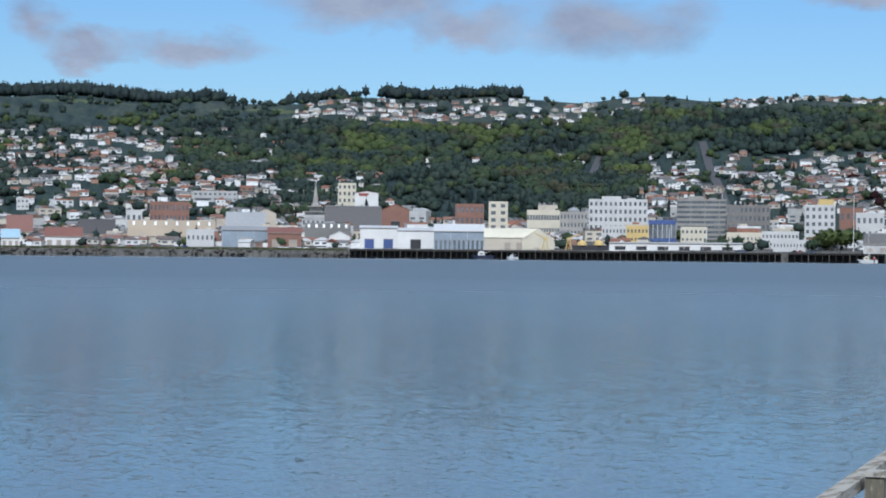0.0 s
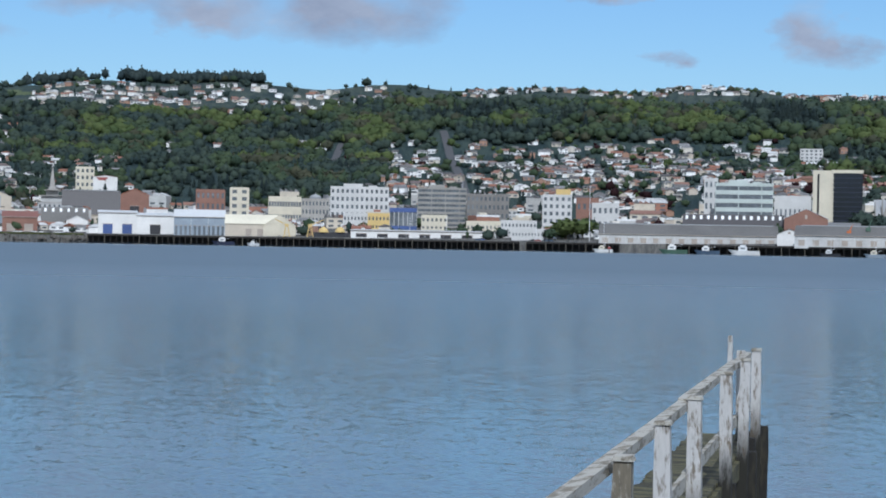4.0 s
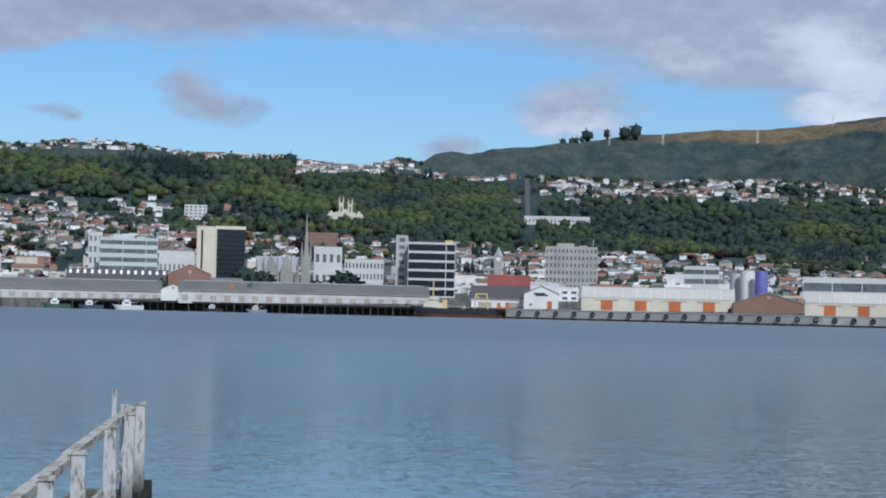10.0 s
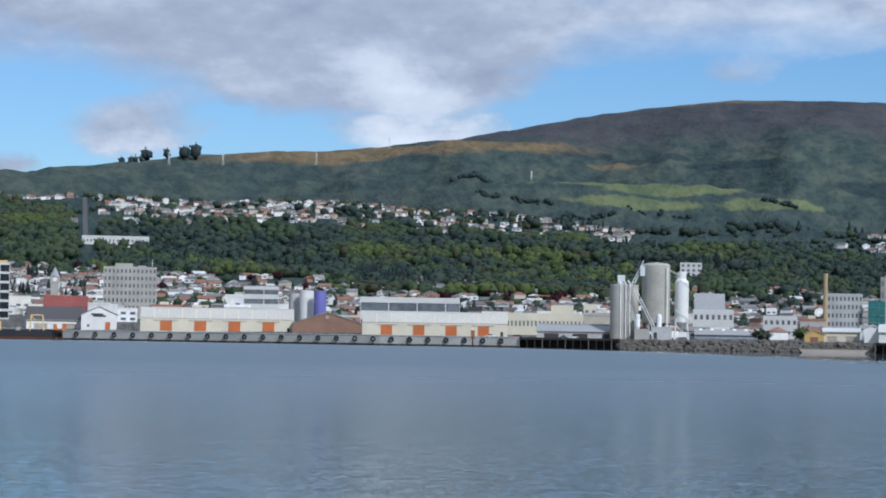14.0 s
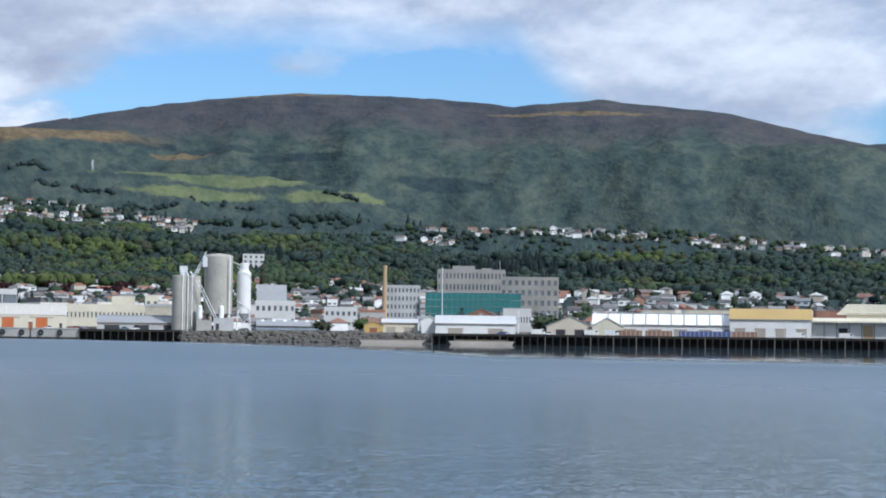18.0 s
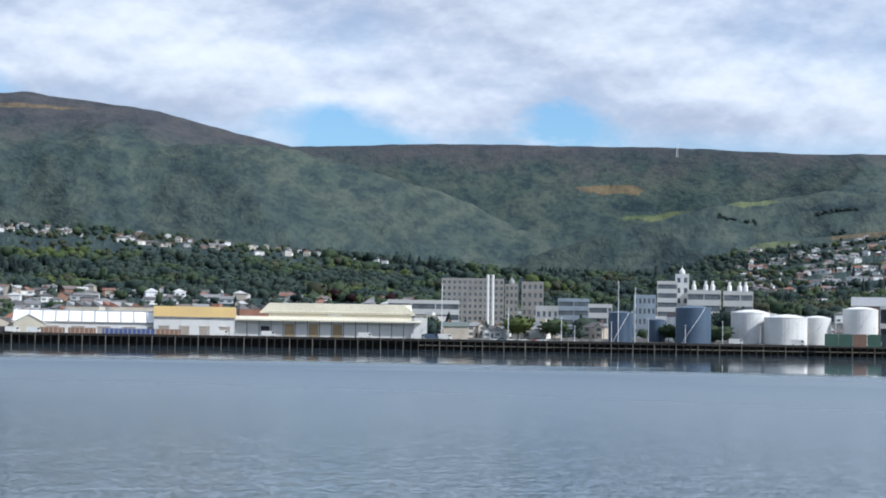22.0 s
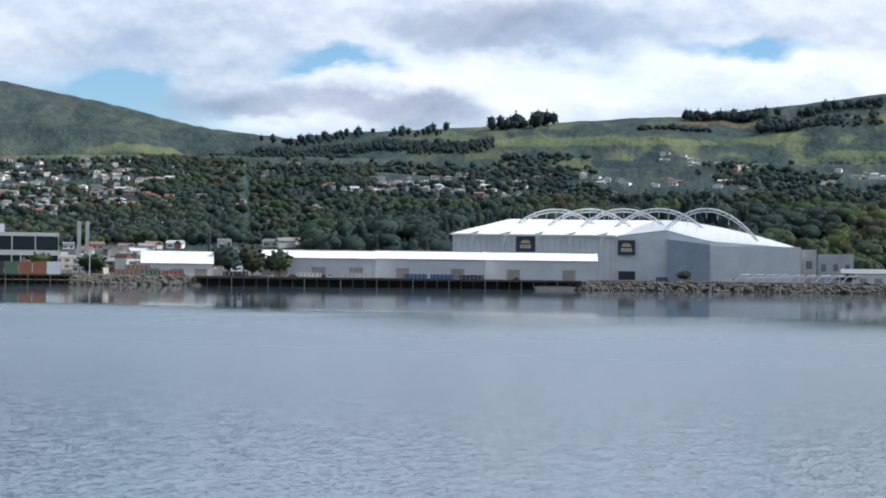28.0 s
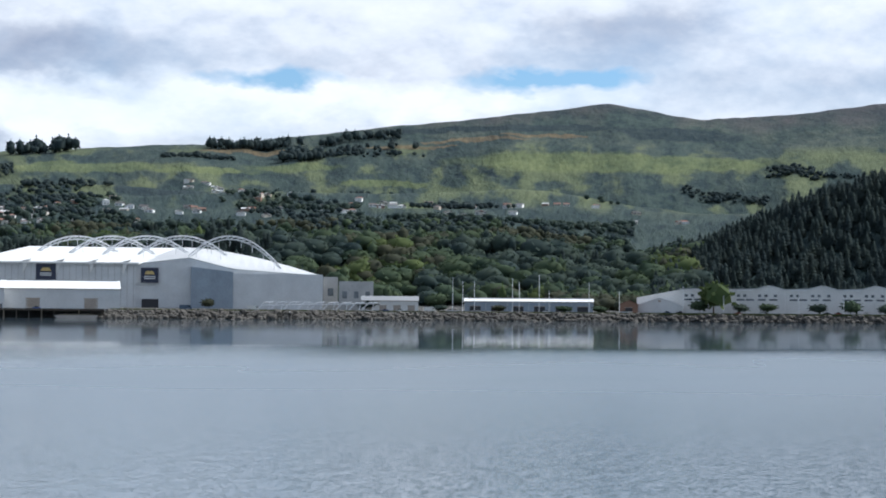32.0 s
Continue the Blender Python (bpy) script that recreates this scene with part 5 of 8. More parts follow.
tank("fuel_tank", "white round fuel tank with a conical roof", 50.01, 920, 16.6, 22.4, wall="white", dome=1)
office("university_block", "white university block with strip windows", 44.35, 1090, 11.6, 40.1, depth=14, floors=6, bays=4, wall="white", ribbon=1)
office("university_tower", "white tower with a round top", 44.79, 1100, 7.8, 44.5, depth=10, floors=6, bays=2, wall="palegrey", dome=2)
office("university_block", "white laboratory block with roof vents", 45.44, 1093, 19.1, 35.3, depth=16, floors=4, bays=8, wall="white", ribbon=1, pent=4)
office("university_block", "white laboratory block with roof vents", 46.45, 1099, 16.8, 35.1, depth=16, floors=4, bays=7, wall="white", ribbon=1, pent=4)
office("glass_block", "grey-blue glazed office wing", 43.68, 1075, 12.4, 31.7, depth=14, floors=4, bays=5, wall="bluegrey")
office("white_modern_office", "white modern office with dark glazing", 51.58, 969, 34.3, 24.9, depth=16, floors=2, bays=12, wall="white", dark=1, ribbon=1)
shed("brown_hall", "brown brick hall with a low roof", 50.38, 1042, 22.7, 31.7, depth=16, rise=.2, wall="rust", roof="roof_grey")
shed("low_roof_shed", "white low-roofed shed by the water", 56.07, 950, 35.2, 17.0, depth=16, rise=.5, wall="white", roof="roof_white", doors=3)
shed("cold_store", "long white cold store, first bay", 60.28, 976, 57.9, 18.9, depth=28, rise=.3, wall="palegrey", roof="roof_white", doors=3)
shed("cold_store", "long white cold store, middle bay", 63.64, 994, 57.5, 19.5, depth=28, rise=.3, wall="palegrey", roof="roof_white", doors=2)
shed("cold_store", "long white cold store, end bay", 66.98, 1013, 59.6, 19.8, depth=28, rise=.3, wall="palegrey", roof="roof_white", doors=2)
office("grey_annex", "small grey plant building", 74.92, 1123, 8.6, 24.5, depth=8, floors=1, bays=1, wall="concrete")
office("grey_annex", "flat roofed grey building with a dark doorway", 75.69, 1107, 20.0, 21.7, depth=12, floors=1, bays=3, wall="concrete")
shed("low_shed", "long low white roofed shed", 80.89, 1120, 75.7, 13.2, depth=14, rise=.25, wall="bluegrey", roof="roof_white", doors=6, doormat="dark", doorh=.5)
gable("red_hut", "dark red gabled hut", 83.89, 1116, 10.5, 12.6, depth=12, wall="rust", roof="roof_red", doors=1, doormat="dark")
gable("white_shed", "pale grey gabled shed beside trees", 84.80, 1124, 27.0, 14.6, depth=20, wall="palegrey", roof="roof_white", doors=0)
shed("white_hut", "low white hut behind the sea wall", 76.71, 1083, 32.1, 13.7, depth=9, rise=.3, wall="white", roof="roof_grey", doors=4)

# ---- cement silos ----


def cement_silos():
    ob = thing("cement_silos", "grey concrete and white steel cement silos on the quay", "silo", 13.35, 905)
    k = 905 * math.pi / 180
    g = ob.matrix_world.translation.z

    def X(az):
        return (az - 13.35) * k

    part("concrete_silo", Shape().lathe([(4.6, -.5), (4.6, 30.6 - g), (4.4, 31 - g)], X(12.59), 8, 28), "silo_concrete", ob, "weathered beige concrete silo")
    part("concrete_silo", Shape().lathe([(3.2, -.5), (3.2, 30.4 - g), (3.0, 30.8 - g)], X(12.96), 9, 24), "silo_concrete", ob, "weathered beige concrete silo")
    part("silo_head", Shape().box(X(12.52), X(12.75), 5, 9, 26, 30.5), "palegrey", ob)
    for a in (12.62, 12.78, 12.9):
        part("down_pipe", Shape().bar((X(a), 3.2, 0), (X(a), 3.2, 26.5), .28, 6).bar((X(a), 3.2, 26.5), (X(a) - 1, 5, 28), .28, 6), "steel_white", ob)
    R = 6.75
    cx = X(13.68)
    part("big_silo", Shape().lathe([(R, 8), (R, 40.2 - g), (R * .9, 41 - g), (.3, 41.8 - g)], cx, 9, 32), "silo_concrete", ob, "tall weathered concrete silo")
    part("skirt", Shape().lathe([(R * 1.01, -.5), (R * 1.01, 2.5)], cx, 9, 28), "stone", ob)
    for i in range(8):
        a = i * math.pi / 4 + .2
        part("column", Shape().box(cx + R * .9 * math.cos(a) - .5, cx + R * .9 * math.cos(a) + .5, 9 + R * .9 * math.sin(a) - .5, 9 + R * .9 * math.sin(a) + .5, 2, 9), "concrete", ob)
    part("discharge_cone", Shape().lathe([(.8, 3), (R * .9, 9)], cx, 9, 20), "dusty", ob)
    for a in (13.14, 13.78):
        part("dust_filter", Shape().lathe([(.2, 4), (1.2, 6), (1.2, 11), (.9, 12)], X(a), 2.4, 12), "steel_white", ob)
    part("stripe_pipe", Shape().bar((X(14.02), 2.6, 0), (X(14.02), 2.6, 35), .3, 6), "steel_white", ob)
    w = X(14.45)
    part("white_silo", Shape().lathe([(.6, 5.2), (3.3, 8.5), (3.3, 32.5 - g), (2.2, 33.8 - g), (2.1, 33.9 - g), (2.1, 37 - g), (1.9, 37.3 - g)], w, 8, 28), "white", ob, "slender white steel silo")
    sh = Shape()
    for i in range(12):
        a0, a1 = -2.9 + i * .24, -2.9 + (i + 1) * .24
        for z0 in (15, 31):
            sh.bar((w + 3.45 * math.cos(a0), 8 + 3.45 * math.sin(a0), z0 - i * .55), (w + 3.45 * math.cos(a1), 8 + 3.45 * math.sin(a1), z0 - (i + 1) * .55), .16, 4)
    part("spiral_stair", sh, "palegrey", ob)
    for sx in (-1, 1):
        for sy in (-1, 1):
            part("leg", Shape().bar((w + sx * 3.4, 8 + sy * 3.4, -.3), (w + sx * 2.6, 8 + sy * 2.6, 10), .25, 5), "steel_white", ob)
        part("brace", Shape().bar((w + sx * 3.4, 4.6, 0), (w - sx * 3, 5, 7.5), .18, 5), "steel_white", ob)
    # conveyors and trusses
    for (p, q) in (((X(12.9), 4, 25), (X(13.3), 6, 37.5)), ((X(13.05), 5, 27), (X(13.3), 6, 36)), ((X(13.0), 3, 24), (X(13.72), 1.2, 1.5)), ((X(13.08), 3, 24), (X(13.8), 1.2, 1.5)),
                   ((X(14.1), 6, 33), (X(14.35), 6, 31))):
        part("conveyor", Shape().bar(p, q, .22, 4), "palegrey", ob)
    for i in range(7):
        f = i / 7
        part("truss_web", Shape().bar((X(12.9 + .4 * f), 4 + 2 * f, 25 + 12.5 * f), (X(13.05 + .25 * f), 5 + f, 27 + 9 * f), .12, 4), "steel_white", ob)
    part("head_house", Shape().box(X(13.2), X(13.34), 4, 8, 35 - g, 39.5 - g), "palegrey", ob)
    part("plant_house", Shape().box(X(13.05), X(13.5), -3, 5, -.4, 5), "stone", ob)
    part("plant_house", Shape().box(X(13.55), X(14.15), -3, 4, -.4, 6), "concrete", ob)
    part("plant_door", Shape().box(X(13.62), X(13.72), -3.1, -2.9, 0, 3.4), "dark", ob)


cement_silos()

# ---- stadium ----


def stadium():
    d0 = 1105
    ob = thing("stadium", "large pale grey covered stadium with white arched roof trusses", "stadium", 68.9, d0)
    g = ob.matrix_world.translation.z
    k = d0 * math.pi / 180

    def X(az):
        return (az - 68.9) * k

    def Z(el):
        return EYE + d0 * math.tan(radians(el)) - g

    xc, xr = X(69.15), X(74.7)
    eave = Z(1.42)
    ridge = Z(2.02)
    xl = X(64.3)
    part("west_stand_wall", Shape().prism_z([(xl, 0), (xc - .5, 0), (xc - .5, 60), (X(66.3), 60)], -2, eave), "palegrey", ob)
    roof = Shape()
    for dz in (0, .9):
        roof.v += [(xl - 1.5, -2, eave + dz), (xc + 1, -2, eave + dz), (X(70.7) * 1.05, 58, ridge - .9 + dz), (X(66.0) * 1.05, 58, ridge - .9 + dz)]
    roof.f += [(3, 2, 1, 0), (4, 5, 6, 7)] + [(i, (i + 1) % 4, 4 + (i + 1) % 4, 4 + i) for i in range(4)]
    part("west_roof", roof, "roof_white", ob)
    # the high end wall under the roof's edge
    n = 14
    curve = [(X(70.7) + (xr - X(70.7)) * i / n, Z(2.0) - (Z(2.0) - Z(1.22)) * (i / n) ** 1.6) for i in range(n + 1)]
    part("end_wall", Shape().prism([(xc - .5, -2), (xr, -2), (xr, Z(1.12)), (X(72.0), Z(1.30)), (X(70.7), Z(1.62)), (xc - .5, eave)], 2, 50), "palegrey", ob)
    # the clear roof over the pitch, rising behind the end wall
    front = [(xc - .5, eave)] + [(x, np.interp(x, (X(70.7), X(72.0), xr), (Z(1.62), Z(1.30), Z(1.12)))) for x, _ in curve]
    back = [(X(70.4), Z(1.98))] + curve
    shell = Shape()
    for dz in (-.4, 0.0):
        shell.v += [(x, 1.8, z + dz + .45) for x, z in front] + [(x, 48, z + dz + .45) for x, z in back]
    m = len(front)
    for i in range(m - 1):
        shell.f += [(i, m + i, m + i + 1, i + 1), (2 * m + i, 2 * m + i + 1, 3 * m + i + 1, 3 * m + i), (i, i + 1, 2 * m + i + 1, 2 * m + i)]
    part("clear_roof", shell, "roof_pale", ob, "pale translucent roof over the pitch")
    part("entrance_box", Shape().prism([(X(70.75), -2), (X(72.0), -2), (X(72.0), Z(1.22)), (X(70.75), Z(1.36))], -3, 3), "bluegrey", ob, "grey clad entrance block")
    part("low_wall", Shape().box(X(72.0), xr, -1.5, 3, -2, Z(1.17)), "palegrey", ob)
    for a, el0, el1, wd in ((66.5, .93, 1.40, .58), (69.53, .87, 1.32, .52)):
        b = part("banner", Shape().box(X(a - wd / 2), X(a + wd / 2), -.35, -.1, Z(el0), Z(el1)), "navy", ob, "dark blue sponsor banner with a gold emblem")
        zc = Z(el0) + (Z(el1) - Z(el0)) * .56
        part("emblem", Shape().prism([(X(a) - 3, zc), (X(a) + 3, zc), (X(a) + 2, zc + 1.7), (X(a) + .6, zc + 2.1), (X(a), zc + 1.5), (X(a) - .8, zc + 2.2), (X(a) - 2.1, zc + 1.6)], -.45, -.36), "yellow", b)
        for q in (-1.6, -2.7):
            part("lettering_bar", Shape().box(X(a) - 3.2, X(a) + 3.2, -.44, -.36, zc + q, zc + q + .6), "white", b)
    for j in range(26):
        x = xl + (xc - xl) * (j + .5) / 26
        part("cladding_rib", Shape().box(x - .15, x + .15, -.16, 0, 0, eave - 1), "concrete", ob)
    for j in range(5):
        x = xl + (xc - xl) * (j + .6) / 5
        part("floodlight_bracket", Shape().prism([(x - 2, eave + 1), (x + 3, eave + 1.3), (x + 4.5, eave + 2.6), (x + 3, eave + 2.2)], -1.5, 1), "concrete", ob)
        part("wall_fin", Shape().prism([(x - .4, eave - 6), (x + 2.4, eave), (x - .4, eave)], -1.4, -.1), "white", ob)
    part("doorway", Shape().box(X(69.3), X(69.8), 1.7, 2.1, -1, 5), "dark", ob)
    # five arched trusses over the roof
    for j in range(5):
        cxx = X(67.35) + j * 20.3 + (7 if j == 4 else 0)
        half = 26 if j < 4 else 30
        zb, zt = Z(1.74), Z(2.31)
        if j == 4:
            zb = Z(1.35)
        y = 40 - j * 8
        seg = 18
        up, lo = [], []
        for i in range(seg + 1):
            u = -1 + 2 * i / seg
            z = zb + (zt - zb) * (1 - u * u)
            up.append((cxx + half * u, y, z))
            lo.append((cxx + half * u * .97, y, z - 1.7 * (1 - u ** 4) - .1))
        sh = Shape()
        for i in range(seg):
            sh.bar(up[i], up[i + 1], .42, 5)
            sh.bar(lo[i], lo[i + 1], .3, 5)
        for i in range(0, seg, 1):
            sh.bar(lo[i], up[i + 1], .2, 4)
            if i % 2:
                sh.bar(lo[i], (lo[i][0], y, lo[i][2] - 4), .15, 4)
        part("roof_arch", sh, "steel_white", ob, "white arched roof truss")


stadium()


def scallop_factory():
    """A long factory of gabled bays joined by flat lengths of roof."""
    d0 = 1125
    ob = thing("factory", "long white factory with low gabled roof bays and small windows", "factory", 89.4, d0)
    g = ob.matrix_world.translation.z
    k = d0 * math.pi / 180

    def z(el):
        return EYE + d0 * math.tan(radians(el)) - g

    bay = 1.55 * k
    part("end_lean_to", Shape().prism([(-5.3 * k, -1), (-4.0 * k, -1), (-4.0 * k, z(.80)), (-5.3 * k, z(.55))], 2, 50), "white", ob)
    for n in range(6):
        x0 = -4.0 * k + n * bay
        pts = [(x0, z(.80)), (x0 + bay * .45, z(.82)), (x0 + bay * .68, z(.92)), (x0 + bay * .80, z(.89)), (x0 + bay - .1, z(.80))]
        b = part("bay_wall", Shape().prism([(x0, -1), (x0 + bay - .1, -1)] + list(reversed(pts)), 0, 60), "white", ob)
        part("bay_roof", Shape().prism(pts + [(x, q + .35) for x, q in reversed(pts)], -.5, 60.5), "roof_pale", ob)
        part("roof_light", Shape().box(x0 + bay * .1, x0 + bay * .4, -.3, .2, z(.77), z(.80)), "roof_white", b)
        for q in (.12, .24, .52, .64, .82):
            part("window", pane(1.8, 1.5, "glass"), "", b).location = (x0 + bay * q, 0, z(.585))
        for q in (.16, .34, .56, .78):
            part("window", pane(4.6, 1.0, "glass"), "", b).location = (x0 + bay * q, 0, z(.475))


scallop_factory()

# ---- wharves, quays and sea walls ----


def arc_slab(ob, a0, a1, d_in, d_out, z0, z1):
    """A slab that follows the shore between two bearings; d_in and d_out are set off from the waterline."""
    inv = ob.matrix_world.inverted()
    n = max(2, int((a1 - a0) / 1.0) + 1)
    sh = Shape()
    for a in np.linspace(a0, a1, n):
        s = float(shore(a))
        for dd in (d_in, d_out):
            for z in (z0, z1):
                sh.v.append(tuple(inv @ at(a, s + dd, z)))
    for i in range(n - 1):
        p, q = 4 * i, 4 * i + 4
        sh.f += [(p, q, q + 1, p + 1), (p + 2, p + 3, q + 3, q + 2), (p + 1, q + 1, q + 3, p + 3), (p, p + 2, q + 2, q)]
    sh.f += [(0, 1, 3, 2), (4 * n - 4, 4 * n - 2, 4 * n - 1, 4 * n - 3)]
    return sh


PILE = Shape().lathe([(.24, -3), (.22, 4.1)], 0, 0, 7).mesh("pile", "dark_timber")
PALE_PILE = Shape().lathe([(.26, -3), (.24, 4.3)], 0, 0, 7).mesh("pile", "timber")


def wharf(label, a0, a1, step=5.0, mat="timber", waling=False):
    mid = (a0 + a1) / 2
    ob = thing("wharf", label, "wharf", mid, float(shore(mid)), z=0.0)
    part("deck", arc_slab(ob, a0, a1, -9, 1.6, 4.35, 4.75), mat, ob)
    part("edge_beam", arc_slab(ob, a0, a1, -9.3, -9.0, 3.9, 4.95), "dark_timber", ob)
    # near-black backing added behind the piles so the void under the deck stays dark
    part("quay_wall", arc_slab(ob, a0, a1, -2.2, -1.4, -2, 4.34), "dark_timber", ob, "near-black wall added to darken the void under the deck")
    if waling:
        part("waling", arc_slab(ob, a0, a1, -9.2, -8.9, 1.9, 2.3), "timber", ob)
    inv = ob.matrix_world.inverted()
    n = int(radians(a1 - a0) * float(shore(mid)) / step)
    rnd_pile = random.Random(int(mid * 10))
    for k in range(n + 1):
        a = a0 + (a1 - a0) * k / n
        p = part("pile", PALE_PILE if k % 3 == 0 else PILE, "", ob)
        p.location = inv @ at(a, float(shore(a)) - 9.35 + rnd_pile.uniform(-.1, .25), rnd_pile.uniform(-.15, .5))
    return ob


wharf("long dark timber wharf on rows of piles", -34.9, -22.0, 3.6)
wharf("low timber wharf before the grey sheds", -21.8, -19.0, 4)
wharf("dark timber wharf beside the long sheds", -17.6, -4.0, 4.2)
wharf("old timber wharf with broken piles near the silos", 9.6, 12.6, 3.6)
wharf("dark timber wharf on closely set piles", 20.1, 36.9, 3.4)
wharf("weathered timber wharf below the tank farm", 36.9, 53.0, 3.2, waling=True)
wharf("timber wharf in front of the white cold store", 56.6, 68.2, 6)


def concrete_quay():
    ob = thing("concrete_quay", "stained concrete quay hung with rubber tyres", "quay", 3.0, float(shore(3.0)), z=0.0)
    part("quay_face", arc_slab(ob, -4.0, 9.6, -8, 1.6, -2.5, 4.7), "stone", ob)
    part("coping", arc_slab(ob, -4.0, 9.6, -8.3, -7.2, 4.7, 5.1), "concrete", ob)
    part("weed_line", arc_slab(ob, -4.0, 9.6, -8.2, -8.0, -1, .9), "dark_timber", ob)
    inv = ob.matrix_world.inverted()
    sh = Shape()
    n, m, R, r = 12, 6, .95, .38
    for i in range(n):
        for j in range(m):
            a, b = 2 * math.pi * i / n, 2 * math.pi * j / m
            sh.v.append(((R + r * math.cos(b)) * math.cos(a), r * math.sin(b), (R + r * math.cos(b)) * math.sin(a)))
            sh.f.append((i * m + j, ((i + 1) % n) * m + j, ((i + 1) % n) * m + (j + 1) % m, i * m + (j + 1) % m))
    tyre = sh.mesh("tyre", "rubber", True)
    for k in range(24):
        a = -3.6 + k * .55
        p = part("tyre", tyre, "", ob)
        p.matrix_local = Matrix.Translation(inv @ at(a, float(shore(a)) - 8.6, 3.0)) @ pose(0, 0, 0, 0, 0, -(a - 3.0))


concrete_quay()


def stone_mesh(seed):
    rnd = random.Random(seed)
    bm = bmesh.new()
    bmesh.ops.create_icosphere(bm, subdivisions=1, radius=1)
    for v in bm.verts:
        v.co = Vector((v.co.x * rnd.uniform(.8, 1.2), v.co.y * rnd.uniform(.8, 1.2), v.co.z * rnd.uniform(.55, .85)))
    co = np.array([v.co[:] for v in bm.verts])
    fa = np.array([[v.index for v in f.verts] for f in bm.faces])
    bm.free()
    return co, fa


def merged(name, pieces, mats, label, category, kind="stuff", smooth=False):
    """One mesh out of many (vertices, triangles, material index)."""
    vs, fs, ms, n = [], [], [], 0
    for v, f, k in pieces:
        vs.append(v)
        fs.append(f + n)
        ms.append(np.full(len(f), k))
        n += len(v)
    v, f, mi = np.concatenate(vs), np.concatenate(fs), np.concatenate(ms)
    m = bpy.data.meshes.new(name)
    m.vertices.add(len(v))
    m.vertices.foreach_set("co", v.astype(np.float32).ravel())
    m.loops.add(f.size)
    m.loops.foreach_set("vertex_index", f.astype(np.int32).ravel())
    m.polygons.add(len(f))
    m.polygons.foreach_set("loop_start", np.arange(0, f.size, 3, dtype=np.int32))
    m.polygons.foreach_set("loop_total", np.full(len(f), 3, dtype=np.int32))
    m.polygons.foreach_set("material_index", mi.astype(np.int32))
    m.polygons.foreach_set("use_smooth", np.full(len(f), smooth))
    for q in mats:
        m.materials.append(MATS[q])
    m.update(calc_edges=True)
    m.validate()
    return tagged(new(name, m), label, category, kind=kind)


def sea_wall(a0, a1, label, n, reach=5.0):
    rnd = random.Random(int(a0 * 10))
    stones = [stone_mesh(k) for k in range(5)]
    out = []
    for _ in range(n):
        a, s = rnd.uniform(a0, a1), rnd.random()
        p = at(a, float(shore(a)) - reach + s * (reach + 1.5), 0)
        q = rnd.uniform(.35, 1.0) ** 1.6 * 2.2
        v, f = stones[rnd.randrange(5)]
        c, si = math.cos(rnd.random() * 6), math.sin(rnd.random() * 6)
        w = v * q
        out.append((np.stack([w[:, 0] * c - w[:, 1] * si + p.x, w[:, 0] * si + w[:, 1] * c + p.y, w[:, 2] + s * 4.6 - .3], 1), f, 0))
    merged("sea_wall", out, ["rock"], label, "sea wall")


sea_wall(68.1, 84.2, "rough stone sea wall of dumped grey boulders", 1500)
sea_wall(52.9, 56.7, "bank of dumped boulders between two wharves", 420, 8)
sea_wall(12.6, 20.1, "broken rubble foreshore below the silos", 800, 7)
sea_wall(84.2, 92.5, "low stony bank along the far road", 500, 3)
sea_wall(-46, -34.8, "low stony bank and mud along the foreshore", 260, 4)


def verge(a0, a1, d0, d1, label):
    mid = (a0 + a1) / 2
    ob = new("verge")
    stand(ob, mid, float(shore(mid)), 0.0)
    m = arc_slab(ob, a0, a1, d0, d1, 4.2, 5.25).mesh("verge", "grass")
    ob2 = new("verge", m)
    ob2.matrix_world = ob.matrix_world
    bpy.data.objects.remove(ob)
    tagged(ob2, label, "grass", kind="structure")


verge(68.4, 84.2, 1.2, 11, "mown grass strip behind the stone sea wall")
verge(84.2, 93, .5, 6, "grass bank along the far road")
verge(-46, -35, .5, 8, "rough grass along the muddy foreshore")


def rock_wharf_front():
    ob = thing("container_row", "row of dark green and rust brown containers on the wharf", "container", 50.8, 868)
    for k in range(9):
        x = (48.98 + k * .41 - 50.8) * 868 * math.pi / 180
        part("container", Shape().box(x, x + 6.0, 0, 2.5, 0, 5.6), ("green_paint", "green_paint", "rust", "green_paint", "dark", "green_paint", "rustdoor", "rustdoor", "palegrey")[k], ob)


rock_wharf_front()


def container(az, d, mat, label, turn=0.0, long=12.2, z=None):
    ob = thing("container", label, "container", az, d, turn=turn, group="shipping containers", z=z)
    part("body", Shape().box(-long / 2, long / 2, 0, 2.44, 0, 2.59), mat, ob)
    for k in range(6):
        x = -long / 2 + 1 + k * 2.04
        part("corrugation", CORR[0], "", ob).location = (x, -.05, .15)


CORR = [Shape().box(-.2, .2, 0, .06, 0, 2.3).mesh("corrugation", "dusty")]
for az, d, mat, z in ((26.0, 872, "rust", None), (26.9, 872, "rust", None), (27.9, 871, "blue", None), (28.7, 871, "blue", None), (29.4, 871, "rust", None),
                      (54.6, 934, "rust", None), (55.3, 934, "green_paint", None), (54.9, 936, "rust", 7.2), (55.9, 934, "red", None),
                      (57.8, 945, "navy", None), (63.2, 975, "blue", None), (64.0, 976, "blue", None), (64.9, 977, "navy", None), (60.0, 952, "white", None), (61.4, 958, "palegrey", None)):
    container(az, d, mat, {"rust": "rust brown", "blue": "bright blue", "navy": "dark blue", "white": "white", "palegrey": "pale grey", "green_paint": "dark green", "red": "faded red"}[mat] + " steel shipping container on the quay", z=z)

# ---- ships and boats ----


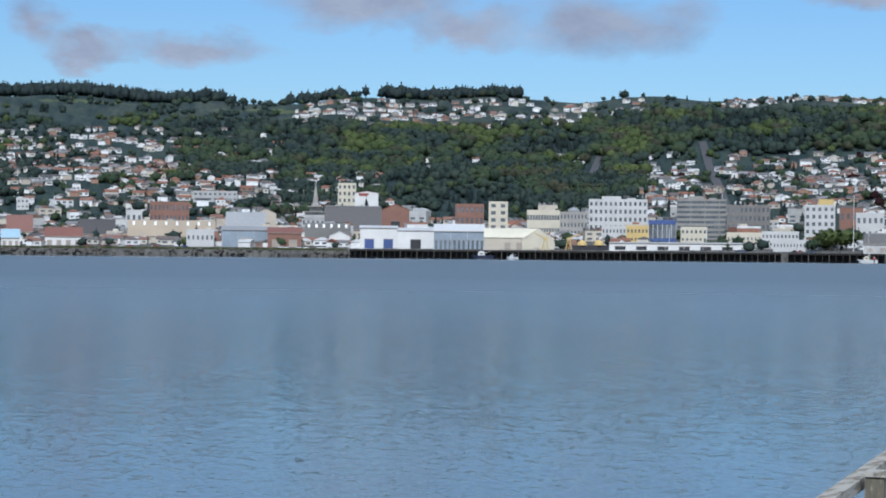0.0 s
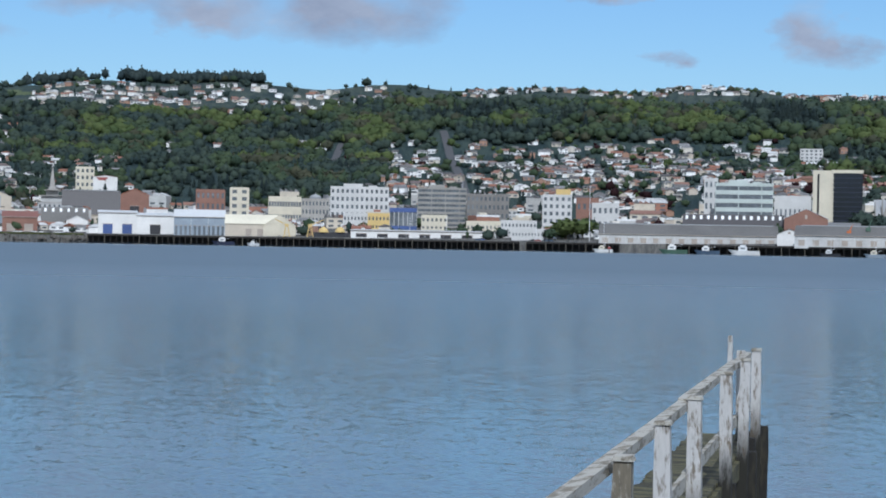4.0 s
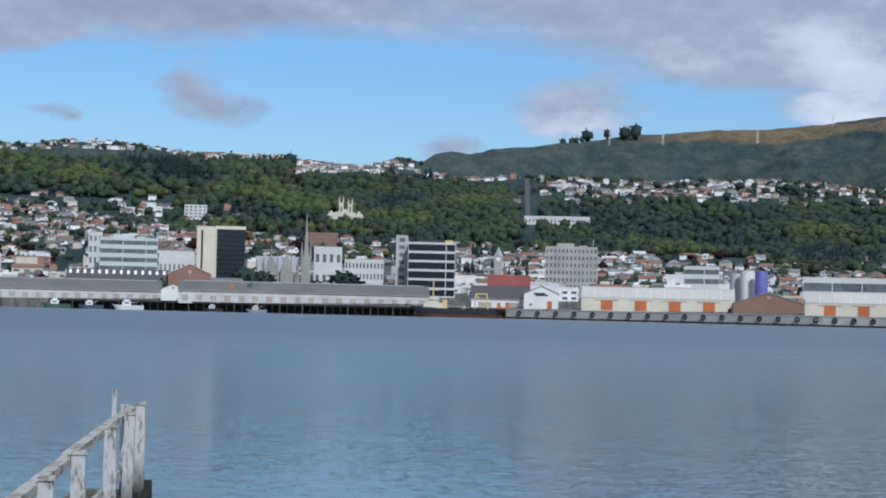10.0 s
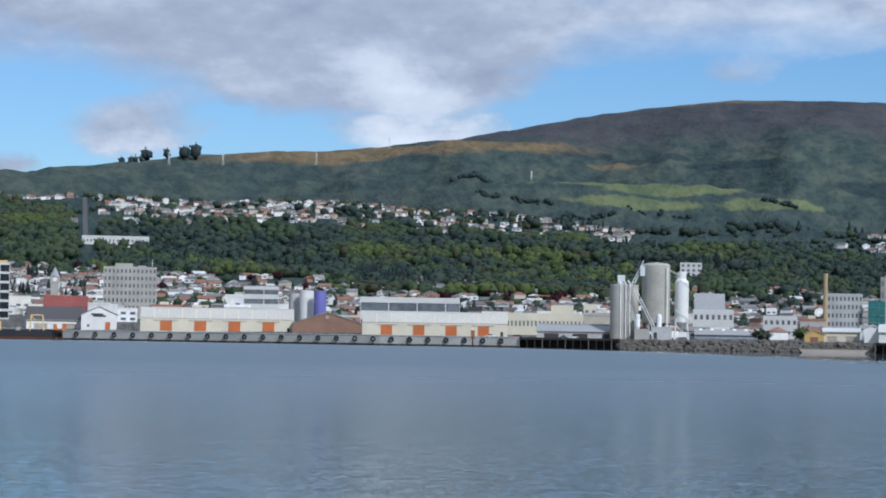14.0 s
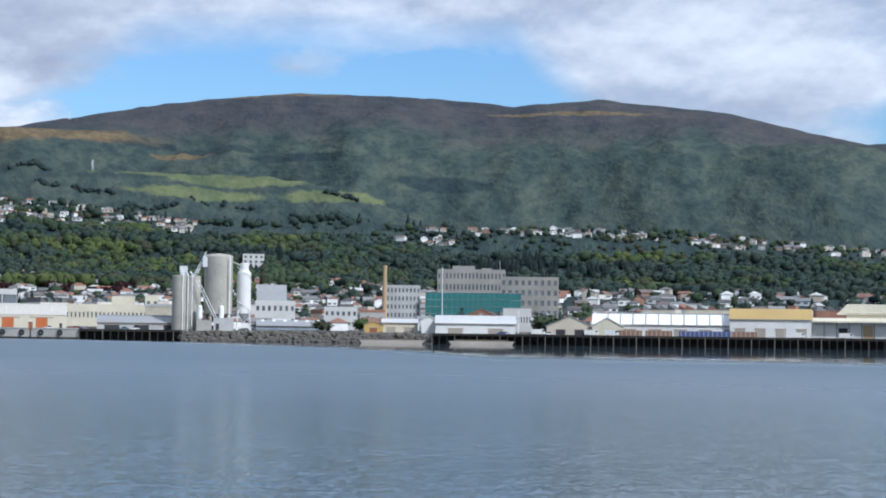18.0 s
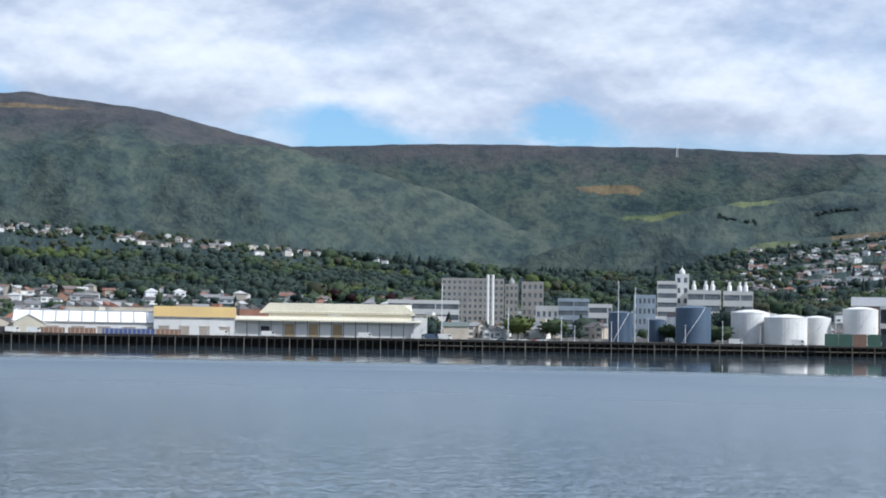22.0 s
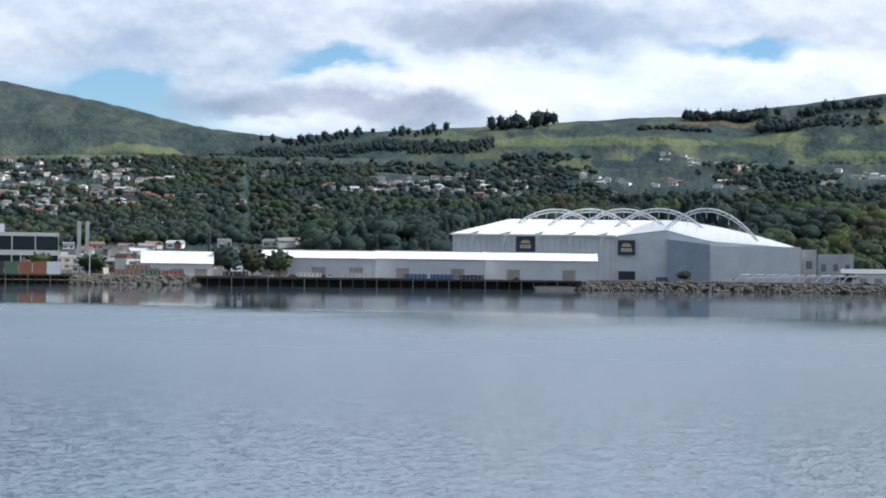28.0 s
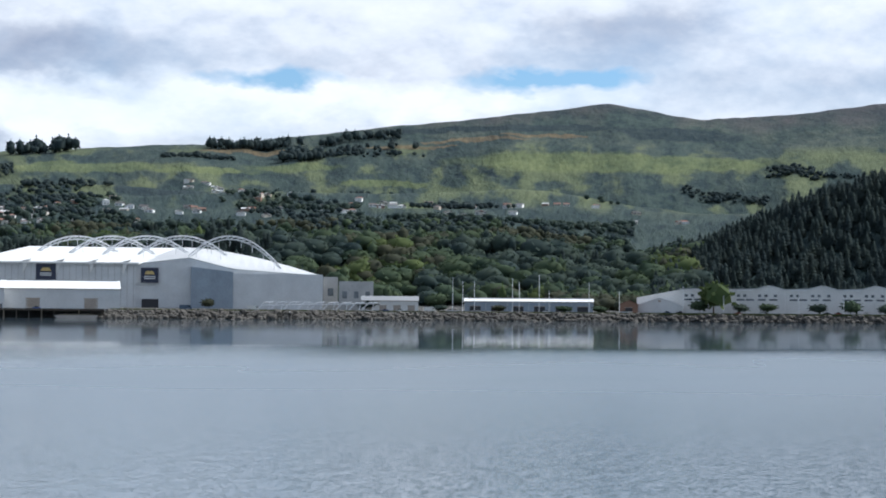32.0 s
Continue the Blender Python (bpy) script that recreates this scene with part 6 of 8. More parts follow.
def hull(length, beam, depth, rake=.12, n=14):
    """A hull along x with a raked bow to the left and a round stern."""
    sh = Shape()
    for i in range(n + 1):
        u = i / n
        wdt = beam / 2 * (min(1, (u + .02) / .3) ** .6 if u < .3 else (1 if u < .85 else (1 - ((u - .85) / .15) ** 2 * .45)))
        sheer = depth * (1 + .35 * max(0, .35 - u) ** 1 * 2 + .12 * max(0, u - .8))
        x = -length / 2 + u * length
        xk = x + rake * length * max(0, .25 - u) / .25
        sh.v += [(xk, 0, -.6), (xk, -wdt * .8, 0), (x, -wdt, sheer), (x, wdt, sheer), (xk, wdt * .8, 0)]
    for i in range(n):
        p, q = 5 * i, 5 * i + 5
        sh.f += [(p + j, q + j, q + (j + 1) % 5, p + (j + 1) % 5) for j in range(5)]
    sh.f += [(0, 1, 2, 3, 4), tuple(5 * n + j for j in (4, 3, 2, 1, 0))]
    return sh


def trawler():
    d = float(shore(-5.4)) - 16
    ob = thing("trawler", "black and rust red trawler with yellow masts at the wharf", "ship", -5.4, d, z=0.0)
    L = 53
    part("hull", hull(L, 9, 4.4), "hull_black", ob)
    part("boot_topping", hull(L * .985, 8.7, 1.2), "rustdoor", ob).location = (.1, -.25, .05)
    part("wheelhouse", Shape().box(-19, -9, -3, 3, 4.4, 7.4).box(-17, -11, -2.4, 2.4, 7.4, 10), "cream", ob)
    for k in range(4):
        part("window", pane(.9, .9), "", ob).location = (-16.2 + k * 1.5, -2.42, 8.2)
    part("mast", Shape().bar((-14, 0, 10), (-14, 0, 20), .35, 6).bar((-16.5, 0, 14), (-11.5, 0, 14), .18, 5), "yellow", ob)
    part("funnel", Shape().box(-9, -6.5, -1.2, 1.2, 4.4, 9), "yellow", ob)
    part("gantry", Shape().bar((8, -3, 4), (8.6, -2, 12.5), .4, 6).bar((8, 3, 4), (8.6, 2, 12.5), .4, 6).bar((15, -3, 4), (14.4, -2, 12.5), .4, 6).bar((8.6, -2, 12.5), (14.4, -2, 12.5), .35, 6).bar((8.6, -2, 12), (14.4, -2, 6), .25, 6), "yellow", ob)
    part("stern_ramp", Shape().prism([(20, 3.6), (26.2, 3.2), (26.6, 8.2), (24.8, 8.4), (24.2, 5.6), (22, 5.6), (21.4, 8.2), (20, 8)], -4, 4), "orange", ob, "orange stern gantry")
    part("winch", Shape().lathe([(1.2, 4.2), (1.2, 6), (.6, 6.2)], 2, 0, 12), "dusty", ob)
    part("rail", Shape().bar((-25, -4, 6.2), (-8, -4.4, 5.6), .07, 4).bar((-8, -4.4, 5.6), (20, -4.3, 5.4), .07, 4), "steel_white", ob)


trawler()


def fishing_boat(az, off, L, hullmat, house, label, mast=7.0):
    ob = thing("fishing_boat", label, "boat", az, float(shore(az)) + off, z=0.0, group="moored fishing boats")
    part("hull", hull(L, L * .3, L * .11), hullmat, ob)
    part("wheelhouse", Shape().box(-L * .18, L * .1, -L * .09, L * .09, L * .1, L * .24).box(-L * .12, L * .04, -L * .07, L * .07, L * .24, L * .3), house, ob)
    part("window", pane(L * .14, L * .05), "", ob).location = (-L * .04, -L * .092, L * .16)
    part("mast", Shape().bar((L * .06, 0, L * .1), (L * .06, 0, mast + L * .1), .1, 5).bar((L * .06, 0, L * .2), (L * .34, 0, mast * .7), .07, 5), "steel_white", ob)


for row in ((-30.9, -13, 15, "navy", "white", "dark blue hulled boat with a white wheelhouse", 6), (-30.0, -12, 8, "palegrey", "white", "small white launch at the wharf", 3),
            (-19.5, -14, 12, "white", "cream", "small boat with a tall brown mast", 16), (-17.4, -13, 17, "green_paint", "white", "dark green fishing boat with a white deckhouse", 7),
            (-16.4, -13, 15, "tankblue", "white", "slate blue fishing boat with a low cabin", 6), (-15.3, -13, 18, "white", "palegrey", "white motor yacht moored at the wharf", 5),
            (-12.8, -14, 12, "hull_black", "palegrey", "dark hulled work boat beside a crane", 8), (-11.5, -13, 12, "bluegrey", "cream", "small grey boat with a cream cabin", 5)):
    fishing_boat(*row)


def lattice_crane(az, d, mat, top, label, jib=9):
    ob = thing("dock_crane", label, "crane", az, d)
    h = top - ob.matrix_world.translation.z
    part("legs", Shape().bar((-2, 0, 0), (-.8, 0, h * .6), .3, 5).bar((2, 0, 0), (.8, 0, h * .6), .3, 5).bar((-2, 2, 0), (-.8, 1, h * .6), .3, 5).bar((2, 2, 0), (.8, 1, h * .6), .3, 5), mat, ob)
    for k in range(4):
        part("cross_brace", Shape().bar((-2 + .3 * k, 0, h * .15 * k), (1.7 - .3 * k, 0, h * .15 * (k + 1)), .14, 4), mat, ob)
    part("cab", Shape().box(-1.3, 1.3, -.5, 2, h * .58, h * .72), mat, ob)
    part("jib", Shape().bar((0, 0, h * .7), (jib, 0, h), .22, 5).bar((0, 0, h * .62), (jib, 0, h), .15, 5), mat, ob)


lattice_crane(-12.25, 1098, "orange", 18, "orange lattice dock crane on the wharf", 2)
lattice_crane(-11.7, 1100, "green_paint", 21, "dark green lattice crane on the wharf", 2)
lattice_crane(-29.0, 1244, "yellow", 17, "yellow slewing crane beside the store", -8)
lattice_crane(-28.3, 1244, "yellow", 17, "yellow slewing crane with a long jib", 9)
for az in (-27.9, -27.4):
    b = thing("buoy_barge", "yellow domed barge on the slip", "barge", az, 1246)
    part("deck", Shape().prism([(-6, 0), (6, 0), (7, 3), (-7, 3)], -2, 2), "hull_black", b)
    part("dome", Shape().lathe([(3.4, 3), (3, 4.6), (1.6, 6), (.2, 6.6)], 0, 0, 12), "yellow", b)


def beacon(az, off, top, mat, label):
    ob = thing("channel_beacon", label, "beacon", az, float(shore(az)) + off, z=0.0)
    part("pile", Shape().lathe([(.35, -3), (.3, top * .6)], 0, 0, 8), "dark_timber", ob)
    part("daymark", Shape().box(-.9, .9, -.15, .15, top * .5, top * .95), mat, ob)
    part("lantern", Shape().lathe([(.25, top * .95), (.25, top), (.05, top + .3)], 0, 0, 8), "steel_white", ob)


beacon(8.2, -60, 8.0, "rustdoor", "rust red channel beacon on a timber pile")
beacon(-19.3, -70, 3.0, "red", "red-topped timber channel marker")
beacon(73.7, -40, 4, "dark_timber", "pair of dark timber mooring piles")


def barge(az, off, L, label):
    ob = thing("barge", label, "barge", az, float(shore(az)) + off, z=0.0)
    part("hull", Shape().prism([(-L / 2 + 2, -.5), (L / 2 - 2, -.5), (L / 2, 1.6), (-L / 2, 1.6)], -3, 3), "dusty", ob)
    part("coaming", Shape().box(-L * .4, L * .4, -2.5, 2.5, 1.6, 2.2), "timber", ob)


barge(18.9, -12, 30, "low grey-brown barge lying at the rubble bank")
barge(21.6, -14, 30, "flat rusty barge beside the wharf")
barge(67.4, -16, 22, "flat dark barge at the end of the wharf")


def pole(az, d, top, label="slim grey light pole", w=.14):
    ob = thing("light_pole", label, "pole", az, d, group="poles along the waterfront")
    h = top - ob.matrix_world.translation.z
    part("shaft", Shape().lathe([(w * 1.3, -.3), (w, h)], 0, 0, 6), "steel_white", ob)
    part("lamp_head", Shape().box(-.6, .6, -.15, .15, h, h + .2), "palegrey", ob)


for az, d, top in ((78.6, 1075, 24), (78.9, 1075, 22), (79.25, 1078, 22), (80.4, 1080, 24), (80.6, 1078, 22), (81.2, 1082, 26), (81.5, 1080, 17), (82.7, 1085, 22), (83.6, 1085, 17), (85.5, 1090, 20),
                   (86.7, 1095, 15), (88.9, 1100, 18), (90.2, 1100, 15), (22.7, 900, 16), (20.4, 905, 36), (37.6, 872, 30), (42.9, 880, 33), (43.4, 885, 30), (53.5, 870, 14), (-19.9, 1190, 40), (-21.5, 1190, 18),
                   (41.2, 880, 16), (39.6, 885, 20), (-27.3, 1255, 22), (-25.3, 1255, 20), (-24.2, 1255, 20)):
    pole(az, d, top)
for az in (53.18, 53.42):
    ob = thing("twin_pylon", "tall pale concrete pylon beside its twin", "pylon", az, 1010, group="twin pylons")
    part("shaft", Shape().box(-1.0, 1.0, 0, 2, -.5, 26.5), "concrete", ob)
ob = thing("slim_chimney", "thin dark steel chimney above the trees", "chimney", 57.0, 1010)
part("shaft", Shape().lathe([(.8, -.5), (.7, 22)], 0, 0, 10), "dark", ob)


def boat_cradle():
    ob = thing("pipe_racks", "row of white steel pipe racks by the sea wall", "rack", 74.35, 1058)
    for k in range(9):
        x = -30 + k * 7.2
        part("rack_frame", Shape().bar((x, 0, 0), (x + 4, 0, 4.4), .35, 5).bar((x + 4, 0, 4.4), (x + 9, 0, 4.6), .35, 5).bar((x + 6, 0, 0), (x + 7, 0, 4.5), .25, 5), "steel_white", ob)
    part("rack_rail", Shape().bar((-27, 0, 2.6), (36, 0, 4.2), .3, 5), "steel_white", ob)


boat_cradle()


def car(az, d, mat, label):
    ob = thing("parked_car", label, "car", az, d, turn=random.choice((0, 5, -8)), group="cars parked along the waterfront")
    part("body", CAR[mat], "", ob)
    part("cabin", CAR["cabin"], "", ob)
    for x in (-1.35, 1.35):
        for y in (.1, 1.6):
            part("wheel", CAR["wheel"], "", ob).location = (x, y, .32)


def car_meshes():
    wheel = Shape().prism([(.32 * math.cos(i * math.pi / 5), .32 * math.sin(i * math.pi / 5)) for i in range(10)], -.12, .12).mesh("wheel", "rubber")
    cabin = Shape().prism([(-1.3, .85), (1.2, .85), (.8, 1.42), (-.75, 1.42)], .12, 1.58).mesh("cabin", "black_glass")
    prof = [(-2.1, .3), (2.1, .3), (2.15, .7), (1.3, .9), (-1.4, .92), (-2.15, .72)]
    return {"wheel": wheel, "cabin": cabin, **{m: Shape().prism(prof, 0, 1.7).mesh("body", m) for m in ("white", "palegrey", "dark", "red", "blue", "tankblue")}}


CAR = car_meshes()
rnd = random.Random(5)
for a0, a1, n, off in ((36.8, 41, 7, 6), (76, 84, 12, 14), (85, 91, 8, 16), (57, 67, 9, 4), (22, 26, 6, 5), (-38, -35.2, 6, 12), (-43.5, -39, 8, 14), (8.5, 12, 5, 6), (-24, -21, 6, 14)):
    for _ in range(n):
        a = rnd.uniform(a0, a1)
        m = rnd.choice(("white", "palegrey", "dark", "red", "blue", "tankblue", "white"))
        car(a, float(shore(a)) + off + rnd.uniform(0, 3), m, {"white": "white", "palegrey": "silver grey", "dark": "black", "red": "red", "blue": "blue", "tankblue": "slate blue"}[m] + " car parked near the water's edge")


def van(az, off, mat, label, L=6.5):
    ob = thing("delivery_van", label, "van", az, float(shore(az)) + off, group="vans and trucks on the quays")
    part("body", Shape().prism([(-L / 2, .5), (L / 2, .5), (L / 2, 1.5), (L / 2 - .9, 2.7), (-L / 2, 2.7)], 0, 2.1), mat, ob)
    part("windscreen", Shape().box(L / 2 - 1.6, L / 2 - .7, -.03, 2.13, 1.6, 2.3), "black_glass", ob)
    for x in (-L * .3, L * .3):
        for y in (.1, 2.0):
            part("wheel", CAR["wheel"], "", ob).location = (x, y, .4)


for az, off, mat, label in ((32.4, 2, "white", "white box van before the cream shed"), (35.3, 2, "white", "white truck under the verandah"), (36.9, 3, "white", "white delivery van on the wharf"), (37.3, 2, "tankblue", "blue-grey truck on the wharf"),
                            (37.7, 4, "white", "white van beside the shed"), (24.9, 4, "white", "white van on the wharf"), (25.5, 4, "palegrey", "grey van on the wharf"), (23.3, 5, "white", "white van near the low store"), (31.0, 2, "white", "white trailer before the yellow shed"),
                            (72.6, 12, "white", "white truck by the sea wall"), (70.6, 14, "tankblue", "dark truck behind the sea wall"), (77.9, 14, "white", "white van beside the hut"), (46.4, 6, "white", "white site hut by the tanks"), (48.2, 6, "white", "white site hut by the tanks")):
    van(az, off, mat, label)
for k in range(10):
    pole(41.6 + k * 1.1, 872 + (k % 3) * 6, 12 + (k * 7) % 5, "slim grey light pole on the oil wharf", .1)


def mast(az, d, h, label):
    ob = thing("radio_mast", label, "mast", az, d, group="masts and pylons on the ridges")
    sh = Shape()
    for sx in (-1, 1):
        sh.bar((sx * h * .06, 0, -1), (sx * h * .015, 0, h), h * .008 + .15, 4)
    part("legs", sh, "steel_white", ob)
    for k in range(4):
        part("cross_arm", Shape().bar((-h * .12, 0, h * (.55 + .12 * k)), (h * .12, 0, h * (.55 + .12 * k)), .18, 4), "steel_white", ob)


for az, d, h in ((44.6, 4600, 34), (9.2, 4500, 26), (3.4, 3950, 26), (5.6, 4050, 24), (0.6, 3800, 30), (-1.0, 3800, 26), (9.9, 3300, 24)):
    mast(az, d, h, "thin pale steel lattice mast on the ridge")

# ---- the near jetty ----


def jetty():
    """An old railed jetty running out from the shore; its handrail posts stand along one line."""
    ob = new("jetty")
    tagged(ob, "weathered timber jetty with flaking white handrail posts", "jetty")
    ob.matrix_world = Matrix.Translation((-3.98, 11.64, 0)) @ pose(0, 0, 0, 0, 0, 11.3)
    rnd = random.Random(3)
    top = 2.15
    ys = [-7.6, -5.1, -2.5, 0, 2.57, 5.13, 8.75, 11.35, 13.75]

    def timber(x, y, w, z0, z1, lean):
        """A worn square timber, a little uneven along its length."""
        sh, n = Shape(), 12
        for k in range(n + 1):
            z = z0 + (z1 - z0) * k / n
            e = w * (1 + rnd.uniform(-.05, .05)) * (.88 if k == n else 1)
            cx, cy = x + lean * (z - 1), y + rnd.uniform(-.004, .004)
            sh.v += [(cx - e, cy - e, z), (cx + e, cy - e, z), (cx + e, cy + e, z), (cx - e, cy + e, z)]
        for k in range(n):
            p = 4 * k
            sh.f += [(p + j, p + (j + 1) % 4, p + 4 + (j + 1) % 4, p + 4 + j) for j in range(4)]
        sh.f += [(0, 3, 2, 1), (4 * n, 4 * n + 1, 4 * n + 2, 4 * n + 3)]
        return sh

    for i, y in enumerate(ys):
        lean = rnd.uniform(-.02, .02)
        post = part("handrail_post", timber(0, y, .066, -3, top, lean), "bare_post" if i == 3 else "white_post", ob, "bare grey post" if i == 3 else "")
        part("post_cap", Shape().prism([(lean * 1.1 - .074, top - .005), (lean * 1.1 + .074, top - .005), (lean * 1.1 + .058, top + .028), (lean * 1.1 - .058, top + .028)], y - .074, y + .074), "rail_paint", post)
    # rails in lengths from post to post, on the walkway side
    for y0, y1 in zip(ys, ys[1:]):
        s = rnd.uniform(-.012, .012)
        part("top_rail", Shape().prism([(-.165, top - .075 + s), (-.07, top - .10 + s), (-.07, top - .02 + s), (-.16, top - .008 + s)], y0 - .02, y1 - .03), "rail_paint", ob, "peeling grey-white top rail")
        part("mid_rail", Shape().box(-.118, -.072, y0 - .02, y1 - .03, 1.34 + s, 1.47 + s), "rail_paint", ob)
    # taller posts at the outer end
    part("end_post", timber(-.16, 13.2, .06, -3, top + .02, -.01), "white_post", ob)
    part("end_post", timber(-.42, 14.6, .034, -3, top + .15, 0), "white_post", ob, "taller slim post at the outer corner")
    for fx, fy, fw, fz in ((.10, 13.9, .07, 1.12), (-.02, 12.9, .085, 1.05), (.07, 11.9, .075, .98), (-.16, 14.2, .09, 1.0), (.02, 9.2, .07, .9)):
        part("fender_pile", timber(fx, fy, fw, -3, fz, .01), "weedy_pile", ob, "dark weedy fender pile")
    for x in (-.78, -.10):
        part("beam", Shape().box(x - .07, x + .07, -9, 14.1, .70, .92), "wet_timber", ob)
    y = -9.0
    while y < 14:
        w = .17
        part("deck_plank", Shape().box(-.88 + rnd.uniform(-.04, .03), -.07 + rnd.uniform(-.02, .0), y, y + w, .92 + rnd.uniform(0, .008), .97), "wet_timber", ob)
        y += w + .015
    for yy in ys[::2]:
        part("pile", timber(-.78, yy, .08, -3, .9, .0), "weedy_pile", ob)
        part("cross_beam", Shape().box(-.9, -.07, yy + .09, yy + .2, .50, .70), "weedy_pile", ob)


def peeling(name, paint, wood, amount, scale=9, weed=False, along=(1, 1, .22)):
    """Paint flaking off grey timber, streaked along the grain; weed: wet and overgrown up to the high-tide mark."""
    m = bpy.data.materials.new(name)
    m.use_nodes = True
    t = m.node_tree
    b = t.nodes["Principled BSDF"]
    geo, mp = t.nodes.new("ShaderNodeNewGeometry"), t.nodes.new("ShaderNodeMapping")
    mp.inputs["Scale"].default_value = along
    link(t, geo.outputs["Position"], mp.inputs[0])
    n1, n2, ramp, mix = (t.nodes.new("ShaderNodeTexNoise"), t.nodes.new("ShaderNodeTexNoise"), t.nodes.new("ShaderNodeValToRGB"), t.nodes.new("ShaderNodeMix"))
    n1.inputs["Scale"].default_value, n1.inputs["Detail"].default_value, n1.inputs["Roughness"].default_value = scale, 6, .7
    n2.inputs["Scale"].default_value, n2.inputs["Detail"].default_value = 45, 3
    for n in (n1, n2):
        link(t, mp.outputs[0], n.inputs["Vector"])
    ramp.color_ramp.elements[0].position, ramp.color_ramp.elements[1].position = amount - .05, amount + .05
    link(t, n1.outputs[0], ramp.inputs[0])
    grain, vary = t.nodes.new("ShaderNodeMix"), t.nodes.new("ShaderNodeMix")
    for q, a, c in ((grain, wood, tuple(v * .45 for v in wood)), (vary, paint, tuple(v * .78 for v in paint))):
        q.data_type = "RGBA"
        q.inputs[6].default_value, q.inputs[7].default_value = (*a, 1), (*c, 1)
        link(t, n2.outputs[0], q.inputs["Factor"])
    mix.data_type = "RGBA"
    link(t, ramp.outputs[0], mix.inputs["Factor"])
    link(t, grain.outputs[2], mix.inputs[6])
    link(t, vary.outputs[2], mix.inputs[7])
    col = mix.outputs[2]
    if weed:
        sp, ad, rg, mw = t.nodes.new("ShaderNodeSeparateXYZ"), t.nodes.new("ShaderNodeMath"), t.nodes.new("ShaderNodeMapRange"), t.nodes.new("ShaderNodeMix")
        link(t, geo.outputs["Position"], sp.inputs[0])
        ad.operation, ad.inputs[1].default_value = "MULTIPLY_ADD", -1.1
        link(t, n1.outputs[0], ad.inputs[0])
        link(t, sp.outputs[2], ad.inputs[2])
        rg.inputs["From Min"].default_value, rg.inputs["From Max"].default_value = .40, .90
        link(t, ad.outputs[0], rg.inputs[0])
        mw.data_type = "RGBA"
        mw.inputs[6].default_value = (.014, .013, .008, 1)
        link(t, rg.outputs[0], mw.inputs["Factor"])
        link(t, col, mw.inputs[7])
        col = mw.outputs[2]
    link(t, col, b.inputs["Base Color"])
    b.inputs["Roughness"].default_value = .8
    bp = t.nodes.new("ShaderNodeBump")
    bp.inputs["Strength"].default_value, bp.inputs["Distance"].default_value = .5, .02
    link(t, n1.outputs[0], bp.inputs["Height"])
    link(t, bp.outputs[0], b.inputs["Normal"])
    MATS[name] = m


peeling("white_post", (.52, .51, .49), (.20, .165, .12), .44, 14, weed=True)
peeling("bare_post", (.36, .345, .29), (.19, .165, .12), .55, 14, weed=True)
peeling("rail_paint", (.46, .44, .385), (.25, .22, .165), .47, 12, along=(1, .14, 1))
peeling("wet_timber", (.125, .115, .055), (.045, .042, .022), .5, 6, along=(.3, 1, 1))
peeling("weedy_pile", (.032, .028, .016), (.011, .010, .007), .55, 7)
jetty()

# ---- houses on the slopes ----
rnd = random.Random(11)
GRID = {}


def cell(x, y):
    return int(x // 11), int(y // 11)


for a_, d_, o_ in TAKEN:
    p_ = at(a_, d_, 0)
    for dx in (-13, 0, 13):
        for dy in (-13, 0, 13):
            GRID[cell(p_.x + dx, p_.y + dy)] = 1


# ---- steep streets ----


KERB = set()


def street(name, a0, r0, a1, r1, w):
    sh, n = Shape(), 30
    for k in range(n + 1):
        a, r = a0 + (a1 - a0) * k / n, r0 + (r1 - r0) * k / n
        z = float(height(a, r)) + .9
        for s in (-1, 1):
            sh.v.append(tuple(at(a + s * math.degrees(w / 2 / r), r, z)))
    for k in range(n):
        sh.f.append((2 * k, 2 * k + 1, 2 * k + 3, 2 * k + 2))
        p = at(a0 + (a1 - a0) * k / n, r0 + (r1 - r0) * k / n, 0)
        for q in range(-1, 2):
            for q2 in range(-1, 2):
                GRID[cell(p.x + q * 5, p.y + q2 * 5)] = 1
                KERB.add(cell(p.x + q * 4, p.y + q2 * 4))
    ob = new(name, sh.mesh(name, "asphalt"))
    tagged(ob, "steep straight asphalt street climbing the hill", "street", kind="structure")


street("road", -23.6, 1650, -24.35, 2230, 9)
street("road", -27.8, 1950, -27.4, 2180, 8)
street("road", -3.4, 2030, -3.45, 2400, 5.5)


